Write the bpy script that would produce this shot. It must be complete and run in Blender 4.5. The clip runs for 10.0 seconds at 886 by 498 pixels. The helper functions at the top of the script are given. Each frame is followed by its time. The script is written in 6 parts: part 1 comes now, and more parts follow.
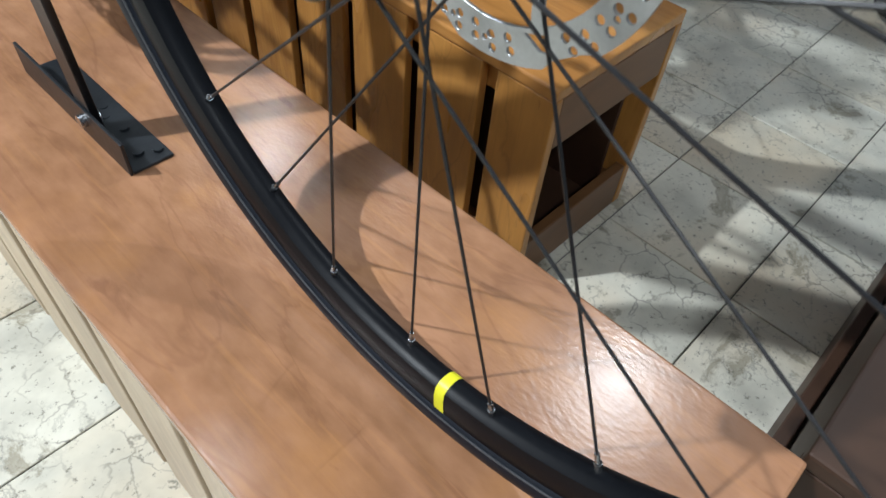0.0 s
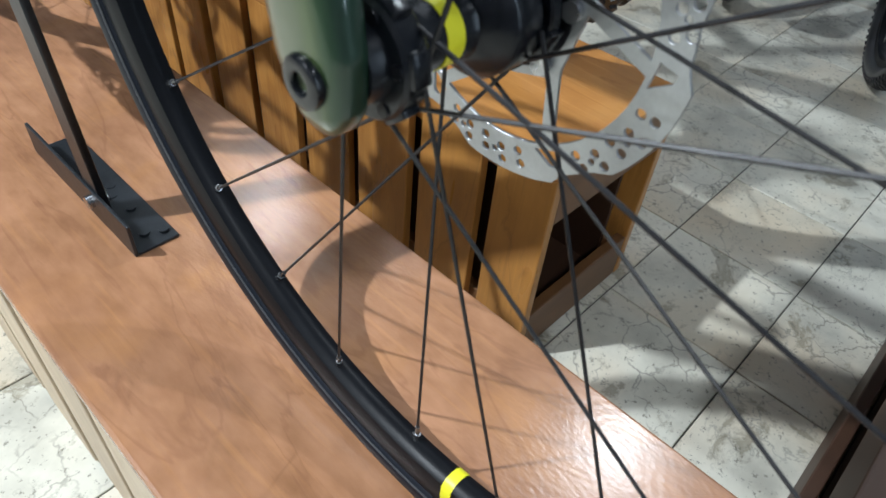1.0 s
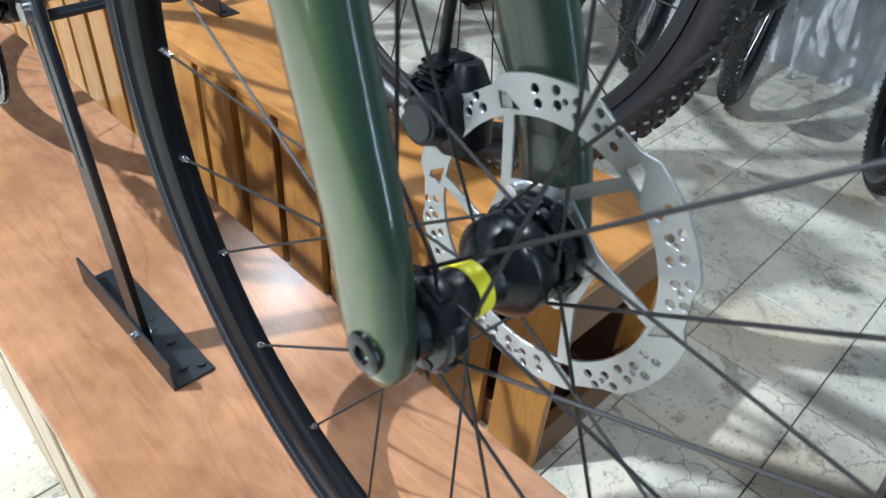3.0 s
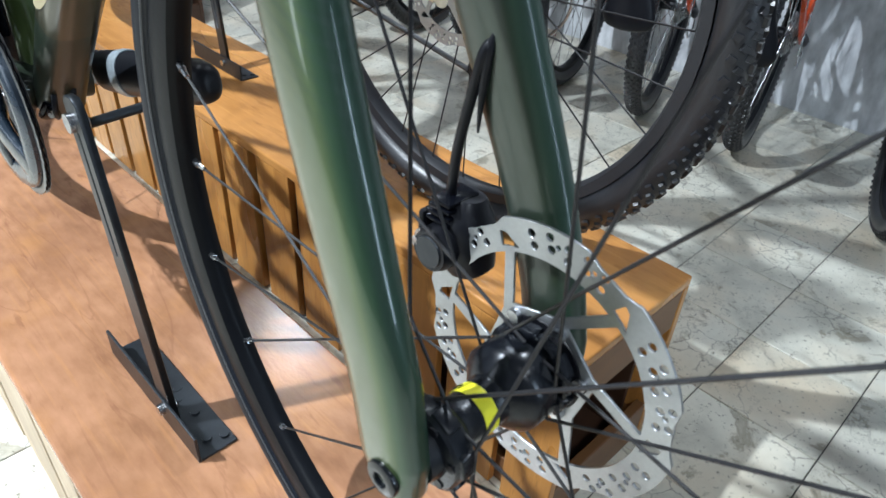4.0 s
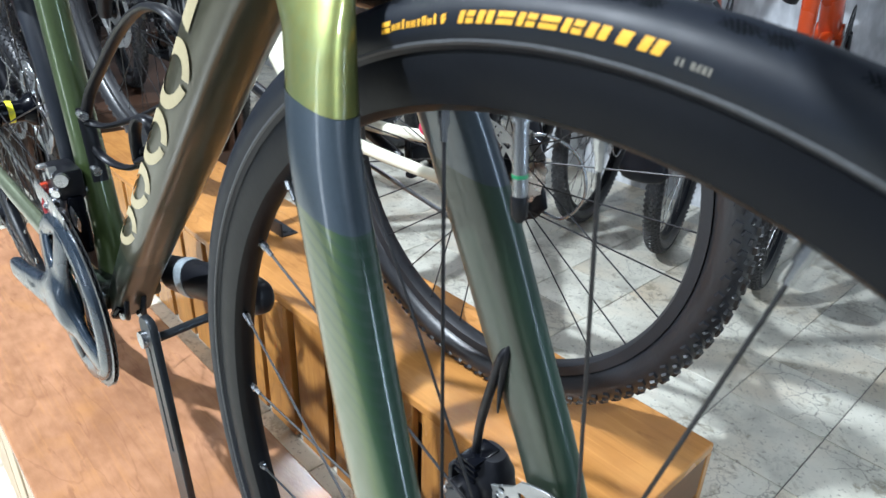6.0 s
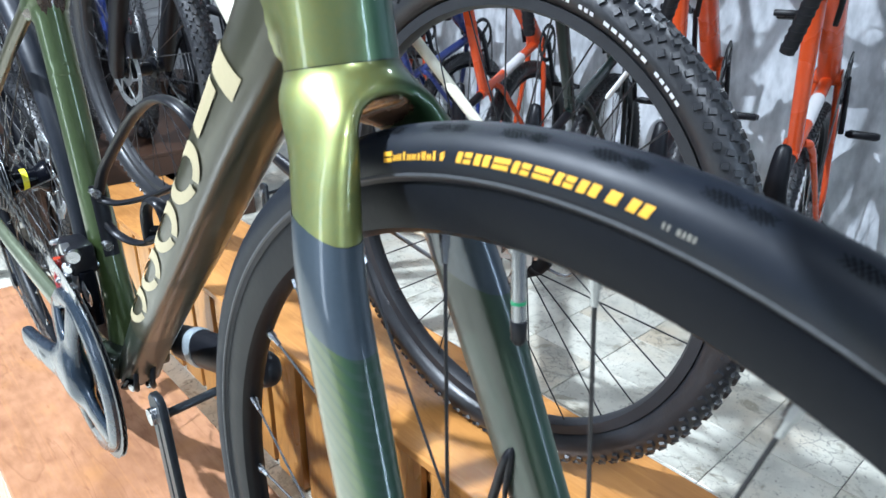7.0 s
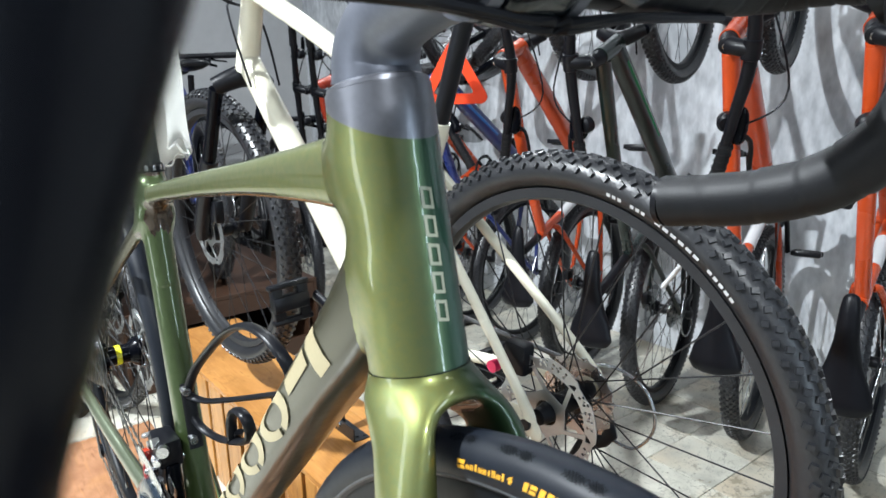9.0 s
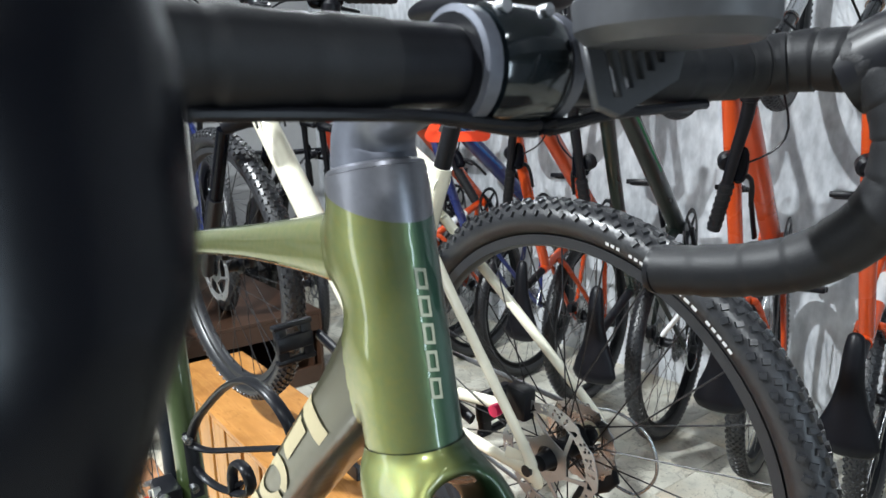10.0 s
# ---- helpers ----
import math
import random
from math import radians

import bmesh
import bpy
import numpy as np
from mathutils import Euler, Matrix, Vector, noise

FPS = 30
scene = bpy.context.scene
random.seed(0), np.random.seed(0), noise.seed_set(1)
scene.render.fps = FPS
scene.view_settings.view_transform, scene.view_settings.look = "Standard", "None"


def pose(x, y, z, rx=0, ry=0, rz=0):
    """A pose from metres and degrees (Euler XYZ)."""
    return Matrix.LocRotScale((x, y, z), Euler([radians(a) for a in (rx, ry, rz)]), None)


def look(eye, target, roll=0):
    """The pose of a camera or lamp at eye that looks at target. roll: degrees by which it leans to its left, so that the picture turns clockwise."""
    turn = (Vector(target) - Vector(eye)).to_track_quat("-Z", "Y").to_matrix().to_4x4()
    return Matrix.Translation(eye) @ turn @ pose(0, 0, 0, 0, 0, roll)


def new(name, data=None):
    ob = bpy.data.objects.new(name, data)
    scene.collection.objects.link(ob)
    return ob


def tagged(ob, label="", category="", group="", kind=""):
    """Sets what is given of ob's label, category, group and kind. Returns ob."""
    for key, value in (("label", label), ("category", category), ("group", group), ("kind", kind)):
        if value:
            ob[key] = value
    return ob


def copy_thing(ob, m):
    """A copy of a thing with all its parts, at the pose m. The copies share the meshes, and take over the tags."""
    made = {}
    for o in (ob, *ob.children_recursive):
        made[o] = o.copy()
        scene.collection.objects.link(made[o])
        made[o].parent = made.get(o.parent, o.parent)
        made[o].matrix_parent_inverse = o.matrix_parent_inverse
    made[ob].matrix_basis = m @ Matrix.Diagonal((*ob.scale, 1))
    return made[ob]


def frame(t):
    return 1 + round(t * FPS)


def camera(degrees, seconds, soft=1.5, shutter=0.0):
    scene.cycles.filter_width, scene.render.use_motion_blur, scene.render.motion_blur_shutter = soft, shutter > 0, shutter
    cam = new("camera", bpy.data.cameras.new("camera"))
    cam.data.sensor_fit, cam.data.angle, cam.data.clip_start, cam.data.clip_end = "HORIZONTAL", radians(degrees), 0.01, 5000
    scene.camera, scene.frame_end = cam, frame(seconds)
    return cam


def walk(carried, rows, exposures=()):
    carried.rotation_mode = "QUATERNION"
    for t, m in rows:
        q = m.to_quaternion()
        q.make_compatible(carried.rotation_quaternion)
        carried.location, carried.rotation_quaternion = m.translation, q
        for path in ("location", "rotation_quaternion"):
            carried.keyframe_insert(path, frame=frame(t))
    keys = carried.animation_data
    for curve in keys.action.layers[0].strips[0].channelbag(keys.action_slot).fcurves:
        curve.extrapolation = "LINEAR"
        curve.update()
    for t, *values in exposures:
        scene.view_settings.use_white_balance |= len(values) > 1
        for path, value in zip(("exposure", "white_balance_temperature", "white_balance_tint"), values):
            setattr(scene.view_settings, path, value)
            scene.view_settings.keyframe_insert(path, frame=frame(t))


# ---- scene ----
import itertools

cam = camera(66.81, 10.0)
# a phone's lens: its small aperture softens what is a hand's width away
cam.data.dof.use_dof, cam.data.dof.focus_distance, cam.data.dof.aperture_fstop = True, 0.7, 18.0
PATH = [
    (0.0, -0.1819, -0.1714, 0.0937, 41.227, -4.042, -45.729),
    (0.5, -0.1805, -0.1597, 0.1029, 44.546, -4.12, -45.897),
    (1.0, -0.1739, -0.1537, 0.1102, 45.885, -4.308, -45.723),
    (1.5, -0.1702, -0.1431, 0.1292, 47.764, -4.174, -45.096),
    (2.0, -0.1711, -0.1369, 0.1427, 48.902, -4.029, -44.91),
    (2.5, -0.1757, -0.1356, 0.1633, 50.603, -4.573, -44.972),
    (4.0, -0.1798, -0.1349, 0.2457, 54.541, -3.056, -44.186),
    (4.5, -0.186, -0.1382, 0.2748, 56.582, -3.089, -43.753),
    (5.0, -0.1921, -0.1411, 0.2995, 58.32, -2.777, -43.398),
    (5.5, -0.1931, -0.1412, 0.3308, 61.439, -2.416, -42.604),
    (7.0, -0.1846, -0.1352, 0.3932, 66.847, -0.73, -42.052),
    (7.5, -0.1877, -0.1384, 0.4144, 68.826, -0.052, -40.955),
    (8.0, -0.1919, -0.1363, 0.4482, 72.201, 1.355, -39.197),
    (8.5, -0.1899, -0.1399, 0.4687, 74.181, 1.401, -38.749),
    (9.0, -0.1941, -0.1412, 0.4917, 76.666, 1.56, -37.438),
    (9.5, -0.1909, -0.1458, 0.5063, 78.136, 1.794, -37.295),
    (10.0, -0.1914, -0.149, 0.5206, 78.931, 1.611, -36.947),
]
# the clip's camera brightens and cools its picture a little as it rises
EXPOSURES = [(0.0, -0.48, 6200, 9), (2.5, 0.01, 5900, 8), (5.5, 0.15, 6000, 9), (7.0, 0.52, 5700, 9), (8.0, 0.46, 5950, 9), (9.0, 0.32, 6300, 9), (10.0, 0.26, 6400, 9)]
walk(cam, [(t, pose(*p)) for t, *p in PATH], EXPOSURES)
# ---- light ----
world = bpy.data.worlds.new("world")
scene.world = world
world.use_nodes = True
world.node_tree.nodes["Background"].inputs[0].default_value = (0.9, 0.95, 1.0, 1)
world.node_tree.nodes["Background"].inputs[1].default_value = 0.12
FLOOR, TOP = -0.69, -0.339      # floor and crate tops; the front hub is the origin
CEIL = 2.3


def lamp(x, y, watts, size=0.5, color=(0.93, 0.975, 1.0)):
    data = bpy.data.lights.new("ceiling_lamp_light", "AREA")
    data.energy, data.size, data.color = watts, size, color
    ob = new("ceiling_lamp_light", data)
    ob.matrix_world = pose(x, y, CEIL - 0.03)
    return ob


# the lamps at (-1.0, -1.45) and (2.14, 2.1) are added fills without a known source
for lx, ly, lw, ls in ((-1.45, 1.35, 205, 0.06), (1.62, 2.92, 22, 0.12), (0.22, 1.42, 12, 0.10), (0.75, -1.5, 4, 0.2), (-1.0, -1.45, 42, 0.25), (2.14, 2.1, 8, 0.3)):
    lamp(lx, ly, lw, ls)
# a narrow ceiling spotlight on the front of the brown crate
data = bpy.data.lights.new("ceiling_spot_light", "SPOT")
data.energy, data.spot_size, data.spot_blend, data.shadow_soft_size, data.color = 140, radians(21), 0.7, 0.04, (0.93, 0.975, 1.0)
spot = new("ceiling_spot_light", data)
spot.matrix_world = look((1.84, 0.26, CEIL - 0.03), (0.06, -0.04, TOP))


def window_light(place, turn, wide, high, watts, color=(0.92, 0.97, 1.0)):
    """Daylight in a shop window's opening, shining into the room."""
    data = bpy.data.lights.new("window_light", "AREA")
    data.shape, data.size, data.size_y, data.energy, data.color = "RECTANGLE", wide, high, watts, color
    ob = new("window_light", data)
    ob.matrix_world = Matrix.Translation(place) @ Matrix.Rotation(radians(turn), 4, "Z") @ Matrix.Rotation(radians(90), 4, "X")
    return ob


window_light((-2.44, 1.35, 0.70), -90, 0.34, 1.9, 10)
window_light((0.62, -2.24, 0.70), 0, 0.18, 1.9, 14, (0.72, 0.87, 1.0))

# ---- materials ----


def mat(name, base, rough=0.5, metal=0.0, vary=0.15, scale=40.0, bump=0.05, coat=0.0, second=None, stretch=(1, 1, 1), bump_scale=None, spec=0.5, cut=(0.3, 0.7), detail=6):
    m = bpy.data.materials.new(name)
    m.use_nodes = True
    nt = m.node_tree
    b = nt.nodes["Principled BSDF"]
    tc = nt.nodes.new("ShaderNodeTexCoord")
    mp = nt.nodes.new("ShaderNodeMapping")
    mp.inputs["Scale"].default_value = stretch
    nt.links.new(tc.outputs["Object"], mp.inputs[0])
    n1 = nt.nodes.new("ShaderNodeTexNoise")
    n1.inputs["Scale"].default_value, n1.inputs["Detail"].default_value = scale, detail
    n2 = nt.nodes.new("ShaderNodeTexNoise")
    n2.inputs["Scale"].default_value, n2.inputs["Detail"].default_value = scale / 7, 3
    nt.links.new(mp.outputs[0], n1.inputs[0])
    nt.links.new(mp.outputs[0], n2.inputs[0])
    mul = nt.nodes.new("ShaderNodeMath")
    mul.operation = "MULTIPLY_ADD"
    mul.inputs[1].default_value, mul.inputs[2].default_value = 0.5, 0
    nt.links.new(n1.outputs[0], mul.inputs[0])
    add = nt.nodes.new("ShaderNodeMath")
    add.operation = "MULTIPLY_ADD"
    add.inputs[1].default_value = 0.5
    nt.links.new(n2.outputs[0], add.inputs[0])
    nt.links.new(mul.outputs[0], add.inputs[2])
    ramp = nt.nodes.new("ShaderNodeValToRGB")
    lo = [c * (1 - vary) for c in base]
    hi = [min(1, c * (1 + vary)) for c in (second or base)]
    ramp.color_ramp.elements[0].position, ramp.color_ramp.elements[1].position = cut
    ramp.color_ramp.elements[0].color, ramp.color_ramp.elements[1].color = (*lo, 1), (*hi, 1)
    nt.links.new(add.outputs[0], ramp.inputs[0])
    nt.links.new(ramp.outputs[0], b.inputs["Base Color"])
    b.inputs["Roughness"].default_value, b.inputs["Metallic"].default_value = rough, metal
    b.inputs["Coat Weight"].default_value = coat
    b.inputs["Specular IOR Level"].default_value = spec
    b.inputs["Coat Roughness"].default_value = 0.06
    rr = nt.nodes.new("ShaderNodeMapRange")
    rr.inputs[3].default_value, rr.inputs[4].default_value = max(0.02, rough - 0.08), min(1, rough + 0.08)
    nt.links.new(n2.outputs[0], rr.inputs[0])
    nt.links.new(rr.outputs[0], b.inputs["Roughness"])
    if bump:
        bp = nt.nodes.new("ShaderNodeBump")
        bp.inputs["Strength"].default_value, bp.inputs["Distance"].default_value = bump, 0.002
        src = n1
        if bump_scale:
            src = nt.nodes.new("ShaderNodeTexNoise")
            src.inputs["Scale"].default_value = bump_scale
            nt.links.new(mp.outputs[0], src.inputs[0])
        nt.links.new(src.outputs[0], bp.inputs["Height"])
        nt.links.new(bp.outputs[0], b.inputs["Normal"])
    return m


M_HATCH = mat("hatched_rubber", (0.0016, 0.0022, 0.0032), 0.8, vary=0.1, scale=500, bump=0.0, spec=0.1)
M_TYRE = mat("tyre_rubber", (0.0058, 0.0084, 0.0140), 0.47, vary=0.12, scale=500, bump=0.03, spec=0.26)
M_KNOB = mat("knobby_rubber", (0.016, 0.017, 0.020), 0.37, vary=0.25, scale=200, bump=0.2, spec=0.65)
M_RIM = mat("black_rim", (0.0042, 0.0050, 0.0068), 0.40, vary=0.15, scale=200, bump=0.05, spec=0.13)
M_RIMGREY = mat("dark_grey_rim", (0.020, 0.021, 0.024), 0.42, vary=0.15, scale=200, bump=0.05, spec=0.4)
M_SPOKE = mat("black_spoke", (0.013, 0.013, 0.015), 0.45, metal=0.15, vary=0.1, scale=300, bump=0)
M_NIPPLE = mat("steel_nipple", (0.36, 0.37, 0.38), 0.22, metal=0.95, vary=0.1, scale=300, bump=0)
M_STEEL = mat("steel", (0.55, 0.56, 0.58), 0.27, metal=1.0, vary=0.12, scale=250, bump=0.04)
M_ROTOR = mat("rotor_steel", (0.38, 0.395, 0.41), 0.36, metal=0.9, vary=0.1, scale=400, bump=0.03)
M_BLACK = mat("black_part", (0.006, 0.0065, 0.009), 0.36, vary=0.2, scale=180, bump=0.05, spec=0.25)
M_GLOSSBLACK = mat("gloss_black", (0.0025, 0.003, 0.005), 0.2, vary=0.15, scale=150, bump=0.0, spec=0.10)
M_GLOSSCAP = mat("gloss_cap", (0.004, 0.005, 0.007), 0.16, vary=0.15, scale=150, bump=0.0, spec=0.5)
M_LEVER = mat("gloss_lever", (0.0035, 0.004, 0.006), 0.2, vary=0.15, scale=150, bump=0.0, spec=0.17)
M_TAPE = mat("bar_tape", (0.0080, 0.0086, 0.0105), 0.50, vary=0.25, scale=900, bump=0.14, spec=0.32)


def left_shaded_green(name, far, lo, hi):
    """Olive metallic paint; the less lit left side is painted in as a drift to another green, right to left."""
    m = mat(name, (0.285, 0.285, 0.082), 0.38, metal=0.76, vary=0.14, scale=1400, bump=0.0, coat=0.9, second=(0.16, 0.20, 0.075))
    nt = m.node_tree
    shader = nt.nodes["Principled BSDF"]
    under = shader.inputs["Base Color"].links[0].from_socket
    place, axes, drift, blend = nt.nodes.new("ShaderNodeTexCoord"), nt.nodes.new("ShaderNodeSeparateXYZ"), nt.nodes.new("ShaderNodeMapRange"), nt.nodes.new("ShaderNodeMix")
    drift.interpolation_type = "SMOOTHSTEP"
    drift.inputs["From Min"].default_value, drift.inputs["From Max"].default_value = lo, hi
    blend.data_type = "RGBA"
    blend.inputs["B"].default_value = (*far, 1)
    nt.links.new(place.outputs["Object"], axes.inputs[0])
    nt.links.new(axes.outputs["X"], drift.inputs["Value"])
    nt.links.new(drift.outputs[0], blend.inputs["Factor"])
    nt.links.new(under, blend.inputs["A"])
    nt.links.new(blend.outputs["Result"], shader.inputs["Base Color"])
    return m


# the left side's teal and dark green stand in for weaker light there
M_GREEN = left_shaded_green("left_shaded_green_paint", (0.032, 0.098, 0.064), -0.024, 0.008)
M_GREENFORK = left_shaded_green("left_shaded_fork_paint", (0.024, 0.055, 0.022), -0.012, 0.012)
M_DEEPGREEN = mat("deep_green_paint", (0.060, 0.090, 0.030), 0.32, metal=0.5, vary=0.10, scale=900, bump=0.0, coat=0.9)
M_BAND = mat("slate_band", (0.035, 0.05, 0.065), 0.33, metal=0.3, vary=0.1, scale=600, bump=0.0, coat=0.7)
# bronze paint, and the crate's reflection painted below the top tube
M_BROWNTINT = mat("bronze_paint_and_reflected_tint", (0.048, 0.030, 0.017), 0.25, metal=0.3, vary=0.1, scale=800, bump=0.0, coat=0.9)
M_CREAM = mat("cream_decal", (0.40, 0.345, 0.21), 0.4, vary=0.05, scale=300, bump=0)
M_YELLOW = mat("yellow_decal", (0.75, 0.72, 0.02), 0.4, vary=0.06, scale=300, bump=0)
M_AMBER = mat("amber_print", (0.74, 0.38, 0.025), 0.5, vary=0.15, scale=400, bump=0)
M_GREYPRINT = mat("grey_print", (0.20, 0.19, 0.16), 0.5, vary=0.08, scale=400, bump=0)
M_WHITEPRINT = mat("white_print", (0.60, 0.61, 0.62), 0.5, vary=0.08, scale=400, bump=0)
M_IRON = mat("dark_iron", (0.032, 0.037, 0.043), 0.36, metal=0.6, vary=0.25, scale=120, bump=0.12)
M_PLAT = mat("brown_varnished_board", (0.30, 0.145, 0.070), 0.22, vary=0.2, spec=0.44, scale=60, bump=0.10, second=(0.37, 0.19, 0.105), stretch=(1, 0.45, 1), bump_scale=320)
M_SLAT = mat("orange_varnished_wood", (0.46, 0.20, 0.045), 0.28, vary=0.2, scale=30, bump=0.05, second=(0.56, 0.27, 0.07), stretch=(1, 1, 0.2))
M_CRATETOP = mat("orange_varnished_top", (0.46, 0.20, 0.05), 0.27, vary=0.18, scale=24, bump=0.04, second=(0.55, 0.26, 0.075), stretch=(1, 0.25, 1))
M_PALESLAT = mat("pale_bare_wood", (0.50, 0.38, 0.25), 0.5, vary=0.15, scale=30, bump=0.06, second=(0.58, 0.46, 0.32), stretch=(1, 1, 0.2))
M_DARKWOOD = mat("brown_wood", (0.16, 0.075, 0.03), 0.4, vary=0.25, scale=40, bump=0.06, stretch=(0.3, 1, 1))
M_BACKWALL = mat("plain_plaster", (0.40, 0.405, 0.41), 0.7, vary=0.08, scale=12, bump=0.06)
M_DIMWALL = mat("low_bounce_grey_plaster", (0.16, 0.17, 0.19), 0.7, vary=0.12, scale=6, bump=0.06)
M_DARKTOP = mat("dark_brown_varnish", (0.050, 0.023, 0.012), 0.5, vary=0.2, scale=40, bump=0.05, stretch=(0.4, 1, 1))
# grey mottling stands in for broken-up bike shadows on this wall
M_WALL = mat("shadow_mottled_plaster", (0.48, 0.505, 0.54), 0.5, vary=0.10, cut=(0.38, 0.62), detail=3, scale=13, bump=0.08, second=(0.72, 0.745, 0.78), stretch=(1, 2.2, 1.0))
M_CEIL = mat("ceiling_grey", (0.20, 0.20, 0.21), 0.8, vary=0.08, scale=10, bump=0.02)
M_BEAD = mat("tyre_bead_rubber", (0.05, 0.053, 0.058), 0.5, vary=0.3, scale=400, bump=0.1)
M_COVER = mat("headset_grey", (0.20, 0.205, 0.23), 0.36, metal=0.75, vary=0.1, scale=300, bump=0.02)
M_SAGEFRAME = mat("sage_frame_paint", (0.044, 0.043, 0.025), 0.33, metal=0.2, vary=0.1, scale=900, bump=0.0, coat=0.55, spec=0.35)
M_STAY = mat("sage_stay_paint", (0.100, 0.118, 0.074), 0.34, metal=0.3, vary=0.1, scale=900, bump=0.0, coat=0.8)
M_POST = mat("satin_slate_black", (0.017, 0.022, 0.029), 0.46, vary=0.15, scale=200, bump=0.03, spec=0.45)
M_STAYBRONZE = mat("bronze_green_paint", (0.058, 0.056, 0.026), 0.3, metal=0.4, vary=0.1, scale=900, bump=0.0, coat=0.8)
M_FOIL = mat("crinkled_foil", (0.40, 0.46, 0.50), 0.34, metal=0.55, vary=0.3, scale=220, bump=0.35)
M_STEMGREY = mat("satin_grey", (0.13, 0.14, 0.17), 0.42, metal=0.55, vary=0.1, scale=300, bump=0.02)
M_CRANK = mat("crank_grey", (0.017, 0.028, 0.043), 0.27, metal=0.25, vary=0.15, scale=150, bump=0.02, coat=0.4)
M_WHITE = mat("cream_white_paint", (0.78, 0.755, 0.61), 0.25, vary=0.05, scale=60, bump=0, coat=0.6)
M_ORANGE = mat("orange_paint", (0.60, 0.070, 0.012), 0.28, vary=0.06, scale=60, bump=0, coat=0.6)
M_RED = mat("red_paint", (0.36, 0.036, 0.013), 0.28, vary=0.1, scale=60, bump=0, coat=0.6)
# crimson; on the tall red bicycle it is red darkened for its shade
M_CRIMSON = mat("crimson_and_shaded_red_paint", (0.24, 0.012, 0.014), 0.3, vary=0.1, scale=60, bump=0, coat=0.5)
M_BLUE = mat("blue_paint", (0.02, 0.035, 0.16), 0.28, vary=0.1, scale=60, bump=0, coat=0.6)
M_DARKGREEN = mat("dark_green_paint", (0.007, 0.014, 0.012), 0.3, vary=0.1, scale=60, bump=0, coat=0.6)
M_SILVER = mat("silver_paint", (0.5, 0.52, 0.54), 0.25, metal=0.8, vary=0.06, scale=60, bump=0)
M_BADGE = mat("badge_grey", (0.46, 0.48, 0.36), 0.4, vary=0.05, scale=300, bump=0)
M_CHAIN = mat("chain_steel", (0.20, 0.205, 0.21), 0.35, metal=0.9, vary=0.2, scale=400, bump=0.05)
M_GREENBRIGHT = mat("bright_green_paint", (0.02, 0.22, 0.09), 0.3, vary=0.1, scale=60, bump=0)
M_BLUEBRIGHT = mat("bright_blue_paint", (0.03, 0.16, 0.5), 0.3, vary=0.1, scale=60, bump=0)
M_ORANGERED = mat("orange_red_plastic", (0.90, 0.065, 0.015), 0.35, vary=0.06, scale=60, bump=0)
M_SILVERWHITE = mat("white_frame_paint", (0.78, 0.79, 0.80), 0.3, vary=0.05, scale=60, bump=0, coat=0.5)
M_PINK = mat("pink_anodised", (0.75, 0.03, 0.12), 0.3, metal=0.3, vary=0.06, scale=60, bump=0)
M_BAG = mat("white_plastic_bag", (0.88, 0.89, 0.88), 0.3, vary=0.1, scale=30, bump=0.4)
nt = M_BAG.node_tree
thin, blend = nt.nodes.new("ShaderNodeBsdfTranslucent"), nt.nodes.new("ShaderNodeMixShader")
thin.inputs[0].default_value = (0.9, 0.9, 0.87, 1)
blend.inputs[0].default_value = 0.55
nt.links.new(nt.nodes["Principled BSDF"].outputs[0], blend.inputs[1])
nt.links.new(thin.outputs[0], blend.inputs[2])
nt.links.new(blend.outputs[0], nt.nodes["Material Output"].inputs[0])



def weathered(m, spot, crack, along=(1, 0.05, 1)):
    """Adds worn spots, fine pale grain, faint ring lines and dark flecks to a board's colour."""
    nt = m.node_tree
    bs = nt.nodes["Principled BSDF"]
    tc = nt.nodes.new("ShaderNodeTexCoord")
    col = bs.inputs["Base Color"].links[0].from_socket
    wide = tuple(math.sqrt(a) for a in along)
    pale = tuple(min(1, c * 1.25) for c in spot)
    layers = ((9, 0.3, (1, 1, 1), ((0.56, 0.0), (0.74, 0.6)), spot), (170, 0.1, along, ((0.54, 0.0), (0.72, 0.28)), pale), (120, 0.1, along, ((0.30, 0.22), (0.42, 0.0)), crack),
              (9, 0.9, wide, ((0.488, 0.0), (0.498, 0.30), (0.502, 0.30), (0.512, 0.0)), crack), (5, 0.2, (1, 1, 1), ((0.38, 0.35), (0.52, 0.0)), crack), (60, 0.4, wide, ((0.63, 0.0), (0.70, 0.5)), crack))
    for scale, warp, stretch, stops, tone in layers:
        mp = nt.nodes.new("ShaderNodeMapping")
        mp.inputs["Scale"].default_value = stretch
        nt.links.new(tc.outputs["Object"], mp.inputs[0])
        n = nt.nodes.new("ShaderNodeTexNoise")
        n.inputs["Scale"].default_value, n.inputs["Detail"].default_value, n.inputs["Distortion"].default_value = scale, 5, warp
        nt.links.new(mp.outputs[0], n.inputs[0])
        r = nt.nodes.new("ShaderNodeValToRGB")
        els = r.color_ramp.elements
        while len(els) < len(stops):
            els.new(0.5)
        for e, (pos, v) in zip(els, stops):
            e.position, e.color = pos, (v, v, v, 1)
        nt.links.new(n.outputs[0], r.inputs[0])
        mix = nt.nodes.new("ShaderNodeMix")
        mix.data_type = "RGBA"
        nt.links.new(r.outputs[0], mix.inputs["Factor"])
        nt.links.new(col, mix.inputs["A"])
        mix.inputs["B"].default_value = (*tone, 1)
        col = mix.outputs["Result"]
    nt.links.new(col, bs.inputs["Base Color"])


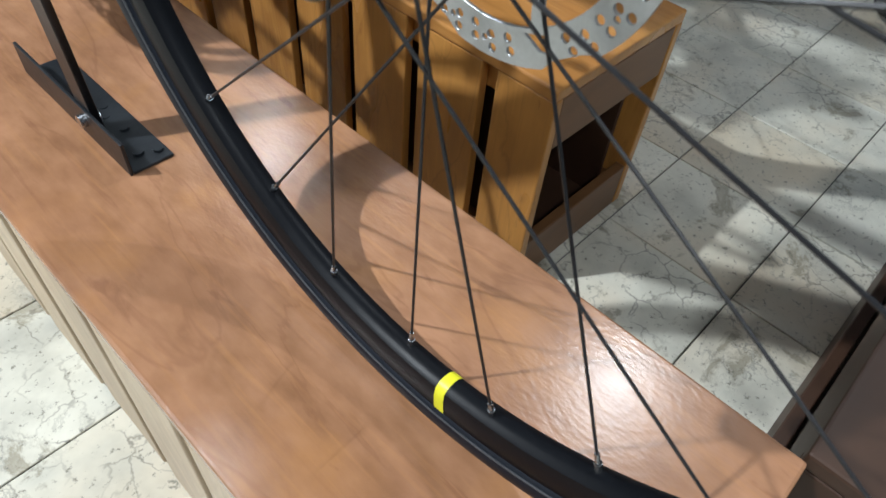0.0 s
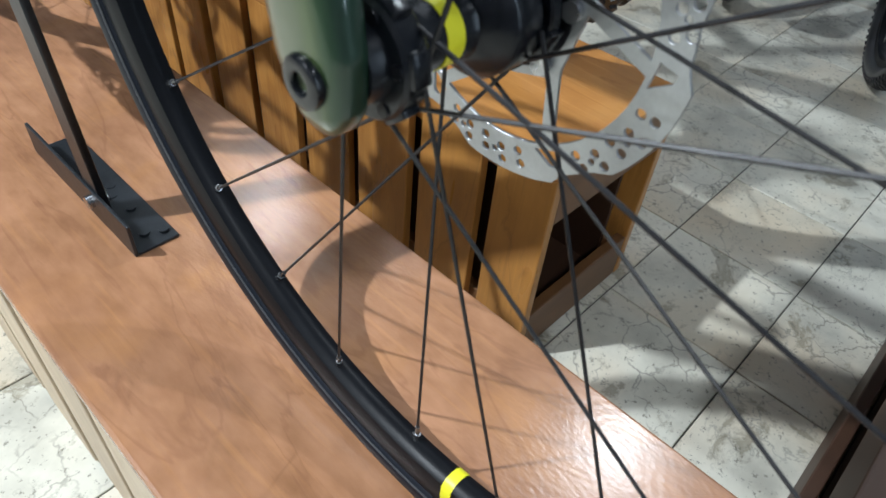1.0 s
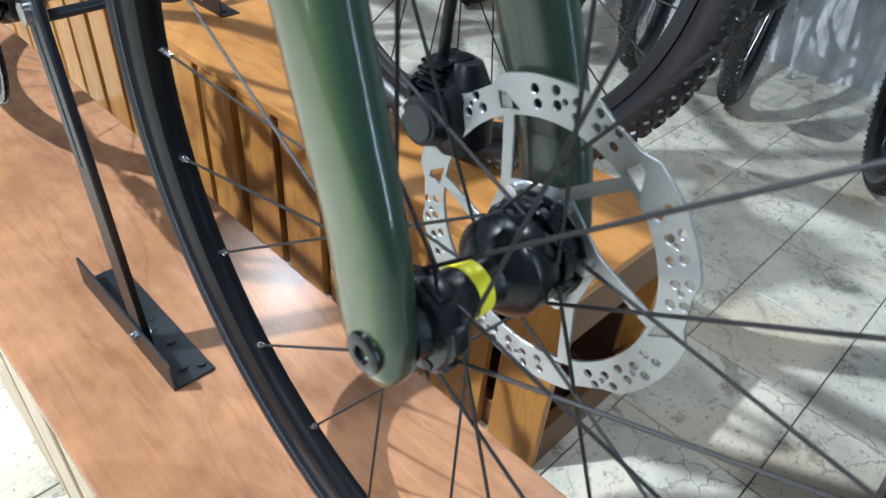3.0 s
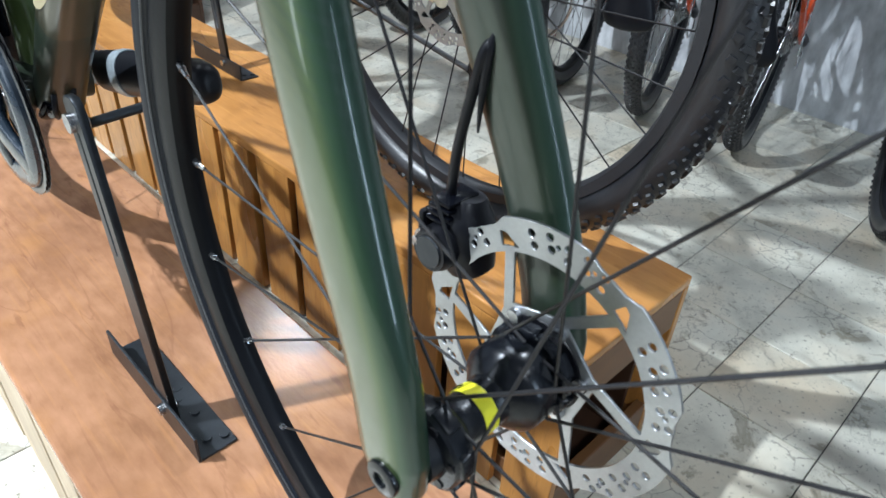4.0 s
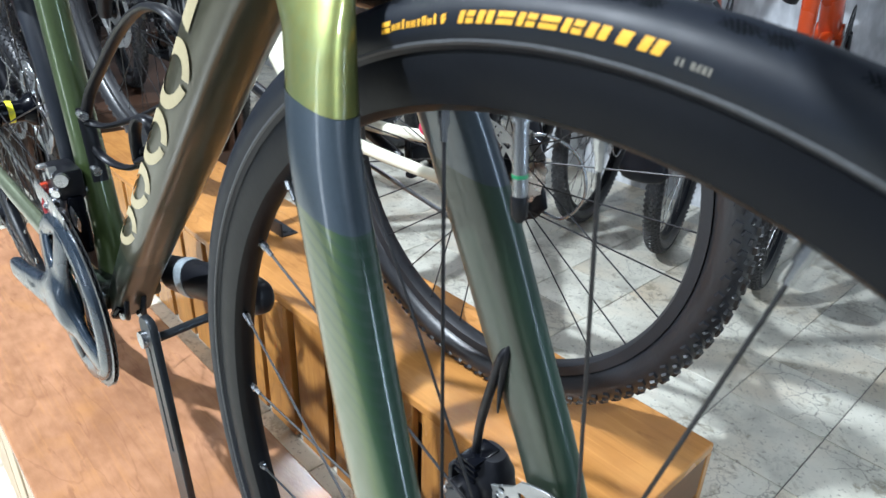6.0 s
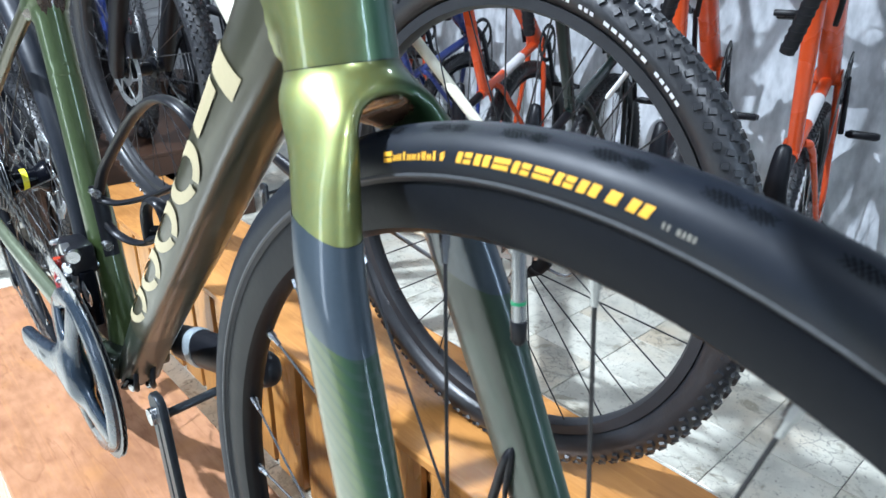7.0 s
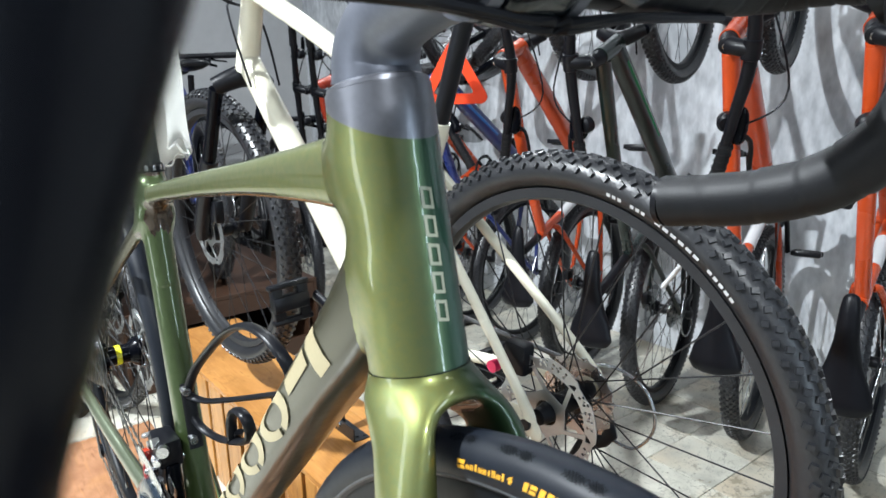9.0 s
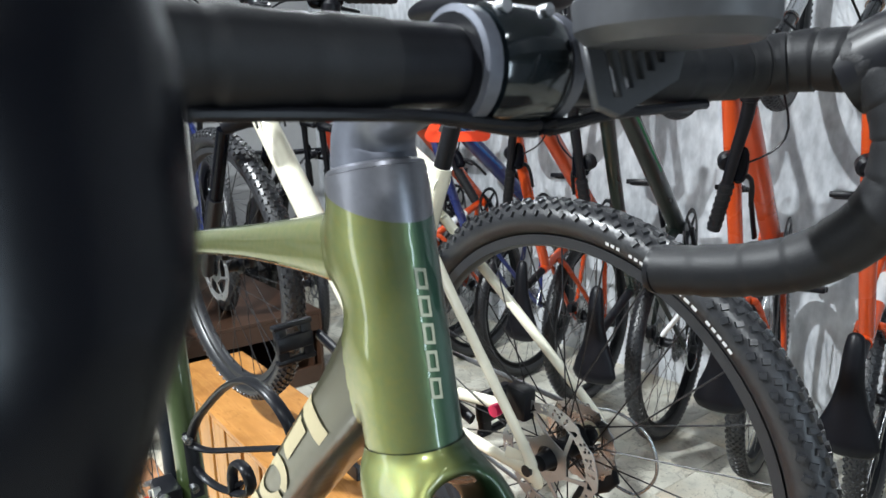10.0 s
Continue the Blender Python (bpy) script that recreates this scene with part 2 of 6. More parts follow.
weathered(M_PLAT, (0.42, 0.20, 0.075), (0.19, 0.085, 0.045))
weathered(M_CRATETOP, (0.60, 0.31, 0.09), (0.26, 0.11, 0.03))
weathered(M_SLAT, (0.60, 0.30, 0.08), (0.24, 0.10, 0.03), (1, 1, 0.05))
weathered(M_PALESLAT, (0.62, 0.52, 0.38), (0.34, 0.25, 0.16), (1, 1, 0.05))


def stone(name):
    """Cream marble tile with grey clouds, thin dark veins and brown specks; each piece takes its own cut of it."""
    m = bpy.data.materials.new(name)
    m.use_nodes = True
    nt = m.node_tree
    bs = nt.nodes["Principled BSDF"]
    N = nt.nodes.new
    tc, info, off = N("ShaderNodeTexCoord"), N("ShaderNodeObjectInfo"), N("ShaderNodeVectorMath")
    off.operation = "MULTIPLY_ADD"
    comb = N("ShaderNodeCombineXYZ")
    for i in range(3):
        nt.links.new(info.outputs["Random"], comb.inputs[i])
    off.inputs[1].default_value = (37.0, 53.0, 11.0)
    nt.links.new(comb.outputs[0], off.inputs[0])
    nt.links.new(tc.outputs["Object"], off.inputs[2])

    def tex(scale, detail, rough=0.55, warp=0.0):
        n = N("ShaderNodeTexNoise")
        n.inputs["Scale"].default_value, n.inputs["Detail"].default_value, n.inputs["Roughness"].default_value, n.inputs["Distortion"].default_value = scale, detail, rough, warp
        nt.links.new(off.outputs[0], n.inputs[0])
        return n

    def ramp(src, *stops):
        r = N("ShaderNodeValToRGB")
        els = r.color_ramp.elements
        while len(els) < len(stops):
            els.new(0.5)
        for e, (pos, col) in zip(els, stops):
            e.position, e.color = pos, (*col, 1) if isinstance(col, tuple) else (col, col, col, 1)
        nt.links.new(src, r.inputs[0])
        return r

    base = ramp(tex(7, 5).outputs[0], (0.30, (0.44, 0.43, 0.37)), (0.50, (0.65, 0.635, 0.545)), (0.70, (0.79, 0.775, 0.68)))
    vein = ramp(tex(9, 8, 0.62, 0.25).outputs[0], (0.486, 0.0), (0.497, 0.5), (0.503, 0.5), (0.514, 0.0))
    gate = ramp(tex(5, 2).outputs[0], (0.52, 0.0), (0.70, 1.0))
    speck = ramp(tex(95, 4, 0.7).outputs[0], (0.59, 0.0), (0.67, 0.8))
    blot = ramp(tex(11, 7, 0.68, 0.5).outputs[0], (0.57, 0.0), (0.63, 0.65), (0.72, 0.4))
    warm = ramp(tex(3.5, 3).outputs[0], (0.48, 0.0), (0.68, 0.5))
    # a net of hairline cracks, filled with dirt in places
    wander, cells = N("ShaderNodeVectorMath"), N("ShaderNodeTexVoronoi")
    wander.operation, wander.inputs[1].default_value = "MULTIPLY_ADD", (0.05, 0.05, 0.05)
    nt.links.new(tex(14, 4, 0.7).outputs["Color"], wander.inputs[0])
    nt.links.new(off.outputs[0], wander.inputs[2])
    cells.feature, cells.inputs["Scale"].default_value = "DISTANCE_TO_EDGE", 17
    nt.links.new(wander.outputs[0], cells.inputs["Vector"])
    crack = ramp(cells.outputs["Distance"], (0.0, 0.75), (0.035, 0.0))
    where = ramp(tex(6, 4, 0.6).outputs[0], (0.50, 0.0), (0.60, 1.0))
    cut = N("ShaderNodeMath")
    cut.operation = "MULTIPLY"
    nt.links.new(crack.outputs[0], cut.inputs[0])
    nt.links.new(where.outputs[0], cut.inputs[1])
    mul = N("ShaderNodeMath")
    mul.operation = "MULTIPLY"
    nt.links.new(vein.outputs[0], mul.inputs[0])
    nt.links.new(gate.outputs[0], mul.inputs[1])
    mix = None
    col = base.outputs[0]
    for fac, c in ((warm.outputs[0], (0.50, 0.36, 0.20)), (mul.outputs[0], (0.10, 0.10, 0.09)), (cut.outputs[0], (0.13, 0.12, 0.10)), (blot.outputs[0], (0.20, 0.17, 0.11)), (speck.outputs[0], (0.16, 0.15, 0.12))):
        mix = N("ShaderNodeMix")
        mix.data_type = "RGBA"
        nt.links.new(fac, mix.inputs["Factor"])
        nt.links.new(col, mix.inputs["A"])
        mix.inputs["B"].default_value = (*c, 1)
        col = mix.outputs["Result"]
    nt.links.new(col, bs.inputs["Base Color"])
    bs.inputs["Roughness"].default_value = 0.28
    bp_ = N("ShaderNodeBump")
    bp_.inputs["Strength"].default_value, bp_.inputs["Distance"].default_value = 0.08, 0.002
    nt.links.new(tex(25, 5).outputs[0], bp_.inputs["Height"])
    nt.links.new(bp_.outputs[0], bs.inputs["Normal"])
    return m


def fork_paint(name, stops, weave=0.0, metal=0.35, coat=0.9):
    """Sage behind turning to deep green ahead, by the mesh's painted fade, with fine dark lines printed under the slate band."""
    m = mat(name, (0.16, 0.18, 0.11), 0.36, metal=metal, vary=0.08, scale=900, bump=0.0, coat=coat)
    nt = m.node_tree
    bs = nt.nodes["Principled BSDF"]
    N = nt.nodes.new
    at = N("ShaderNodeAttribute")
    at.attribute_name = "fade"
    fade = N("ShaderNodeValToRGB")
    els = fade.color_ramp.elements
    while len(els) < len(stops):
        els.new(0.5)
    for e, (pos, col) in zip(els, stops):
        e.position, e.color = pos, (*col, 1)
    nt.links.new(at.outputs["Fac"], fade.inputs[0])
    tc, sep = N("ShaderNodeTexCoord"), N("ShaderNodeSeparateXYZ")
    nt.links.new(tc.outputs["Object"], sep.inputs[0])

    def calc(op, a, b, c=None):
        n = N("ShaderNodeMath")
        n.operation = op
        for i, v in enumerate((a, b, c)):
            if v is None:
                continue
            if isinstance(v, (int, float)):
                n.inputs[i].default_value = v
            else:
                nt.links.new(v, n.inputs[i])
        return n.outputs[0]

    h = calc("MULTIPLY_ADD", sep.outputs[1], -0.45, sep.outputs[2])
    wave = calc("SINE", calc("MULTIPLY", h, 2 * math.pi / 0.0056), 0)
    lines = calc("GREATER_THAN", wave, 0.45)
    lo, hi = N("ShaderNodeMapRange"), N("ShaderNodeMapRange")
    for n, a, b in ((lo, 0.455, 0.545), (hi, 0.558, 0.545)):
        n.inputs[1].default_value, n.inputs[2].default_value = a, b
        nt.links.new(h, n.inputs[0])
    fac = calc("MULTIPLY", calc("MULTIPLY", lines, lo.outputs[0]), 0.5)
    if weave:
        # woven carbon showing through the paint
        p1 = calc("SINE", calc("MULTIPLY", calc("ADD", sep.outputs[2], sep.outputs[1]), 2 * math.pi / 0.0030), 0)
        p2 = calc("SINE", calc("MULTIPLY", calc("SUBTRACT", sep.outputs[2], sep.outputs[1]), 2 * math.pi / 0.0030), 0)
        woven = calc("GREATER_THAN", calc("MULTIPLY", p1, p2), 0.0)
        fac = calc("MULTIPLY", calc("MULTIPLY", woven, at.outputs["Fac"]), weave)
    mix = N("ShaderNodeMix")
    mix.data_type = "RGBA"
    nt.links.new(fac, mix.inputs["Factor"])
    nt.links.new(fade.outputs[0], mix.inputs["A"])
    mix.inputs["B"].default_value = (0.03, 0.055, 0.045, 1)
    nt.links.new(mix.outputs["Result"], bs.inputs["Base Color"])
    return m


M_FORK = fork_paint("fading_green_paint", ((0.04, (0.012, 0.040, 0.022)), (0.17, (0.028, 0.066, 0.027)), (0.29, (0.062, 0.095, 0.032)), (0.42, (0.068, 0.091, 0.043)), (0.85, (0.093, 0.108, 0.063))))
# far leg: darker tones paint in its shade, the weave is its own
M_FORKSHADED = fork_paint("shaded_woven_green_paint", ((0.02, (0.012, 0.036, 0.022)), (0.12, (0.018, 0.044, 0.024)), (0.26, (0.021, 0.031, 0.018)), (0.70, (0.025, 0.030, 0.021))), weave=0.8, metal=0.1, coat=0.35)
M_MOUNT = mat("dark_grey_plastic", (0.05, 0.053, 0.060), 0.42, vary=0.15, scale=300, bump=0.03)
M_FACEPLATE = mat("glossy_blue_black", (0.006, 0.010, 0.013), 0.14, metal=0.2, vary=0.1, scale=150, bump=0.0, coat=0.6)
M_HUB = mat("anodised_black", (0.007, 0.0085, 0.012), 0.26, metal=0.2, vary=0.15, scale=150, bump=0.0, spec=0.45)
M_BBGREEN = mat("black_green_paint", (0.012, 0.020, 0.011), 0.4, metal=0.1, vary=0.15, scale=120, bump=0.0, coat=0.3)
M_FLOOR = stone("cream_marble_tile")
M_GROUT = mat("dark_grout", (0.12, 0.12, 0.11), 0.8, vary=0.2, scale=60, bump=0.1)

# ---- mesh helpers ----


def part(name, bm, material, parent=None, label="", smooth=True):
    me = bpy.data.meshes.new(name)
    if isinstance(bm, bmesh.types.BMesh):
        bmesh.ops.recalc_face_normals(bm, faces=bm.faces)
        bm.to_mesh(me)
        bm.free()
    else:
        me = bm
    if isinstance(material, (list, tuple)):
        for mm in material:
            me.materials.append(mm)
    elif not me.materials:
        me.materials.append(material)
    if smooth:
        me.shade_smooth()
        me.set_sharp_from_angle(angle=radians(38))
    ob = new(name, me)
    if parent:
        ob.parent = parent
    if label:
        ob["label"] = label
    return ob


def empty(name, label, category, group="", m=None):
    ob = new(name)
    tagged(ob, label, category, group)
    if m is not None:
        ob.matrix_basis = m
    return ob


def V(*a):
    return Vector(a)


def smooth_line(pts, rad, sub):
    """Catmull-Rom through the points, with their radii."""
    if sub < 2 or len(pts) < 3:
        return pts, rad
    P, Rr = [], []
    for i in range(len(pts) - 1):
        a, b, c, d = pts[max(i - 1, 0)], pts[i], pts[i + 1], pts[min(i + 2, len(pts) - 1)]
        for k in range(sub):
            t = k / sub
            P.append(0.5 * ((2 * b) + (c - a) * t + (2 * a - 5 * b + 4 * c - d) * t * t + (3 * b - a - 3 * c + d) * t ** 3))
            Rr.append(tuple(rad[i][j] * (1 - t) + rad[i + 1][j] * t for j in (0, 1)))
    return P + [pts[-1]], Rr + [rad[-1]]


def sweep(bm, pts, rad, n=14, side=(1, 0, 0), sub=1, cap=True, power=2.0, closed=False):
    """A tube along pts. rad: one radius, or pairs (along side, across). power over 2 squares the section."""
    pts = [Vector(p) for p in pts]
    if not isinstance(rad, (list, tuple)):
        rad = [(rad, rad)] * len(pts)
    rad = [r if isinstance(r, (list, tuple)) else (r, r) for r in rad]
    if len(rad) == 1:
        rad = rad * len(pts)
    pts, rad = smooth_line(pts, rad, sub)
    rings = []
    m = len(pts)
    for i, p in enumerate(pts):
        d = (pts[(i + 1) % m] - pts[i - 1]) if closed else (pts[min(i + 1, m - 1)] - pts[max(i - 1, 0)])
        d.normalize()
        s = Vector(side) - d * d.dot(Vector(side))
        if s.length < 1e-4:
            s = d.orthogonal()
        s.normalize()
        u = d.cross(s)
        ring = []
        for k in range(n):
            a = 2 * math.pi * k / n
            ca, sa = math.cos(a), math.sin(a)
            e = 2 / power
            ring.append(bm.verts.new(p + s * rad[i][0] * math.copysign(abs(ca) ** e, ca) + u * rad[i][1] * math.copysign(abs(sa) ** e, sa)))
        rings.append(ring)
    for i in range(m if closed else m - 1):
        a, b = rings[i], rings[(i + 1) % m]
        for k in range(n):
            bm.faces.new((a[k], a[(k + 1) % n], b[(k + 1) % n], b[k]))
    if cap and not closed:
        bm.faces.new(rings[0][::-1])
        bm.faces.new(rings[-1])
    return bm


def tube_field(pts, rad, side=(1, 0, 0), sub=1, power=2.0):
    """Signed distance, nearly, to a tube like that of sweep(), for an array of places."""
    pts = [Vector(p) for p in pts]
    pts, rad = smooth_line(pts, rad, sub)
    rods = []
    for a, c, ra, rc in zip(pts, pts[1:], rad, rad[1:]):
        d = (c - a).normalized()
        s = (Vector(side) - d * d.dot(Vector(side))).normalized()
        rods.append([np.array(v) for v in (a, c - a, d, s, d.cross(s), ra, rc)])

    def field(p):
        best = np.full(len(p), 9.0)
        for a, run, d, s, u, ra, rc in rods:
            h = np.clip((p - a) @ run / (run @ run), 0, 1)
            off = p - a - h[:, None] * run
            r0, r1 = ra[0] + (rc[0] - ra[0]) * h, ra[1] + (rc[1] - ra[1]) * h
            e = np.stack([abs(off @ s) / r0, abs(off @ u) / r1, abs(off @ d) / np.minimum(r0, r1)], -1) + 1e-9
            q = (e ** power).sum(-1) ** (1 / power)
            steep = q ** (1 - power) * np.sqrt((e[:, 0] ** (power - 1) / r0) ** 2 + (e[:, 1] ** (power - 1) / r1) ** 2 + (e[:, 2] ** (power - 1) / np.minimum(r0, r1)) ** 2)
            best = np.minimum(best, (q - 1) / np.clip(steep, 0.5 / np.maximum(r0, r1), 2 / np.minimum(r0, r1)))
        return best
    return field


def soft_min(a, c, k):
    h = np.maximum(k - abs(a - c), 0) / k
    return np.minimum(a, c) - h * h * k / 4


def blended(field, lo, hi, step, even=5):
    """One smooth skin where the field passes zero: a vertex in every cell that it crosses, drawn onto it."""
    axes = [np.arange(a, c + step, step) for a, c in zip(lo, hi)]
    grid = np.stack(np.meshgrid(*axes, indexing="ij"), -1)
    v = field(grid.reshape(-1, 3)).reshape(grid.shape[:3])
    n = [k - 1 for k in v.shape]
    total, count = np.zeros((*n, 3)), np.zeros(n)
    corners = list(itertools.product((0, 1), repeat=3))
    for a, c in itertools.combinations(corners, 2):
        if sum(abs(p - q) for p, q in zip(a, c)) != 1:
            continue
        sa, sc = (tuple(slice(k, k + m) for k, m in zip(w, n)) for w in (a, c))
        va, vc = v[sa], v[sc]
        cross = (va < 0) != (vc < 0)
        f = np.where(cross, va / np.where(cross, va - vc, 1), 0)
        total += np.where(cross[..., None], grid[sa] + f[..., None] * (grid[sc] - grid[sa]), 0)
        count += cross
    used = count > 0
    index = np.full(n, -1)
    index[used] = np.arange(used.sum())
    place = total[used] / count[used][:, None]
    for _ in range(3):
        f, g, e = field(place), np.zeros_like(place), 2e-4
        for k in range(3):
            d = np.zeros(3)
            d[k] = e
            g[:, k] = (field(place + d) - field(place - d)) / (2 * e)
        place = place - np.clip(f / np.maximum((g * g).sum(-1), 0.2), -step / 3, step / 3)[:, None] * g
    b = bmesh.new()
    verts = [b.verts.new(p) for p in place]
    for k in range(3):
        i, j = (k + 1) % 3, (k + 2) % 3
        first = [slice(1, m) for m in n]
        first[k] = slice(0, n[k])
        second = list(first)
        second[k] = slice(1, n[k] + 1)
        va, vc = v[tuple(first)], v[tuple(second)]
        for cell in np.argwhere((va < 0) != (vc < 0)):
            c = cell + 1
            c[k] -= 1
            quad = []
            for di, dj in ((1, 1), (0, 1), (0, 0), (1, 0)):
                w = c.copy()
                w[i] -= di
                w[j] -= dj
                quad.append(index[tuple(w)])
            if min(quad) < 0 or len(set(quad)) < 4:
                continue
            face = [verts[q] for q in quad]
            b.faces.new(face if va[tuple(cell)] < 0 else face[::-1])
    for _ in range(even):
        bmesh.ops.smooth_vert(b, verts=b.verts, factor=0.5, use_axis_x=True, use_axis_y=True, use_axis_z=True)
    return b


def lathe(bm, prof, n=48, centre=(0, 0, 0), closed=True, a0=0.0, a1=2 * math.pi, axis="x"):
    """prof: (radius, along) pairs, turned about the x axis (or y, z) through centre."""
    full = abs(a1 - a0 - 2 * math.pi) < 1e-6
    cols = []
    for k in range(n if full else n + 1):
        a = a0 + (a1 - a0) * k / n
        c, s = math.cos(a), math.sin(a)
        col = []
        for r, x in prof:
            co = {"x": (x, r * s, -r * c), "y": (r * s, x, -r * c), "z": (r * c, r * s, x)}[axis]
            col.append(bm.verts.new(Vector(centre) + Vector(co)))
        cols.append(col)
    m = len(prof)
    for k in range(n):
        a, b = cols[k], cols[(k + 1) % len(cols)]
        for j in range(m if closed else m - 1):
            bm.faces.new((a[j], a[(j + 1) % m], b[(j + 1) % m], b[j]))
    if not closed and full:
        for j in (0, m - 1):
            if prof[j][0] > 1e-6:
                bm.faces.new([c[j] for c in cols])
    return bm


def box(bm, lo, hi, bevel=0.0, m=None, segs=2):
    r = bmesh.ops.create_cube(bm, size=1)
    c = [(a + b) / 2 for a, b in zip(lo, hi)]
    s = [b - a for a, b in zip(lo, hi)]
    mm = Matrix.Translation(c) @ Matrix.Diagonal((*s, 1))
    bmesh.ops.transform(bm, matrix=(m @ mm) if m is not None else mm, verts=r["verts"])
    if bevel:
        es = list({e for v in r["verts"] for e in v.link_edges})
        bmesh.ops.bevel(bm, geom=es, offset=bevel, segments=segs, affect="EDGES", profile=0.5)
    return bm


def B():
    return bmesh.new()


def cyl(bm, a, b, r, n=12, r2=None):
    return sweep(bm, [a, b], [(r, r), (r2 or r, r2 or r)], n=n, side=(0.31, 0.2, 0.93))


def plate(outer, holes, thick, bevel=0.0):
    """A flat mesh in the xy plane with holes, from outlines of (x, y) points."""
    cu = bpy.data.curves.new("outline", "CURVE")
    cu.dimensions, cu.fill_mode, cu.extrude, cu.bevel_depth = "2D", "BOTH", thick / 2 - bevel, bevel
    cu.bevel_resolution = 0
    for line in [outer] + holes:
        sp = cu.splines.new("POLY")
        sp.points.add(len(line) - 1)
        for p, (x, y) in zip(sp.points, line):
            p.co = (x, y, 0, 1)
        sp.use_cyclic_u = True
    ob = bpy.data.objects.new("outline", cu)
    me = bpy.data.meshes.new_from_object(ob)
    bm = bmesh.new()
    bm.from_mesh(me)
    bmesh.ops.remove_doubles(bm, verts=bm.verts, dist=1e-6)
    bm.to_mesh(me)
    bm.free()
    bpy.data.objects.remove(ob)
    bpy.data.curves.remove(cu)
    return me


def circle(x, y, r, n=10):
    return [(x + r * math.cos(2 * math.pi * k / n), y + r * math.sin(2 * math.pi * k / n)) for k in range(n)]


def polar(r, deg):
    return (r * math.cos(radians(deg)), r * math.sin(radians(deg)))


def placed(me, m):
    me.transform(m)
    return me


TO_X = Matrix(((0, 0, 1, 0), (1, 0, 0, 0), (0, 1, 0, 0), (0, 0, 0, 1)))   # plate's xy plane onto yz, normal along x


def rotor_mesh(r, n_arm=6, lean=56):
    """A drilled disc: straight slanting arms from the carrier to a ring with a shallow stepped outline."""
    step = 360 / n_arm
    outer = []
    for k in range(n_arm * 20):
        f = (k % 20) / 20
        rr = 1.0 if f < 0.60 else (1.0 - 0.05 * (f - 0.60) / 0.12 if f < 0.72 else (0.95 if f < 0.92 else 0.97))
        outer.append(polar(r * rr, (k / 20 - 0.02) * step + lean))
    holes = [circle(0, 0, r * 0.22, 24)]

    def along(a, side, rad):
        """Where one edge of the arm that starts at angle a crosses the radius rad."""
        p, q = Vector(polar(r * 0.27, a)), Vector(polar(r * 0.86, a + lean))
        n = (q - p).normalized()
        off = Vector((-n.y, n.x)) * side * r * 0.036
        best = min(range(201), key=lambda i: abs((p.lerp(q, i / 200) + off).length - rad))
        return p.lerp(q, best / 200) + off

    for k in range(n_arm):
        a = k * step
        ring = r * 0.775
        lo = [along(a, 1, r * f) for f in (0.42, 0.55, 0.66)] + [along(a, 1, ring)]
        hi = [along(a + step, -1, r * f) for f in (0.42, 0.55, 0.66)] + [along(a + step, -1, ring)]
        a0, a1 = (math.degrees(math.atan2(v.y, v.x)) for v in (lo[-1], hi[-1]))
        a1 += 360 * (a1 < a0)
        arc = [polar(ring, a0 + (a1 - a0) * j / 8) for j in range(1, 8)]
        holes.append([tuple(v) for v in lo] + arc + [tuple(v) for v in reversed(hi)])
        # the three-cornered window where the arm runs into the ring, and a round one beside it
        c = a + lean
        holes.append([polar(r * 0.815, c - 6), polar(r * 0.80, c + 4.5), polar(r * 0.905, c - 1.5), polar(r * 0.915, c - 4.5)])
        for j in range(5):
            b = c + 11.5 + j * 8.2
            holes.append(circle(*polar(r * (0.945 if j % 2 else 0.925), b), r * 0.030, 10))
            holes.append(circle(*polar(r * (0.868 if j % 2 else 0.848), b + 1.2), r * 0.030, 10))
            if j % 2 == 0 and j:
                holes.append(circle(*polar(r * 0.90, b - 4.2), r * 0.022, 8))
    return plate(outer, holes, 0.0018)


# ---- large structure ----
floor = tagged(part("floor", box(B(), (-2.4, -2.2, FLOOR - 0.05), (2.6, 5.2, FLOOR - 0.004)), M_GROUT), "cream stone tile floor with dark veins and grout", "floor", kind="structure")
tagged(part("wall_east", box(B(), (2.36, -2.2, FLOOR), (2.6, 5.2, CEIL)), M_WALL), "white painted plaster wall, bike shadows painted in as grey mottling", "wall", kind="structure")
tagged(part("wall_north", box(B(), (-2.4, 5.0, FLOOR), (2.36, 5.2, CEIL)), M_BACKWALL), "plain white plaster wall", "wall", kind="structure")


def wall_with_window(name, wname, lo, hi, axis, a, b):
    """A wall with one tall window from a to b along axis, from near the floor to 1.65."""
    z0, z1 = -0.25, 1.65
    bm = B()
    i = "xyz".index(axis)

    def piece(u0, u1, w0, w1):
        p, q = list(lo), list(hi)
        p[i], q[i], p[2], q[2] = u0, u1, w0, w1
        box(bm, p, q)

    piece(lo[i], a, lo[2], hi[2])
    piece(b, hi[i], lo[2], hi[2])
    piece(a, b, lo[2], z0)
    piece(a, b, z1, hi[2])
    tagged(part(name, bm, M_DIMWALL), "unseen plaster wall with a tall window, dark grey to limit bounced light", "wall", kind="structure")
    bm = B()
    j = 1 - i
    mid = (lo[j] + hi[j]) / 2
    for u0, u1, w0, w1 in ((a, a + 0.03, z0, z1), (b - 0.03, b, z0, z1), (a + 0.03, b - 0.03, z0, z0 + 0.03), (a + 0.03, b - 0.03, z1 - 0.03, z1)):
        p, q = [0, 0, w0], [0, 0, w1]
        p[i], q[i], p[j], q[j] = u0, u1, mid - 0.02, mid + 0.02
        box(bm, p, q, 0.002)
    tagged(part(wname, bm, M_BLACK), "dark metal shop window frame", "window", kind="structure")


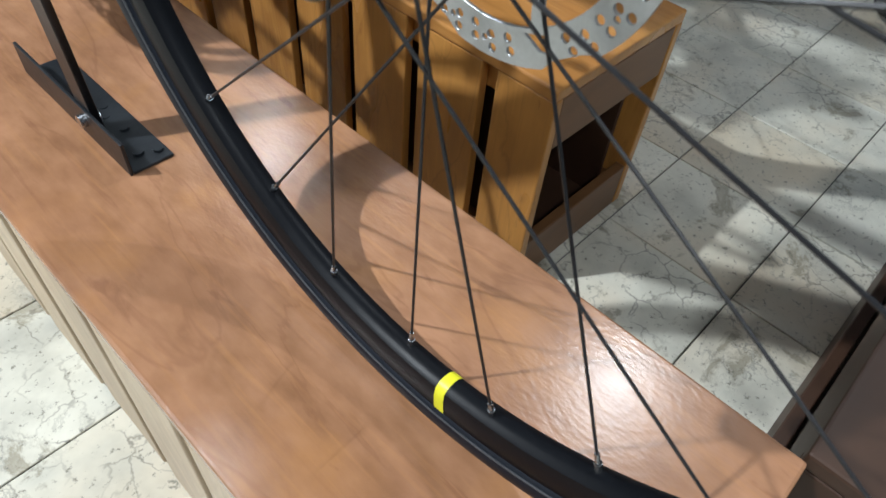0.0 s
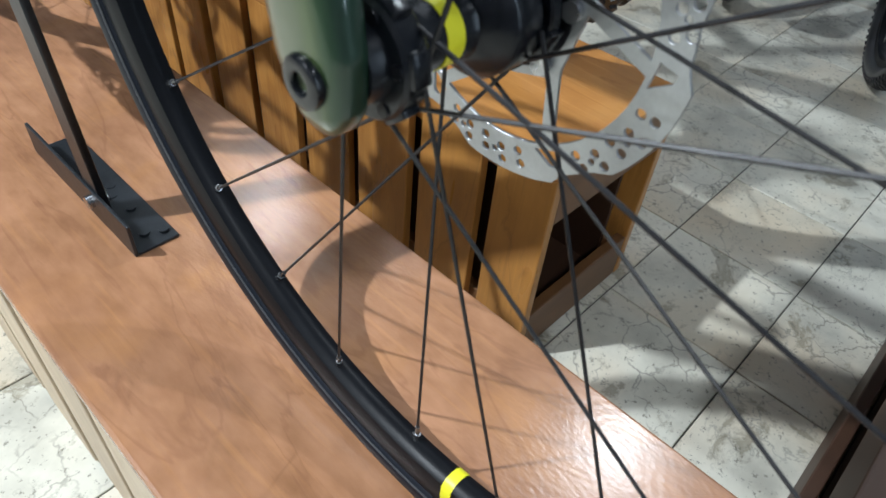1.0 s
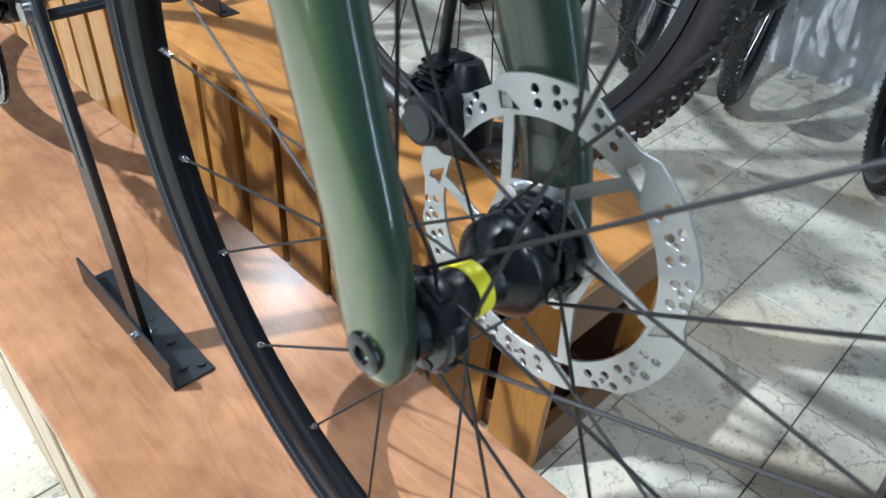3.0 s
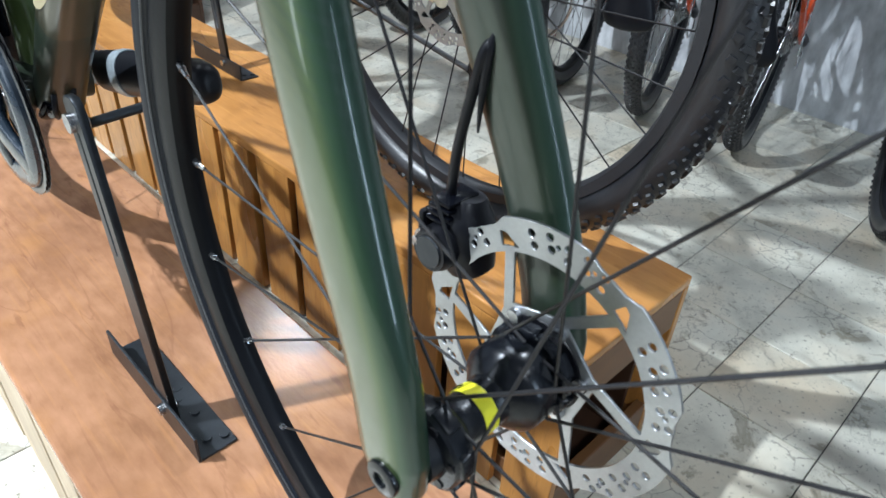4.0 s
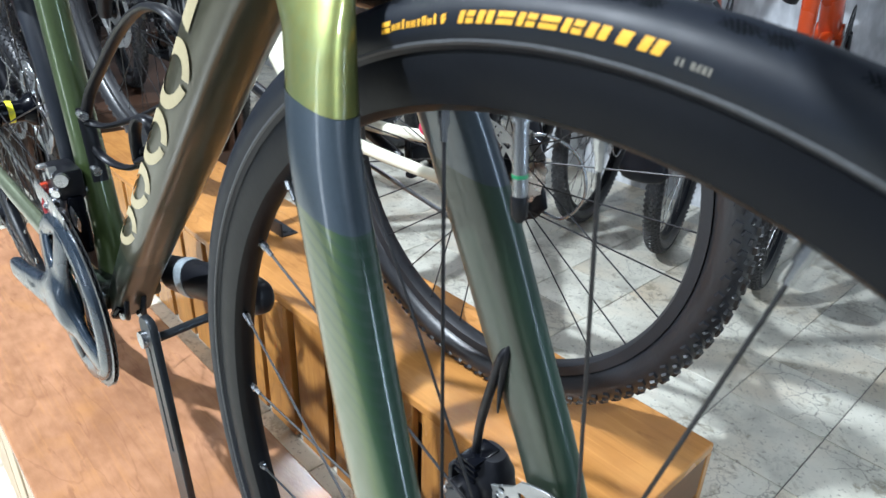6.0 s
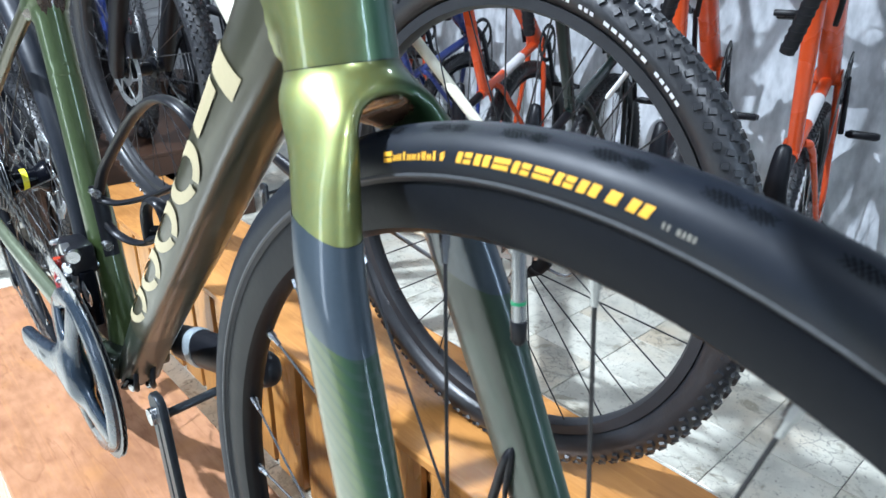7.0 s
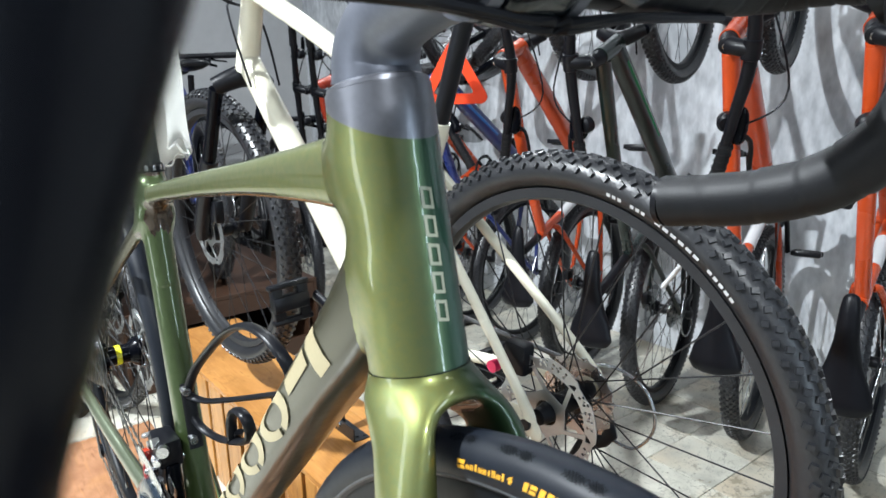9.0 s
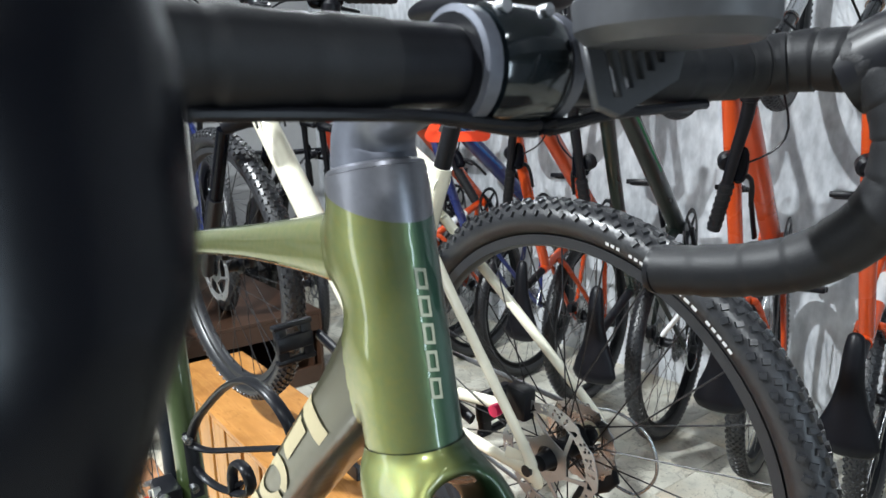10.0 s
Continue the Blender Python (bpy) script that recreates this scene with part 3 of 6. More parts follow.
# walls and windows out of view; the dark plaster holds down bounced light
wall_with_window("wall_west", "window_1", (-2.6, -2.2, FLOOR), (-2.4, 5.2, CEIL), "y", 1.15, 1.55)
wall_with_window("wall_south", "window_2", (-2.4, -2.4, FLOOR), (2.36, -2.2, CEIL), "x", 0.51, 0.73)
# ceiling out of view, dark grey to keep the fill low
tagged(part("ceiling", box(B(), (-2.6, -2.4, CEIL), (2.6, 5.2, CEIL + 0.1)), M_CEIL), "unseen ceiling, dark grey to limit bounced light", "ceiling", kind="structure")


def crate(x0, x1, y0, y1, pitch, first, top_mat, side_mat, label, gap=0.016, seed=1, sheet_only=False):
    rnd = random.Random(seed)
    rail = M_DARKTOP if side_mat is M_DARKTOP else M_DARKWOOD
    root = empty("wooden_crate", label, "crate", "display crates", Matrix.Translation(((x0 + x1) / 2, (y0 + y1) / 2, FLOOR)))
    o = root.matrix_basis.inverted()

    def add(name, bm, mm, lab=""):
        bm.transform(o)
        return part(name, bm, mm, root, lab, smooth=False)

    add("top_board", box(B(), (x0, y0, TOP - 0.018), (x1, y1, TOP), 0.003), top_mat)
    for x in (x0, x1):
        s = 1 if x == x0 else -1
        edges = sorted({y0, y1, *[y for y in (first + pitch * k for k in range(-30, 40)) if y0 + 0.03 < y < y1 - 0.03]})
        for a, b in zip(edges[:-1], edges[1:]):
            g0 = gap / 2 if a > y0 else 0
            g1 = gap / 2 if b < y1 else 0
            d = rnd.uniform(-0.0012, 0.0012)
            lo = (min(x + s * (0.001 + d), x + s * 0.016), a + g0, FLOOR + 0.002)
            hi = (max(x + s * (0.001 + d), x + s * 0.016), b - g1, TOP - 0.0185)
            add("slat", box(B(), lo, hi, 0.002), side_mat)
        if sheet_only:
            # dark sheet right behind the slats, put in for shade in their gaps
            lo, hi = sorted((x + s * 0.0165, x + s * 0.0255))
            add("side_lining", box(B(), (lo, y0 + 0.02, FLOOR + 0.002), (hi, y1 - 0.02, TOP - 0.019), 0.001), M_DARKTOP)
            continue
        lo, hi = sorted((x + s * 0.0165, x + s * 0.034))
        for z0, z1, wood in ((TOP - 0.060, TOP - 0.019, side_mat), (FLOOR + 0.001, FLOOR + 0.06, rail)):
            add("side_rail", box(B(), (lo, y0 + 0.02, z0), (hi, y1 - 0.02, z1), 0.002), wood)
        # added dark sheet behind the rails imitates the shaded inside
        lo, hi = sorted((x + s * 0.0345, x + s * 0.0425))
        add("side_lining", box(B(), (lo, y0 + 0.03, FLOOR + 0.012), (hi, y1 - 0.03, TOP - 0.019), 0.001), M_DARKTOP)
    if not sheet_only:
        # added dark sheet at the bottom, again for the inside's shade
        add("bottom_board", box(B(), (x0 + 0.044, y0 + 0.03, FLOOR + 0.012), (x1 - 0.044, y1 - 0.03, FLOOR + 0.022), 0.001), M_DARKTOP)
    for y, s in ((y0, 1), (y1, -1)):
        for z0, z1 in ((TOP - 0.095, TOP - 0.0185), (FLOOR + 0.002, FLOOR + 0.085)):
            a, b = sorted((y + s * 0.001, y + s * 0.018))
            add("end_rail", box(B(), (x0 + 0.0165, a, z0), (x1 - 0.0165, b, z1), 0.002), rail)
    return root


crate(-0.1365, 0.160, -0.24, 1.64, 0.145, 0.098, M_PLAT, M_PALESLAT, "long slatted wooden display crate with reddish brown top", gap=0.024, seed=3, sheet_only=True)
crate(0.372, 0.652, 0.147, 2.30, 0.132, 0.247, M_CRATETOP, M_SLAT, "long slatted orange varnished wooden display crate", gap=0.024, seed=5)

crate(0.30, 1.15, 2.62, 4.20, 0.15, 0.0, M_DARKTOP, M_DARKTOP, "dark brown wooden display crate further back", seed=9)
crate(-0.30, 1.95, 4.36, 4.80, 0.15, 0.0, M_DARKTOP, M_DARKTOP, "dark brown wooden display crate before the far wall", seed=11)
crate(0.166, 0.86, -0.66, -0.236, 0.14, 0.0, M_DARKTOP, M_DARKTOP, "low slatted wooden crate with a dark brown top", seed=7)

# ---- wheels ----


def tyre_profile(rc, w, h, n=16):
    return [(rc + h * math.cos(2 * math.pi * k / n), w * math.sin(2 * math.pi * k / n)) for k in range(n)]


def add_knobs(bm, r, w, n, rnd, size=0.0105):
    """Low tread blocks round the crown and shoulders of a tyre of outer radius r and half width w."""
    for j, deg in enumerate((0, 22, -22, 44, -44, 66, -66)):
        th = radians(deg)
        for k in range(n):
            a = 2 * math.pi * (k + 0.5 * ((j + 1) // 2 % 2)) / n
            m = Matrix.Rotation(a, 4, "X") @ Matrix.Translation((w * math.sin(th), 0, -(r - w) - (w - 0.0015) * math.cos(th))) @ Matrix.Rotation(-th, 4, "Y") @ Matrix.Rotation((0.45 if j % 2 else -0.45) * (j > 0) + rnd.uniform(-0.1, 0.1), 4, "Z")
            sx, sy, sz = size * rnd.uniform(0.80, 0.92), size * (0.74 if j % 2 else 0.95) * rnd.uniform(0.92, 1.05), 0.0044
            lo = [bm.verts.new(m @ Vector((x * sx * 0.55, y * sy * 0.55, 0.002))) for x, y in ((-1, -1), (1, -1), (1, 1), (-1, 1))]
            hi = [bm.verts.new(m @ Vector((x * sx * 0.43, y * sy * 0.43, -sz))) for x, y in ((-1, -1), (1, -1), (1, 1), (-1, 1))]
            bm.faces.new(hi)
            for i in range(4):
                bm.faces.new((lo[i], hi[i], hi[(i + 1) % 4], lo[(i + 1) % 4]))


def spoke_ends(k, n, rim_r, xl, xr, fl, fr, swing=68, phase=0.0, drift=0.0):
    a = 360 * k / n + phase
    a += drift * (1 - math.cos(radians(a)))
    right = k % 2 == 1
    sgn = 1 if k % 4 < 2 else -1
    b = a + sgn * swing
    f = fr if right else fl
    p = V(-0.002 if right else 0.002, rim_r * math.sin(radians(a)), -rim_r * math.cos(radians(a)))
    q = V(xr if right else xl, f * math.sin(radians(b)), -f * math.cos(radians(b)))
    return p, q


# ---- the green road bike ----
bike = empty("road_bicycle", "olive green road bicycle with disc brakes, propped on a stand", "bicycle", m=Matrix.Translation((0, 0, TOP)))
BO = bike.matrix_basis.inverted()


def bp(name, bm, material, parent=None, label="", smooth=True):
    """A part of the green bicycle, built in world places."""
    if isinstance(bm, bmesh.types.BMesh):
        bm.transform(BO)
    else:
        bm.transform(BO)
    ob = part(name, bm, material, parent or bike, label, smooth)
    return ob


def road_wheel(name, cy, cz, rear=False):
    c = Matrix.Translation((0, cy, cz))

    def w(nm, bm, mm, par=None, lab="", smooth=True):
        bm.transform(c)
        return bp(nm, bm, mm, par, lab, smooth)

    rim = [(0.3165, 0.0098), (0.3135, 0.0105), (0.302, 0.0102), (0.2955, 0.0085), (0.2925, 0.0045), (0.2918, 0.0), (0.2925, -0.0045), (0.2955, -0.0085), (0.302, -0.0102),
           (0.3135, -0.0105), (0.3165, -0.0098), (0.3150, -0.0080), (0.3150, 0.0080)]
    wheel = w(name, lathe(B(), rim, 160), M_RIM, None, "black aluminium rim wheel with thin black spokes")
    w("tyre", lathe(B(), tyre_profile(0.3262, 0.0140, 0.0138, 20), 160), M_TYRE, wheel, "slick black road tyre")
    for s in (-1, 1):
        w("tyre_bead", lathe(B(), [(0.3185, s * 0.0122), (0.3195, s * 0.0130), (0.3207, s * 0.0128), (0.3195, s * 0.0118)], 160), M_BEAD, wheel)
    xr, xl, fr, fl = (-0.018, 0.034, 0.024, 0.022) if rear else (-0.033, 0.022, 0.021, 0.0245)
    for k in range(24):
        p, q = spoke_ends(k, 24, 0.290, xl, xr, fl, fr, swing=SWING, drift=0.0 if rear else 1.15)
        w("spoke", sweep(B(), [p, q], 0.00095, n=6, side=(0.3, 0.7, 0.2)), M_SPOKE, wheel)
        d = (q - p).normalized()
        b = B()
        sweep(b, [p - d * 0.004, p + d * 0.004, p + d * 0.0041, p + d * 0.011], [0.0027, 0.0026, 0.0019, 0.0016], n=8, side=(0.3, 0.7, 0.2))
        w("nipple", b, M_NIPPLE, wheel)
    if not rear:
        hub = [(0.0095, -0.050), (0.0135, -0.050), (0.0145, -0.0465), (0.0150, -0.0435), (0.0205, -0.0430), (0.0218, -0.0415), (0.0218, -0.0330), (0.0205, -0.0310), (0.0165, -0.0295), (0.0140, -0.0260),
               (0.0128, -0.0220), (0.0126, -0.0020), (0.0134, 0.0005), (0.0150, 0.0012), (0.0195, 0.0050), (0.0230, 0.0085), (0.0238, 0.0100), (0.0240, 0.0225), (0.0230, 0.0240), (0.0190, 0.0250),
               (0.0185, 0.0275), (0.0235, 0.0280), (0.0245, 0.0290), (0.0245, 0.0335), (0.0235, 0.0345), (0.0190, 0.0350), (0.0190, 0.041), (0.016, 0.042), (0.0150, 0.050), (0.0095, 0.050)]
        h = w("hub", lathe(B(), hub, 56, closed=False), M_HUB, wheel, "black hub shell with stepped flanges")
        w("hub_band", lathe(B(), [(0.0125, -0.0150), (0.0131, -0.0150), (0.0131, -0.0065), (0.0125, -0.0065)], 48), M_YELLOW, wheel, "yellow printed band round the hub")
        for k in range(14):
            # plain printed strokes, alternately long and short, slanted
            b = box(B(), (-0.0131, -0.0005, -0.01330), (-0.0131 + (0.0044 if k % 3 else 0.0030), 0.0005, -0.0128), m=Matrix.Rotation(radians(18 if k % 2 else -12), 4, "Z"))
            b.transform(Matrix.Rotation(radians(40 + k * 7.5), 4, "X"))
            w("print_bar", b, M_BLACK, wheel)
        for side, x0, rr, m in ((-1, -0.0372, 0.0210, 6), (1, 0.0312, 0.0235, 6)):
            # straight-pull spoke seats round each flange
            for k in range(m):
                b = box(B(), (x0 - 0.0042, -0.0062, -rr - 0.0026), (x0 + 0.0042, 0.0062, -rr + 0.006), 0.0014)
                b.transform(Matrix.Rotation(radians(60 * k + (20 if side < 0 else 50)), 4, "X"))
                w("spoke_seat", b, M_HUB, wheel)
        for s in range(6):
            b = B()
            cyl(b, (-0.0440, 0, -0.0178), (-0.0425, 0, -0.0178), 0.0026, 10)
            b.transform(Matrix.Rotation(radians(60 * s + 20), 4, "X"))
            w("hub_hole", b, M_BLACK, wheel)
    else:
        hub = [(0.009, -0.066), (0.017, -0.066), (0.018, -0.022), (0.026, -0.020), (0.026, -0.015), (0.016, -0.012), (0.0155, 0.018), (0.024, 0.028), (0.026, 0.034), (0.024, 0.040), (0.009, 0.064)]
        w("hub", lathe(B(), hub, 40, closed=False), M_GLOSSBLACK, wheel, "black hub shell")
        w("hub_band", lathe(B(), [(0.0160, -0.002), (0.0164, -0.002), (0.0164, 0.006), (0.0160, 0.006)], 40), M_YELLOW, wheel)
    rt = rotor_mesh(0.080 if not rear else 0.070)
    placed(rt, Matrix.Translation((0.0385, 0, 0)) @ Matrix.Rotation(radians(ROTOR_TURN), 4, "X") @ TO_X)
    rot = w("brake_rotor", rt, M_ROTOR, wheel, "drilled steel disc brake rotor", smooth=False)
    w("rotor_carrier", lathe(B(), [(0.019, 0.0365), (0.027, 0.0370), (0.0285, 0.0395), (0.027, 0.0415), (0.019, 0.0420)], 36), M_BLACK, wheel)
    for s in range(6):
        b = B()
        cyl(b, (0.034, 0, -0.0275), (0.0405, 0, -0.0275), 0.0042, 12)
        b.transform(Matrix.Rotation(radians(60 * s + 20), 4, "X"))
        w("rotor_bolt", b, M_STEEL, wheel)
    return wheel


SWING, ROTOR_TURN = 60, 10

REAR = (1.018, 0.080)
BB = (0.600, -0.030)
front_wheel = road_wheel("front_wheel", 0, 0)
rear_wheel = road_wheel("rear_wheel", *REAR, rear=True)
# yellow rim marks
for wheel_y, wheel_z, ang in ((0, 0, -7.4), (REAR[0], REAR[1], 113)):
    b = lathe(B(), [(0.3146, 0.0109), (0.302, 0.0106), (0.2953, 0.0089), (0.2921, 0.0048), (0.2914, 0), (0.2921, -0.0048), (0.2953, -0.0089), (0.302, -0.0106), (0.3146, -0.0109)], 4, closed=False, a0=radians(ang - 0.8), a1=radians(ang + 0.8))
    b.transform(Matrix.Translation((0, wheel_y, wheel_z)))
    bp("rim_mark", b, M_YELLOW, front_wheel if wheel_y == 0 else rear_wheel, "yellow rim decal")


# fork
def leg_line(s):
    wide, back = (1.18, 0.0035) if s > 0 else (1.0, 0.0)
    line = [(s * 0.0555, -0.003, -0.0200), (s * 0.0560, -0.001, -0.0125), (s * 0.0560, 0.004, 0.006), (s * 0.0555, 0.012, 0.045), (s * 0.0550, 0.027, 0.090), (s * 0.0520, 0.050, 0.150), (s * 0.0480, 0.072, 0.210), (s * 0.0425, 0.093, 0.262), (s * 0.0355, 0.105, 0.294), (s * 0.0295, 0.113, 0.314), (s * 0.0225, 0.121, 0.330), (s * 0.0120, 0.128, 0.3405), (0, 0.131, 0.343)]
    line = [(x - back * min(1, max(0, z / 0.2)) * (z < 0.30), y + 1.6 * back * min(1, max(0, z / 0.2)) * (z < 0.30), z) for x, y, z in line]
    size = [(0.005, 0.005), (0.013, 0.009), (0.0185, 0.010), (0.0185, 0.0105), (0.0185, 0.011), (0.0190, 0.0115), (0.0192, 0.0115), (0.0192, 0.0112), (0.0195, 0.0105), (0.0210, 0.0095), (0.0240, 0.0088), (0.0275, 0.0082), (0.0290, 0.0082)]
    return line, [(p * (1 + (wide - 1) * min(1, max(0, i - 3) / 3) if i < 9 else 1), q) for i, (p, q) in enumerate(size)]


LEG_UP = V(0, -0.18, 1).normalized()


def leg_cut(b, h, clear_outer=False, clear_inner=False):
    bmesh.ops.bisect_plane(b, geom=list(b.verts) + list(b.edges) + list(b.faces), plane_co=(0, 0.09, h), plane_no=LEG_UP, clear_outer=clear_outer, clear_inner=clear_inner)


def leg(s):
    b = B()
    line, size = leg_line(s)
    sweep(b, line, size, n=40, sub=16, power=2.5, side=(0, 1, 0.2))
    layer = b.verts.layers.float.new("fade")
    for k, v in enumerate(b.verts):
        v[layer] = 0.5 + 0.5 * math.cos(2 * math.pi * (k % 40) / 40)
    leg_cut(b, 0.285, clear_outer=True)
    leg_cut(b, 0.245)
    for f in b.faces:
        c = f.calc_center_median()
        f.material_index = 0 if c.z - 0.18 * (c.y - 0.09) > 0.245 else 1
    return b


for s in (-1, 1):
    bp("fork_leg", leg(s), [M_BAND, M_FORK if s < 0 else M_FORKSHADED], label="tapered carbon fork leg, slate band above, sage below")
# crown: both legs flow into the collar, with the wheel's arch cut out of it
limbs = []
for s in (-1, 1):
    line, size = leg_line(s)
    limbs.append(tube_field(line[5:], size[5:], (0, 1, 0.2), 4, 2.5))
collar = tube_field([(0, 0.1375, 0.334), (0, 0.1400, 0.347), (0, 0.1440, 0.368)], [(0.0262, 0.0288), (0.0266, 0.0296), (0.0268, 0.0298)])


def crown_body(p):
    body = soft_min(soft_min(limbs[0](p), limbs[1](p), 0.010), collar(p), 0.016)
    below = (np.array((0, 0.1408, 0.3470)) - p) @ np.array((0, 0.1867, 0.9824))
    return -soft_min(-body, 1.0 * np.maximum(below - 0.0015, 0) - collar(p) + 0.0012, 0.006)


def wheel_arch(p):
    a = abs(p[:, 0] + 0.0012) - 0.0178 + 0.015
    c = abs(np.hypot(p[:, 1], p[:, 2]) - 0.325) - 0.0275 + 0.015
    return np.hypot(np.maximum(a, 0), np.maximum(c, 0)) + np.minimum(np.maximum(a, c), 0) - 0.015


b = blended(lambda p: -soft_min(-crown_body(p), wheel_arch(p), 0.008), (-0.062, 0.062, 0.262), (0.062, 0.188, 0.362), 0.002, 12)
leg_cut(b, 0.285, clear_inner=True)
bmesh.ops.bisect_plane(b, geom=list(b.verts) + list(b.edges) + list(b.faces), plane_co=(0, 0.1408, 0.3470), plane_no=(0, 0.19, 1), clear_outer=True)
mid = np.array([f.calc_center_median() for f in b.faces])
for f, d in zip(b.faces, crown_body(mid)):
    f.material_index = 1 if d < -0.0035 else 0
bp("fork_crown", b, [M_GREENFORK, M_BROWNTINT], label="olive green fork crown with a bronze arch over the tyre")
b = B()
sweep(b, [(0, 0.1375, 0.336), (0, 0.1406, 0.352)], [(0.0257, 0.0287)] * 2, n=36)
bp("crown_race", b, M_BBGREEN)
b = B()
cyl(b, (-0.0560, 0, 0), (0.0560, 0, 0), 0.0065, 16)
bp("thru_axle", b, M_BLACK)
for s in (-1, 1):
    b = lathe(B(), [(0.0088, s * 0.0640), (0.0094, s * 0.0660), (0.0090, s * 0.0676), (0.0072, s * 0.0684), (0.0044, s * 0.0682), (0.0038, s * 0.0676), (0.0036, s * 0.0640), (0.0, s * 0.0640)], 28, closed=False)
    bp("axle_cap", b, M_GLOSSCAP, label="glossy black axle cap with hex socket")


# frame


def ht(z):
    return 0.075 + 0.19 * z


HEAD = ((0.320, -0.0005, 0.0268, 0.0300), (0.3475, -0.0005, 0.0267, 0.0298), (0.36, -0.0004, 0.0266, 0.0300), (0.38, -0.0002, 0.0264, 0.0306), (0.41, 0.0002, 0.0264, 0.0314), (0.44, 0.0006, 0.0267, 0.0320), (0.478, 0.0006, 0.0275, 0.0324), (0.489, 0.0006, 0.0271, 0.0318), (0.52, 0.0006, 0.0255, 0.0300))
TOP_TUBE = [(0, 0.180, 0.4495), (0, 0.24, 0.4435), (0, 0.34, 0.432), (0, 0.46, 0.416), (0, 0.58, 0.398), (0, 0.650, 0.386)], [(0.025, 0.024), (0.0225, 0.0185), (0.0195, 0.0135), (0.0168, 0.0115), (0.0150, 0.0105), (0.0145, 0.0120)]
DOWN_TUBE = [(0, 0.160, 0.394), (0, 0.1985, 0.3515), (0, 0.263, 0.2892), (0, 0.362, 0.1878), (0, 0.469, 0.080), (0, 0.556, -0.012), (0, 0.584, -0.044)], [(0.0255, 0.0260), (0.0258, 0.0238), (0.0255, 0.0216), (0.0244, 0.0200), (0.0230, 0.0188), (0.0222, 0.0180), (0.0225, 0.0185)]


def thinner(rad, by):
    return [(p - by, q - by) for p, q in rad]


head_field = tube_field([(0, ht(z) + d, z) for z, d, p, q in HEAD], [(p, q) for z, d, p, q in HEAD])
root_fields = [tube_field(TOP_TUBE[0][:3], thinner(TOP_TUBE[1][:3], 0.0006), sub=3, power=3.0), tube_field(DOWN_TUBE[0][:3], thinner(DOWN_TUBE[1][:3], 0.0006), sub=3, power=3.0)]
b = blended(lambda p: soft_min(soft_min(head_field(p), root_fields[0](p), 0.013), root_fields[1](p), 0.008), (-0.042, 0.085, 0.250), (0.042, 0.365, 0.515), 0.0026)
for z, way in ((0.3475, -1), (0.4925, 1)):
    bmesh.ops.bisect_plane(b, geom=list(b.verts) + list(b.edges) + list(b.faces), plane_co=(0, ht(z), z), plane_no=(0, way * 0.19, way), clear_outer=True)
cut = V(0, -0.28, 1).normalized()
bmesh.ops.bisect_plane(b, geom=list(b.verts) + list(b.edges) + list(b.faces), plane_co=(0, ht(0.478), 0.478), plane_no=cut)
for f in b.faces:
    f.material_index = 1 if (f.calc_center_median() - V(0, ht(0.478), 0.478)).dot(cut) > 0 else 0
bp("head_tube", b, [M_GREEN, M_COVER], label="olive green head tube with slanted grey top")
b = B()
sweep(b, [(0, ht(0.4928), 0.4928), (0, ht(0.495), 0.495), (0, ht(0.4965), 0.4965)], [(0.0262, 0.0305), (0.0262, 0.0300), (0.0235, 0.0270)], n=36)
bp("headset_cover", b, M_COVER, label="satin silver grey headset cover")
b = B()
sweep(b, *TOP_TUBE, n=36, sub=6, power=3.0)
# faces turned down are coloured bronze for the orange crate's reflection
for f in b.faces:
    f.normal_update()
    f.material_index = 1 if f.normal.z < -0.62 else 0
bp("top_tube", b, [M_GREEN, M_BROWNTINT], label="olive green top tube, crate reflection painted bronze on its underside")
b = B()
sweep(b, *DOWN_TUBE, n=24, sub=4, power=3.0)
for f in b.faces:
    n = f.normal
    f.material_index = 1 if (n.y < -0.1 and n.z < -0.25 and abs(n.x) < 0.75) else 0
dd = (V(0, 0.565, -0.012) - V(0, 0.195, 0.345)).normalized()
foot = V(0, 0.195, 0.345).lerp(V(0, 0.565, -0.012), 0.80)
bmesh.ops.bisect_plane(b, geom=list(b.verts) + list(b.edges) + list(b.faces), plane_co=foot, plane_no=dd)
for f in b.faces:
    if f.material_index == 0 and (f.calc_center_median() - foot).dot(dd) > 0:
        f.material_index = 2
bp("down_tube", b, [M_SAGEFRAME, M_BROWNTINT, M_BBGREEN], label="sage green down tube with bronze underside")
b = B()
sweep(b, [(0, 0.603, -0.025), (0, 0.612, 0.04), (0, 0.632, 0.17), (0, 0.650, 0.30), (0, 0.660, 0.372), (0, 0.664, 0.408)], [(0.022, 0.020), (0.0165, 0.020), (0.0155, 0.0195), (0.0155, 0.0185), (0.0165, 0.0205), (0.0165, 0.0185)], n=20, sub=4)
bp("seat_tube", b, M_DEEPGREEN)
b = B()
cyl(b, (-0.034, *BB), (0.034, *BB), 0.0235, 28)
bp("bottom_bracket", b, M_BBGREEN)
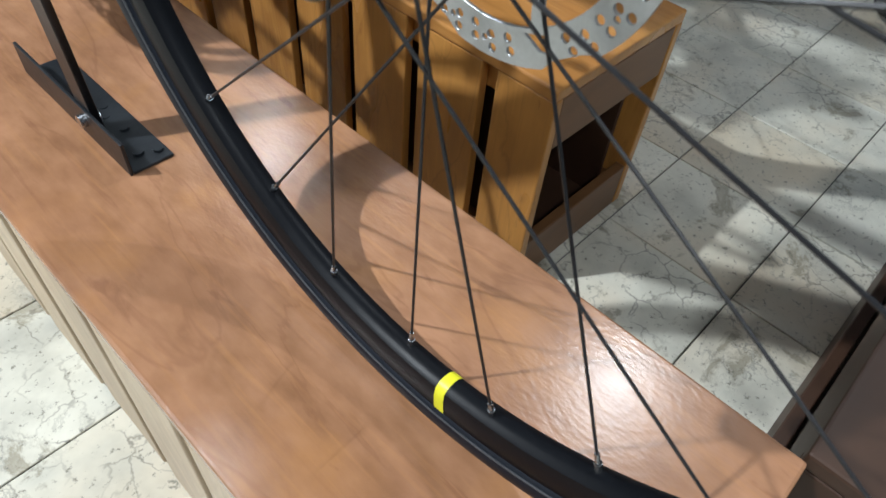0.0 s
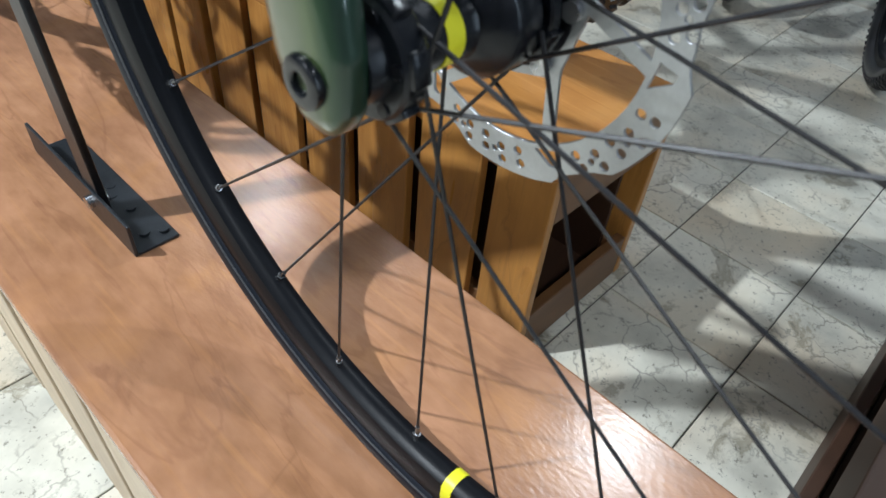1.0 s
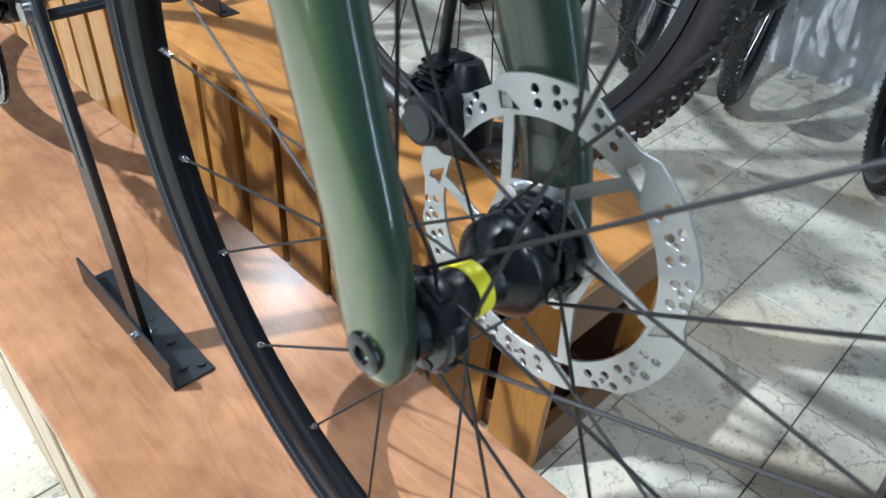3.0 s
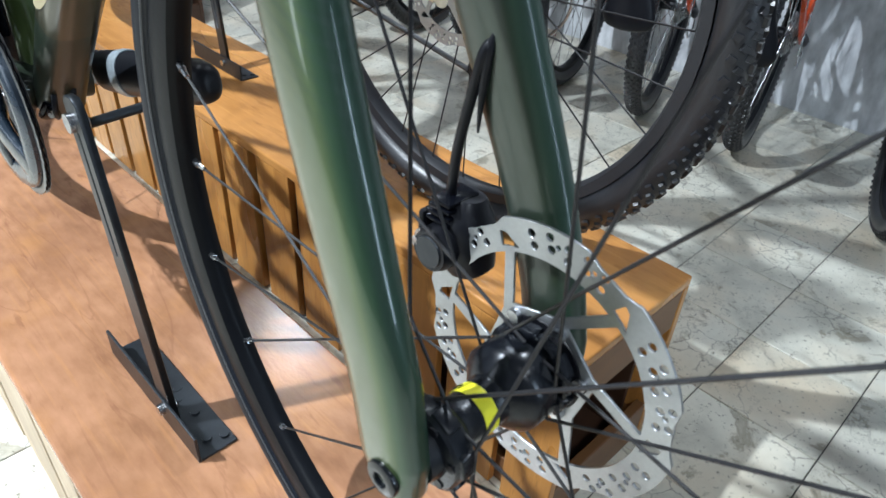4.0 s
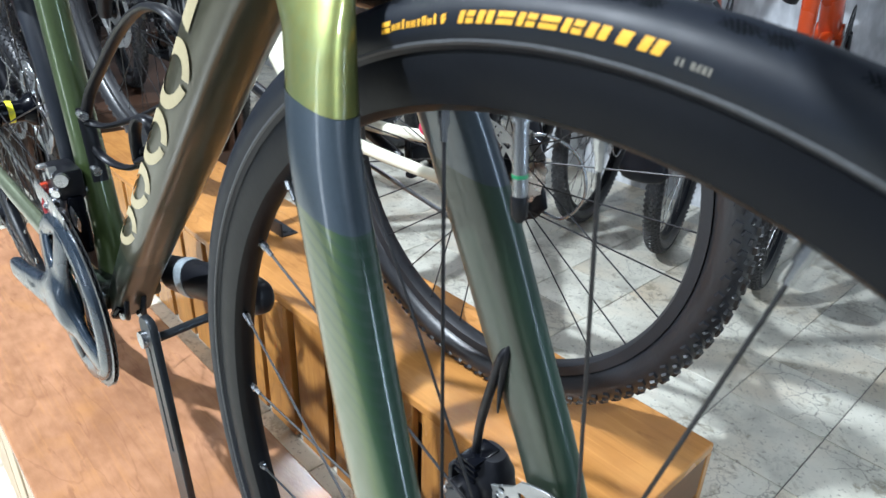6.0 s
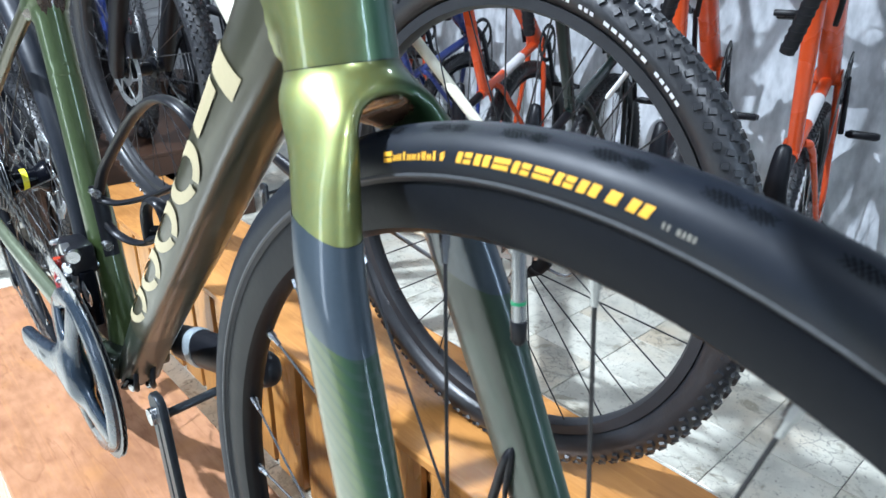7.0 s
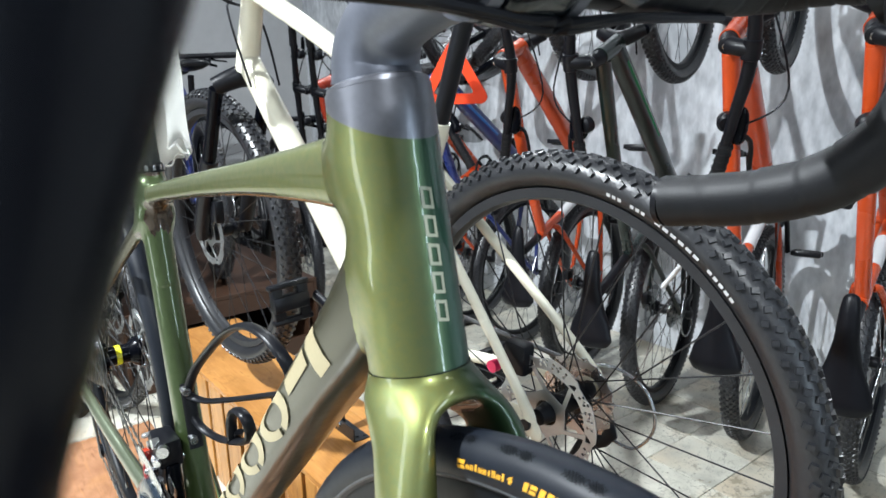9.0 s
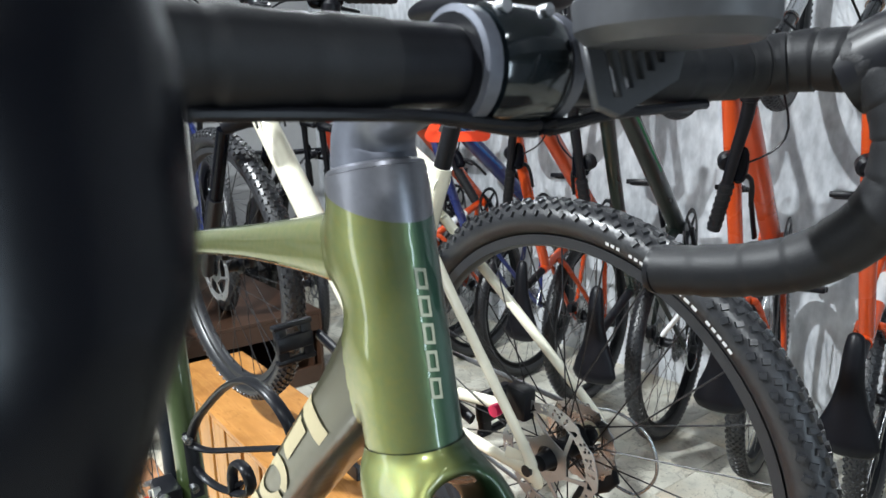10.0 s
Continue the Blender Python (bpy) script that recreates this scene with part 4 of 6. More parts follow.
for s in (-1, 1):
    b = B()
    sweep(b, [(s * 0.024, BB[0] + 0.02, BB[1] + 0.002), (s * 0.036, 0.70, -0.005), (s * 0.055, 0.85, 0.042), (s * 0.064, 0.97, 0.070), (s * 0.066, REAR[0], REAR[1])], [(0.010, 0.019), (0.009, 0.017), (0.008, 0.012), (0.007, 0.010), (0.006, 0.013)], n=14, sub=4)
    bp("chainstay", b, M_STAY if s < 0 else M_DEEPGREEN)
    b = B()
    sweep(b, [(s * 0.010, 0.652, 0.362), (s * 0.016, 0.676, 0.343), (s * 0.030, 0.745, 0.292), (s * 0.052, 0.885, 0.189), (s * 0.067, REAR[0] - 0.005, REAR[1] + 0.02)], [(0.009, 0.010), (0.0072, 0.0092), (0.0062, 0.0082), (0.0058, 0.0076), (0.006, 0.010)], n=14, sub=4)
    bp("seatstay", b, M_STAYBRONZE, label="slim bronze-green seatstay")
b = B()
sweep(b, [(0, 0.663, 0.400), (0, 0.7015, 0.668)], [(0.0148, 0.0172)] * 2, n=28)
bp("seatpost", b, M_POST, label="satin slate black seatpost")
b = lathe(B(), [(0.0140, -0.006), (0.0172, -0.006), (0.0182, -0.004), (0.0182, 0.003), (0.0165, 0.006), (0.0140, 0.006)], 28, axis="z")
b.transform(Matrix.Translation((0, 0.6655, 0.414)) @ Matrix.Rotation(-0.14, 4, "X"))
box(b, (-0.006, 0.683, 0.408), (0.006, 0.694, 0.420), 0.002)
clamp = bp("seat_clamp", b, M_BLACK)
for k in range(9):
    a = radians(150 + k * 26)
    b = box(B(), (-0.0016, -0.0010, -0.0030), (0.0016, 0.0010, 0.0030), 0.0005)
    b.transform(Matrix.Translation((0.0184 * math.cos(a), 0.6655 + 0.0184 * math.sin(a), 0.414 - 0.0026 * math.sin(a))) @ Matrix.Rotation(a + math.pi / 2, 4, "Z"))
    bp("clamp_tooth", b, M_STEEL, clamp)
# swollen joint where seat tube, top tube and stays meet
post_field = tube_field([(0, 0.646, 0.285), (0, 0.650, 0.30), (0, 0.660, 0.372), (0, 0.664, 0.408), (0, 0.669, 0.440)], [(0.0149, 0.0179), (0.0150, 0.0180), (0.0168, 0.0202), (0.0164, 0.0182), (0.0164, 0.0182)])
side_fields = [tube_field(TOP_TUBE[0][4:], thinner(TOP_TUBE[1][4:], 0.0005), power=3.0)] + [tube_field([(s * 0.010, 0.652, 0.362), (s * 0.016, 0.676, 0.343), (s * 0.030, 0.745, 0.292)], [(0.0085, 0.0095), (0.0068, 0.0086), (0.0056, 0.0074)]) for s in (-1, 1)]
b = blended(lambda p: soft_min(soft_min(post_field(p), side_fields[0](p), 0.022), soft_min(side_fields[1](p), side_fields[2](p), 0.006), 0.014), (-0.04, 0.57, 0.275), (0.04, 0.75, 0.425), 0.002)
bmesh.ops.bisect_plane(b, geom=list(b.verts) + list(b.edges) + list(b.faces), plane_co=(0, 0.664, 0.409), plane_no=(0, 0.14, 1), clear_outer=True)
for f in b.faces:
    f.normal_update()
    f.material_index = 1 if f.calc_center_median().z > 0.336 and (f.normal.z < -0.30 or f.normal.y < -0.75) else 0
bp("seat_lug", b, [M_DEEPGREEN, M_BROWNTINT], label="sculpted seat joint, green, bronze on faces turned down or ahead")
b = B()
sweep(b, [(0, 0.585, 0.668), (0, 0.63, 0.680), (0, 0.71, 0.678), (0, 0.80, 0.684), (0, 0.840, 0.690)], [(0.010, 0.007), (0.022, 0.012), (0.034, 0.014), (0.060, 0.015), (0.052, 0.008)], n=20, sub=4)
bp("saddle", b, M_BLACK, label="black racing saddle")

# handlebar and stem
b = B()
sweep(b, [(0, ht(0.496), 0.496), (0, 0.168, 0.512), (0, 0.154, 0.527), (0, 0.120, 0.5365), (0, 0.084, 0.540)], [(0.0235, 0.0265), (0.0225, 0.0240), (0.0205, 0.0205), (0.0190, 0.0185), (0.0185, 0.0180)], n=28, sub=6)
bp("stem", b, M_STEMGREY, label="satin grey stem")
BAR = V(0, 0.065, 0.540)
b = B()
cyl(b, (-0.027, BAR.y, BAR.z), (0.027, BAR.y, BAR.z), 0.0205, 28)
bp("stem_clamp", b, M_BLACK)
for x in (-0.0225, 0.0225):
    bp("clamp_rib", lathe(B(), [(0.0200, x - 0.004), (0.0235, x - 0.0032), (0.0235, x + 0.0032), (0.0200, x + 0.004)], 28, centre=(0, BAR.y, BAR.z)), M_STEMGREY)
b = B()
cyl(b, (-0.075, BAR.y, BAR.z), (0.075, BAR.y, BAR.z), 0.0159, 28)
bp("handlebar", b, M_BLACK, label="black drop handlebar with wrapped tape")
for s in (-1, 1):
    line = [V(s * 0.058, 0.065, 0.540), V(s * 0.12, 0.065, 0.5405), V(s * 0.162, 0.061, 0.542), V(s * 0.185, 0.047, 0.544), V(s * 0.193, 0.023, 0.545), V(s * 0.194, -0.003, 0.538), V(s * 0.195, -0.018, 0.508), V(s * 0.195, -0.012, 0.470), V(s * 0.194, 0.018, 0.440), V(s * 0.191, 0.060, 0.425), V(s * 0.188, 0.116, 0.4165)]
    P, _ = smooth_line(line, [(0, 0)] * len(line), 16)
    n = len(P)
    b = B()
    sweep(b, P, [0.0163 + (0.0007 if i % 9 < 8 else -0.0006) * (i % 9) / 9 for i in range(n)], n=20, side=(0.2, 0.1, 1))
    bp("bar_tape", b, M_TAPE, label="black wrapped bar tape")
    b = B()
    cyl(b, P[-1], P[-1] + V(0, 0.004, 0), 0.0165, 20)
    bp("bar_plug", b, M_BLACK)
    # hood and lever
    b = B()
    sweep(b, [(s * 0.194, 0.012, 0.536), (s * 0.196, -0.015, 0.548), (s * 0.197, -0.040, 0.552), (s * 0.197, -0.062, 0.558), (s * 0.197, -0.078, 0.572), (s * 0.197, -0.083, 0.580)],
          [(0.017, 0.022), (0.018, 0.022), (0.020, 0.022), (0.021, 0.026), (0.016, 0.017), (0.007, 0.008)], n=20, sub=4)
    bp("brake_hood", b, M_BLACK, label="black rubber brake hood")
    b = B()
    sweep(b, [(s * 0.197, -0.050, 0.560), (s * 0.197, -0.072, 0.545), (s * 0.197, -0.082, 0.524), (s * 0.197, -0.086, 0.507), (s * 0.198, -0.088, 0.488), (s * 0.199, -0.090, 0.466), (s * 0.203, -0.086, 0.435), (s * 0.210, -0.075, 0.405)],
          [(0.018, 0.012), (0.0235, 0.014), (0.0255, 0.013), (0.0240, 0.012), (0.0170, 0.010), (0.0090, 0.007), (0.007, 0.005), (0.006, 0.004)], n=18, sub=5)
    bp("brake_lever", b, M_LEVER, label="glossy black brake lever blade")

# drivetrain
ring = [polar(0.1035 if k % 2 else 0.0985, k * 360 / 100) for k in range(100)]
inner = [polar(0.083, k * 9) for k in range(40)]
me = placed(plate(ring, [inner], 0.003), Matrix.Translation((-0.047, *BB)) @ TO_X)
bp("chainring", me, M_BLACK, label="black toothed outer chainring", smooth=False)
ring = [polar(0.0715 if k % 2 else 0.067, k * 360 / 68) for k in range(68)]
me = placed(plate(ring, [[polar(0.055, k * 9) for k in range(40)]], 0.003), Matrix.Translation((-0.040, *BB)) @ TO_X)
bp("chainring", me, M_BLACK, smooth=False)


def crank_point(x, r, deg):
    a = radians(deg)
    return V(x, BB[0] + r * math.cos(a), BB[1] + r * math.sin(a))


CRANK = -8      # the right crank points to the rear, the left one ahead
arm_field = tube_field([crank_point(-0.062, -0.010, CRANK), crank_point(-0.066, 0.05, CRANK), crank_point(-0.071, 0.12, CRANK), crank_point(-0.073, 0.165, CRANK), crank_point(-0.073, 0.178, CRANK)], [(0.0105, 0.022), (0.0095, 0.0195), (0.0085, 0.016), (0.0085, 0.0150), (0.007, 0.012)], sub=2, power=2.8)
spider_fields = [tube_field([crank_point(-0.060, 0.012, CRANK + dd), crank_point(-0.058, 0.05, CRANK + dd), crank_point(-0.0535, 0.086, CRANK + dd)], [(0.008, 0.022), (0.0065, 0.017), (0.0045, 0.020)], sub=2, power=2.5) for dd in (48, 112, 228, 292)]


def crank_field(p):
    d = arm_field(p)
    for field in spider_fields:
        d = soft_min(d, field(p), 0.014)
    return d


b = blended(crank_field, (-0.088, BB[0] - 0.10, BB[1] - 0.11), (-0.040, BB[0] + 0.20, BB[1] + 0.11), 0.003)
crank = bp("crank_arm", b, M_CRANK, label="slate grey crank arm with a broad four-armed spider")
b = lathe(B(), [(0.0972, -0.0488), (0.0966, -0.0530), (0.0915, -0.0570), (0.0800, -0.0575), (0.0735, -0.0548), (0.0722, -0.0488)], 72, centre=(0, *BB))
bp("chainring_cover", b, M_CRANK, label="broad slate grey outer chainring face")
for x in (0.062, 0.069, 0.080):
    b = box(B(), (-0.0815, -0.0026, -0.0028), (-0.0812, 0.0026, 0.0028))
    b.transform(Matrix.Translation(crank_point(0.0006 - 0.06 * (x - 0.062), x + 0.02, CRANK)))
    bp("print_bar", b, M_GREYPRINT, crank)
b = B()
sweep(b, [crank_point(0.050, -0.02, CRANK + 176), crank_point(0.055, 0.0, CRANK + 176), crank_point(0.064, 0.10, CRANK + 176), crank_point(0.068, 0.172, CRANK + 176), crank_point(0.068, 0.182, CRANK + 176)], [(0.009, 0.018), (0.0095, 0.019), (0.008, 0.015), (0.008, 0.0145), (0.006, 0.010)], n=18, sub=4, power=2.8)
bp("crank_arm", b, M_CRANK)
# a fat rubber boot over the left crank, taped with foil at its root
boot = [V(0.050 + 0.125 * f, BB[0] - f * math.cos(radians(12)), BB[1] + f * math.sin(radians(12))) for f in (0.010, 0.016, 0.05, 0.10, 0.150, 0.185, 0.200, 0.206)]
b = B()
sweep(b, boot, [(0.012, 0.0185), (0.0145, 0.0205), (0.0165, 0.0222), (0.0165, 0.0218), (0.0165, 0.0212), (0.0160, 0.0205), (0.0130, 0.0165), (0.006, 0.008)], n=26, sub=4, power=2.3)
boot_ob = bp("crank_boot", b, M_BLACK, label="black rubber boot over the left crank arm")
b = B()
sweep(b, [boot[0].lerp(boot[3], f) for f in (0.46, 0.52, 0.58, 0.64)], [(0.0172, 0.0230), (0.0178, 0.0236), (0.0178, 0.0236), (0.0174, 0.0230)], n=26, power=2.3)
bp("foil_band", b, M_FOIL, boot_ob, "bright crinkled foil band")
# cable guide and cable ends under the bottom bracket
b = B()
sweep(b, [(-0.014, 0.560, -0.036), (-0.016, 0.575, -0.052), (-0.010, 0.592, -0.060), (0.006, 0.600, -0.060), (0.016, 0.592, -0.050)], [(0.007, 0.005), (0.009, 0.006), (0.010, 0.006), (0.009, 0.006), (0.006, 0.005)], n=12, sub=4)
guide = bp("cable_guide", b, M_GLOSSBLACK, label="black cable guide below the bottom bracket")
for dx, dy in ((-0.012, 0.0), (0.004, -0.006)):
    b = B()
    sweep(b, [(dx, 0.548 + dy, -0.018), (dx - 0.004, 0.546 + dy, -0.038), (dx, 0.560 + dy, -0.052), (dx + 0.004, 0.575 + dy, -0.040), (dx + 0.003, 0.570 + dy, -0.026)], 0.0030, n=8, sub=5)
    bp("cable_loop", b, M_BLACK, guide)
    b = B()
    cyl(b, (dx - 0.007, 0.556 + dy, -0.046), (dx - 0.002, 0.558 + dy, -0.046), 0.0045, 12)
    bp("guide_bolt", b, M_STEEL, guide)
# ---- details of the green bicycle ----
# front brake caliper, flat on the rear of the left leg
b = B()
sweep(b, [(0.045, 0.063, 0.012), (0.044, 0.069, 0.026), (0.044, 0.072, 0.044), (0.045, 0.072, 0.057)], [(0.011, 0.012), (0.0155, 0.0165), (0.0150, 0.016), (0.009, 0.010)], n=20, sub=4, power=2.6)
cal = bp("brake_caliper", b, M_BLACK, label="black hydraulic disc brake caliper")
b = lathe(B(), [(0.0, 0.020), (0.0115, 0.020), (0.0130, 0.024), (0.0130, 0.032), (0.011, 0.036)], 28, centre=(0, 0.074, 0.030), closed=False)
bp("piston_cap", b, M_BLACK, cal)
b = lathe(B(), [(0.0, 0.0188), (0.0090, 0.0190), (0.0096, 0.0205)], 24, centre=(0, 0.074, 0.030), closed=False)
bp("piston_disc", b, M_IRON, cal)
for k in range(4):
    b = box(B(), (0.0275, 0.068, 0.043 + k * 0.0042), (0.050, 0.088 - k * 0.002, 0.0455 + k * 0.0042), 0.0009)
    bp("cooling_fin", b, M_GLOSSBLACK, cal)
b = box(B(), (0.026, 0.0855, 0.024), (0.040, 0.0895, 0.047), 0.0015)
bp("caliper_lug", b, M_BLACK, cal)
b = B()
cyl(b, (0.024, 0.0845, 0.031), (0.036, 0.083, 0.033), 0.0055, 14)
cyl(b, (0.020, 0.085, 0.0305), (0.024, 0.0845, 0.031), 0.0035, 10)
bp("bleed_bolt", b, M_STEEL, cal, "bright steel bolt")
shift = Matrix.Translation((0.004, -0.004, 0.008))
for ob in (cal, *cal.children):
    ob.data.transform(shift)
b = B()
sweep(b, [(0.0430, 0.0745, 0.052), (0.0415, 0.0725, 0.072), (0.0395, 0.0685, 0.095), (0.0378, 0.0615, 0.122), (0.0368, 0.0545, 0.147), (0.042, 0.0515, 0.153)], 0.0029, n=10, sub=5)
bp("brake_hose", b, M_BLACK, label="straight black brake hose entering the fork leg")
b = B()
sweep(b, [(0.0390, 0.0560, 0.108), (0.0382, 0.0550, 0.124), (0.0378, 0.0535, 0.140), (0.0375, 0.0520, 0.150), (0.0385, 0.0510, 0.157)], [(0.0006, 0.0006), (0.0016, 0.0018), (0.0026, 0.0024), (0.0024, 0.0022), (0.0006, 0.0006)], n=12, sub=4, side=(0, 1, 0))
bp("hose_port", b, M_BLACK, label="dark slot where the hose enters")
# valve of the front tube, near the top of the wheel
va = radians(180 - 4.6)
vd, vs = V(0, math.sin(va), -math.cos(va)), V(1, 0, 0)
b = B()
sweep(b, [vd * 0.2935, vd * 0.2905, vd * 0.2900, vd * 0.2605, vd * 0.2600], [0.0045, 0.0045, 0.0031, 0.0031, 0.0024], n=16)
valve = bp("valve", b, M_NIPPLE, front_wheel, "bright metal tyre valve with a green ring and black cap")
b = B()
sweep(b, [vd * 0.2695, vd * 0.2680], 0.0033, n=16)
bp("valve_ring", b, M_GREENBRIGHT, valve)
b = B()
sweep(b, [vd * 0.2606, vd * 0.2595, vd * 0.2520, vd * 0.2495], [0.0034, 0.0036, 0.0034, 0.0016], n=16)
bp("valve_cap", b, M_BLACK, valve)


def surface_mesh(quads, place, steps=4):
    """A thin printed shape: quads of (u, v) corners, each divided finely and laid on a surface by place(u, v)."""
    b = B()
    for a, c, d, e in quads:
        rows = []
        for i in range(steps + 1):
            f = i / steps
            row = []
            for j in range(steps + 1):
                g = j / steps
                u = (a[0] * (1 - f) + c[0] * f) * (1 - g) + (e[0] * (1 - f) + d[0] * f) * g
                v = (a[1] * (1 - f) + c[1] * f) * (1 - g) + (e[1] * (1 - f) + d[1] * f) * g
                row.append(b.verts.new(place(u, v)))
            rows.append(row)
        for i in range(steps):
            for j in range(steps):
                b.faces.new((rows[i][j], rows[i + 1][j], rows[i + 1][j + 1], rows[i][j + 1]))
    return b


def bars(*rects, slant=0.0, x=0.0, y=0.0, w=1.0, h=1.0):
    """Rectangles of a unit box, moved to x, y, scaled to w, h and slanted."""
    out = []
    for x0, y0, x1, y1 in rects:
        out.append([(x + w * (p + slant * q), y + h * q) for p, q in ((x0, y0), (x1, y0), (x1, y1), (x0, y1))])
    return out


# plain slabs: two lying, two standing, one standing, one tall beside two short
LYING = ((0, 0, 1, 0.42), (0, 0.56, 1, 1))
STANDING = ((0, 0, 0.42, 1), (0.58, 0, 1, 1))
POST = ((0.22, 0, 0.78, 1),)
MIXED = ((0, 0, 0.36, 1), (0.50, 0, 1, 0.42), (0.50, 0.56, 1, 1))


def on_tyre(u, v):
    """u: degrees ahead of the top; v: metres out from the printing's foot on the right side of the front tyre."""
    th = math.asin(min(1, (0.3254 - 0.3262 + v) / 0.0138))
    rr, x = 0.3262 + 0.01395 * math.sin(th), -0.01415 * math.cos(th)
    a = radians(180 + u)
    return V(x, rr * math.sin(a), -rr * math.cos(a))


# tyre printing: plain shapes in place of the lettering
for k, glyph in enumerate((MIXED, STANDING, LYING, MIXED, LYING, MIXED, STANDING, POST, STANDING)):
    bp("print_bar", surface_mesh(bars(*glyph, slant=0.22, x=-8.0 + k * 1.66, y=0.0006, w=1.36, h=0.0043), on_tyre), M_AMBER, front_wheel)
bp("print_bar", surface_mesh(bars(*LYING, slant=0.15, x=-16.1, y=0.0004, w=1.0, h=0.0044), on_tyre), M_AMBER, front_wheel)
for k in range(9):
    tall = (0.0024, 0.0026, 0.0034, 0.0024, 0.0024, 0.0026, 0.0034, 0.0024, 0.0036)[k]
    bp("print_bar", surface_mesh(bars(*(STANDING if k % 3 != 2 else POST), slant=0.2, x=-14.9 + k * 0.56, y=0.0008, w=0.44, h=tall), on_tyre), M_AMBER, front_wheel)
bp("print_bar", surface_mesh([[(-9.6, 0.0008), (-9.35, 0.0008), (-9.0, 0.0030), (-9.5, 0.0026)], [(-9.75, 0.0026), (-9.2, 0.0030), (-9.0, 0.0046), (-9.35, 0.0040)]], on_tyre), M_AMBER, front_wheel)
for k, glyph in enumerate((POST, POST, None, STANDING, POST, STANDING, POST)):
    if glyph:
        bp("print_bar", surface_mesh(bars(*glyph, slant=0.15, x=7.5 + k * 0.30, y=-0.0002, w=0.23, h=0.0022), on_tyre), M_GREYPRINT, front_wheel)
# moulded hatched patches on both shoulders of the front tyre, a large and a small one in turn


def shoulder(s, lift=0.00012):
    def place(u, v):
        """u: degrees round the wheel, v: metres down from the crown along the tyre's section."""
        th = v / 0.0140
        a = radians(180 + u)
        rr = 0.3262 + (0.0138 + lift) * math.cos(th)
        return V(s * (0.0140 + lift) * math.sin(th), rr * math.sin(a), -rr * math.cos(a))
    return place


tread = []
for s in (-1, 1):
    for k in range(54):
        for c, w, n in ((k * 6.667 - 3.8, 1.9, 6), (k * 6.667 - 1.9, 1.3, 5)):
            for e in (-1, 1):
                quads = []
                for i in range(n):
                    f = (i + 0.5) / n
                    u0, u1 = c + (f - 0.5) * w - 0.28 * e, c + (f - 0.5) * w + 0.28 * e
                    half = 0.0028 * (1 - abs(2 * f - 1) * 0.5)
                    quads.append([(u0 - 0.045, 0.0072 - half), (u0 + 0.045, 0.0072 - half), (u1 + 0.045, 0.0072 + half), (u1 - 0.045, 0.0072 + half)])
                tread.append(surface_mesh(quads, shoulder(s, 0.00012 if e < 0 else 0.00016), 2))
joined = B()
for piece in tread:
    tmp = bpy.data.meshes.new("tmp")
    piece.to_mesh(tmp)
    piece.free()
    joined.from_mesh(tmp)
    bpy.data.meshes.remove(tmp)
tagged(bp("tread_texture", joined, M_HATCH, front_wheel), kind="stuff")
# head tube mark and down tube lettering as plain shapes


def on_head(u, v):
    """u: metres down the head tube from the mark's top, v: metres across it to the right."""
    z = 0.4460 - u
    ang = (v - 0.0008) / 0.030
    out, core = V(0.90 * math.sin(ang), -math.cos(ang), 0), V(0, ht(z), z)
    r = 0.030
    for _ in range(6):
        r -= float(head_field(np.array([core + out * r]))[0]) - 0.0002
    return core + out * r


HOLLOW = ((0, 0, 1, 0.24), (0, 0.76, 1, 1), (0, 0.24, 0.16, 0.76), (0.84, 0.24, 1, 0.76))
for k in range(5):
    bp("badge_bar", surface_mesh(bars(*HOLLOW, x=k * 0.0141, y=-0.0036, w=0.0108, h=0.0072, slant=0.12), on_head), M_BADGE, label="pale grey badge bar")


def dt(t, up):
    """A point on the right side of the down tube: t from 0 (head) to 1 (bottom bracket), up across it."""
    a, c = V(0, 0.1985, 0.3515), V(0, 0.565, -0.012)
    d = (c - a).normalized()
    n = V(0, -d.z, d.y) * -1
    if n.z < 0:
        n = -n
    return a + (c - a) * t + n * up


def flank(t, u):
    """A place just proud of the right side of the down tube."""
    wide = np.interp(t, (0, 0.18, 0.45, 0.74, 1), (0.0258, 0.0255, 0.0244, 0.0230, 0.0222))
    tall = np.interp(t, (0, 0.18, 0.45, 0.74, 1), (0.0238, 0.0216, 0.0200, 0.0188, 0.0180))
    u *= tall / 0.0228
    f = (1 - min(0.995, abs(u) / tall) ** 3) ** (1 / 3)
    return V(-wide * f - 0.0008, *dt(t, u).yz)


def decal(points):
    bp("lettering_block", surface_mesh([points], flank, 6), M_CREAM, label="cream painted lettering block")


# a wide bar with a stem, then open and closed bands


def band(c, half, a0, a1, thick=0.42, steps=12):
    """An oval band round c = (t, up) with half = (dt, dup), from a0 to a1 degrees, painted on the tube."""
    def at(k, f):
        a = radians(a0 + (a1 - a0) * k / steps)
        return c[0] + half[0] * f * math.cos(a) + 0.014 * math.sin(a), c[1] + half[1] * (f if f == 1 else f + 0.06) * math.sin(a)
    quads = [[at(k, 1), at(k + 1, 1), at(k + 1, 1 - thick), at(k, 1 - thick)] for k in range(steps)]
    bp("lettering_block", surface_mesh(quads, flank, 2), M_CREAM, label="cream painted lettering block")


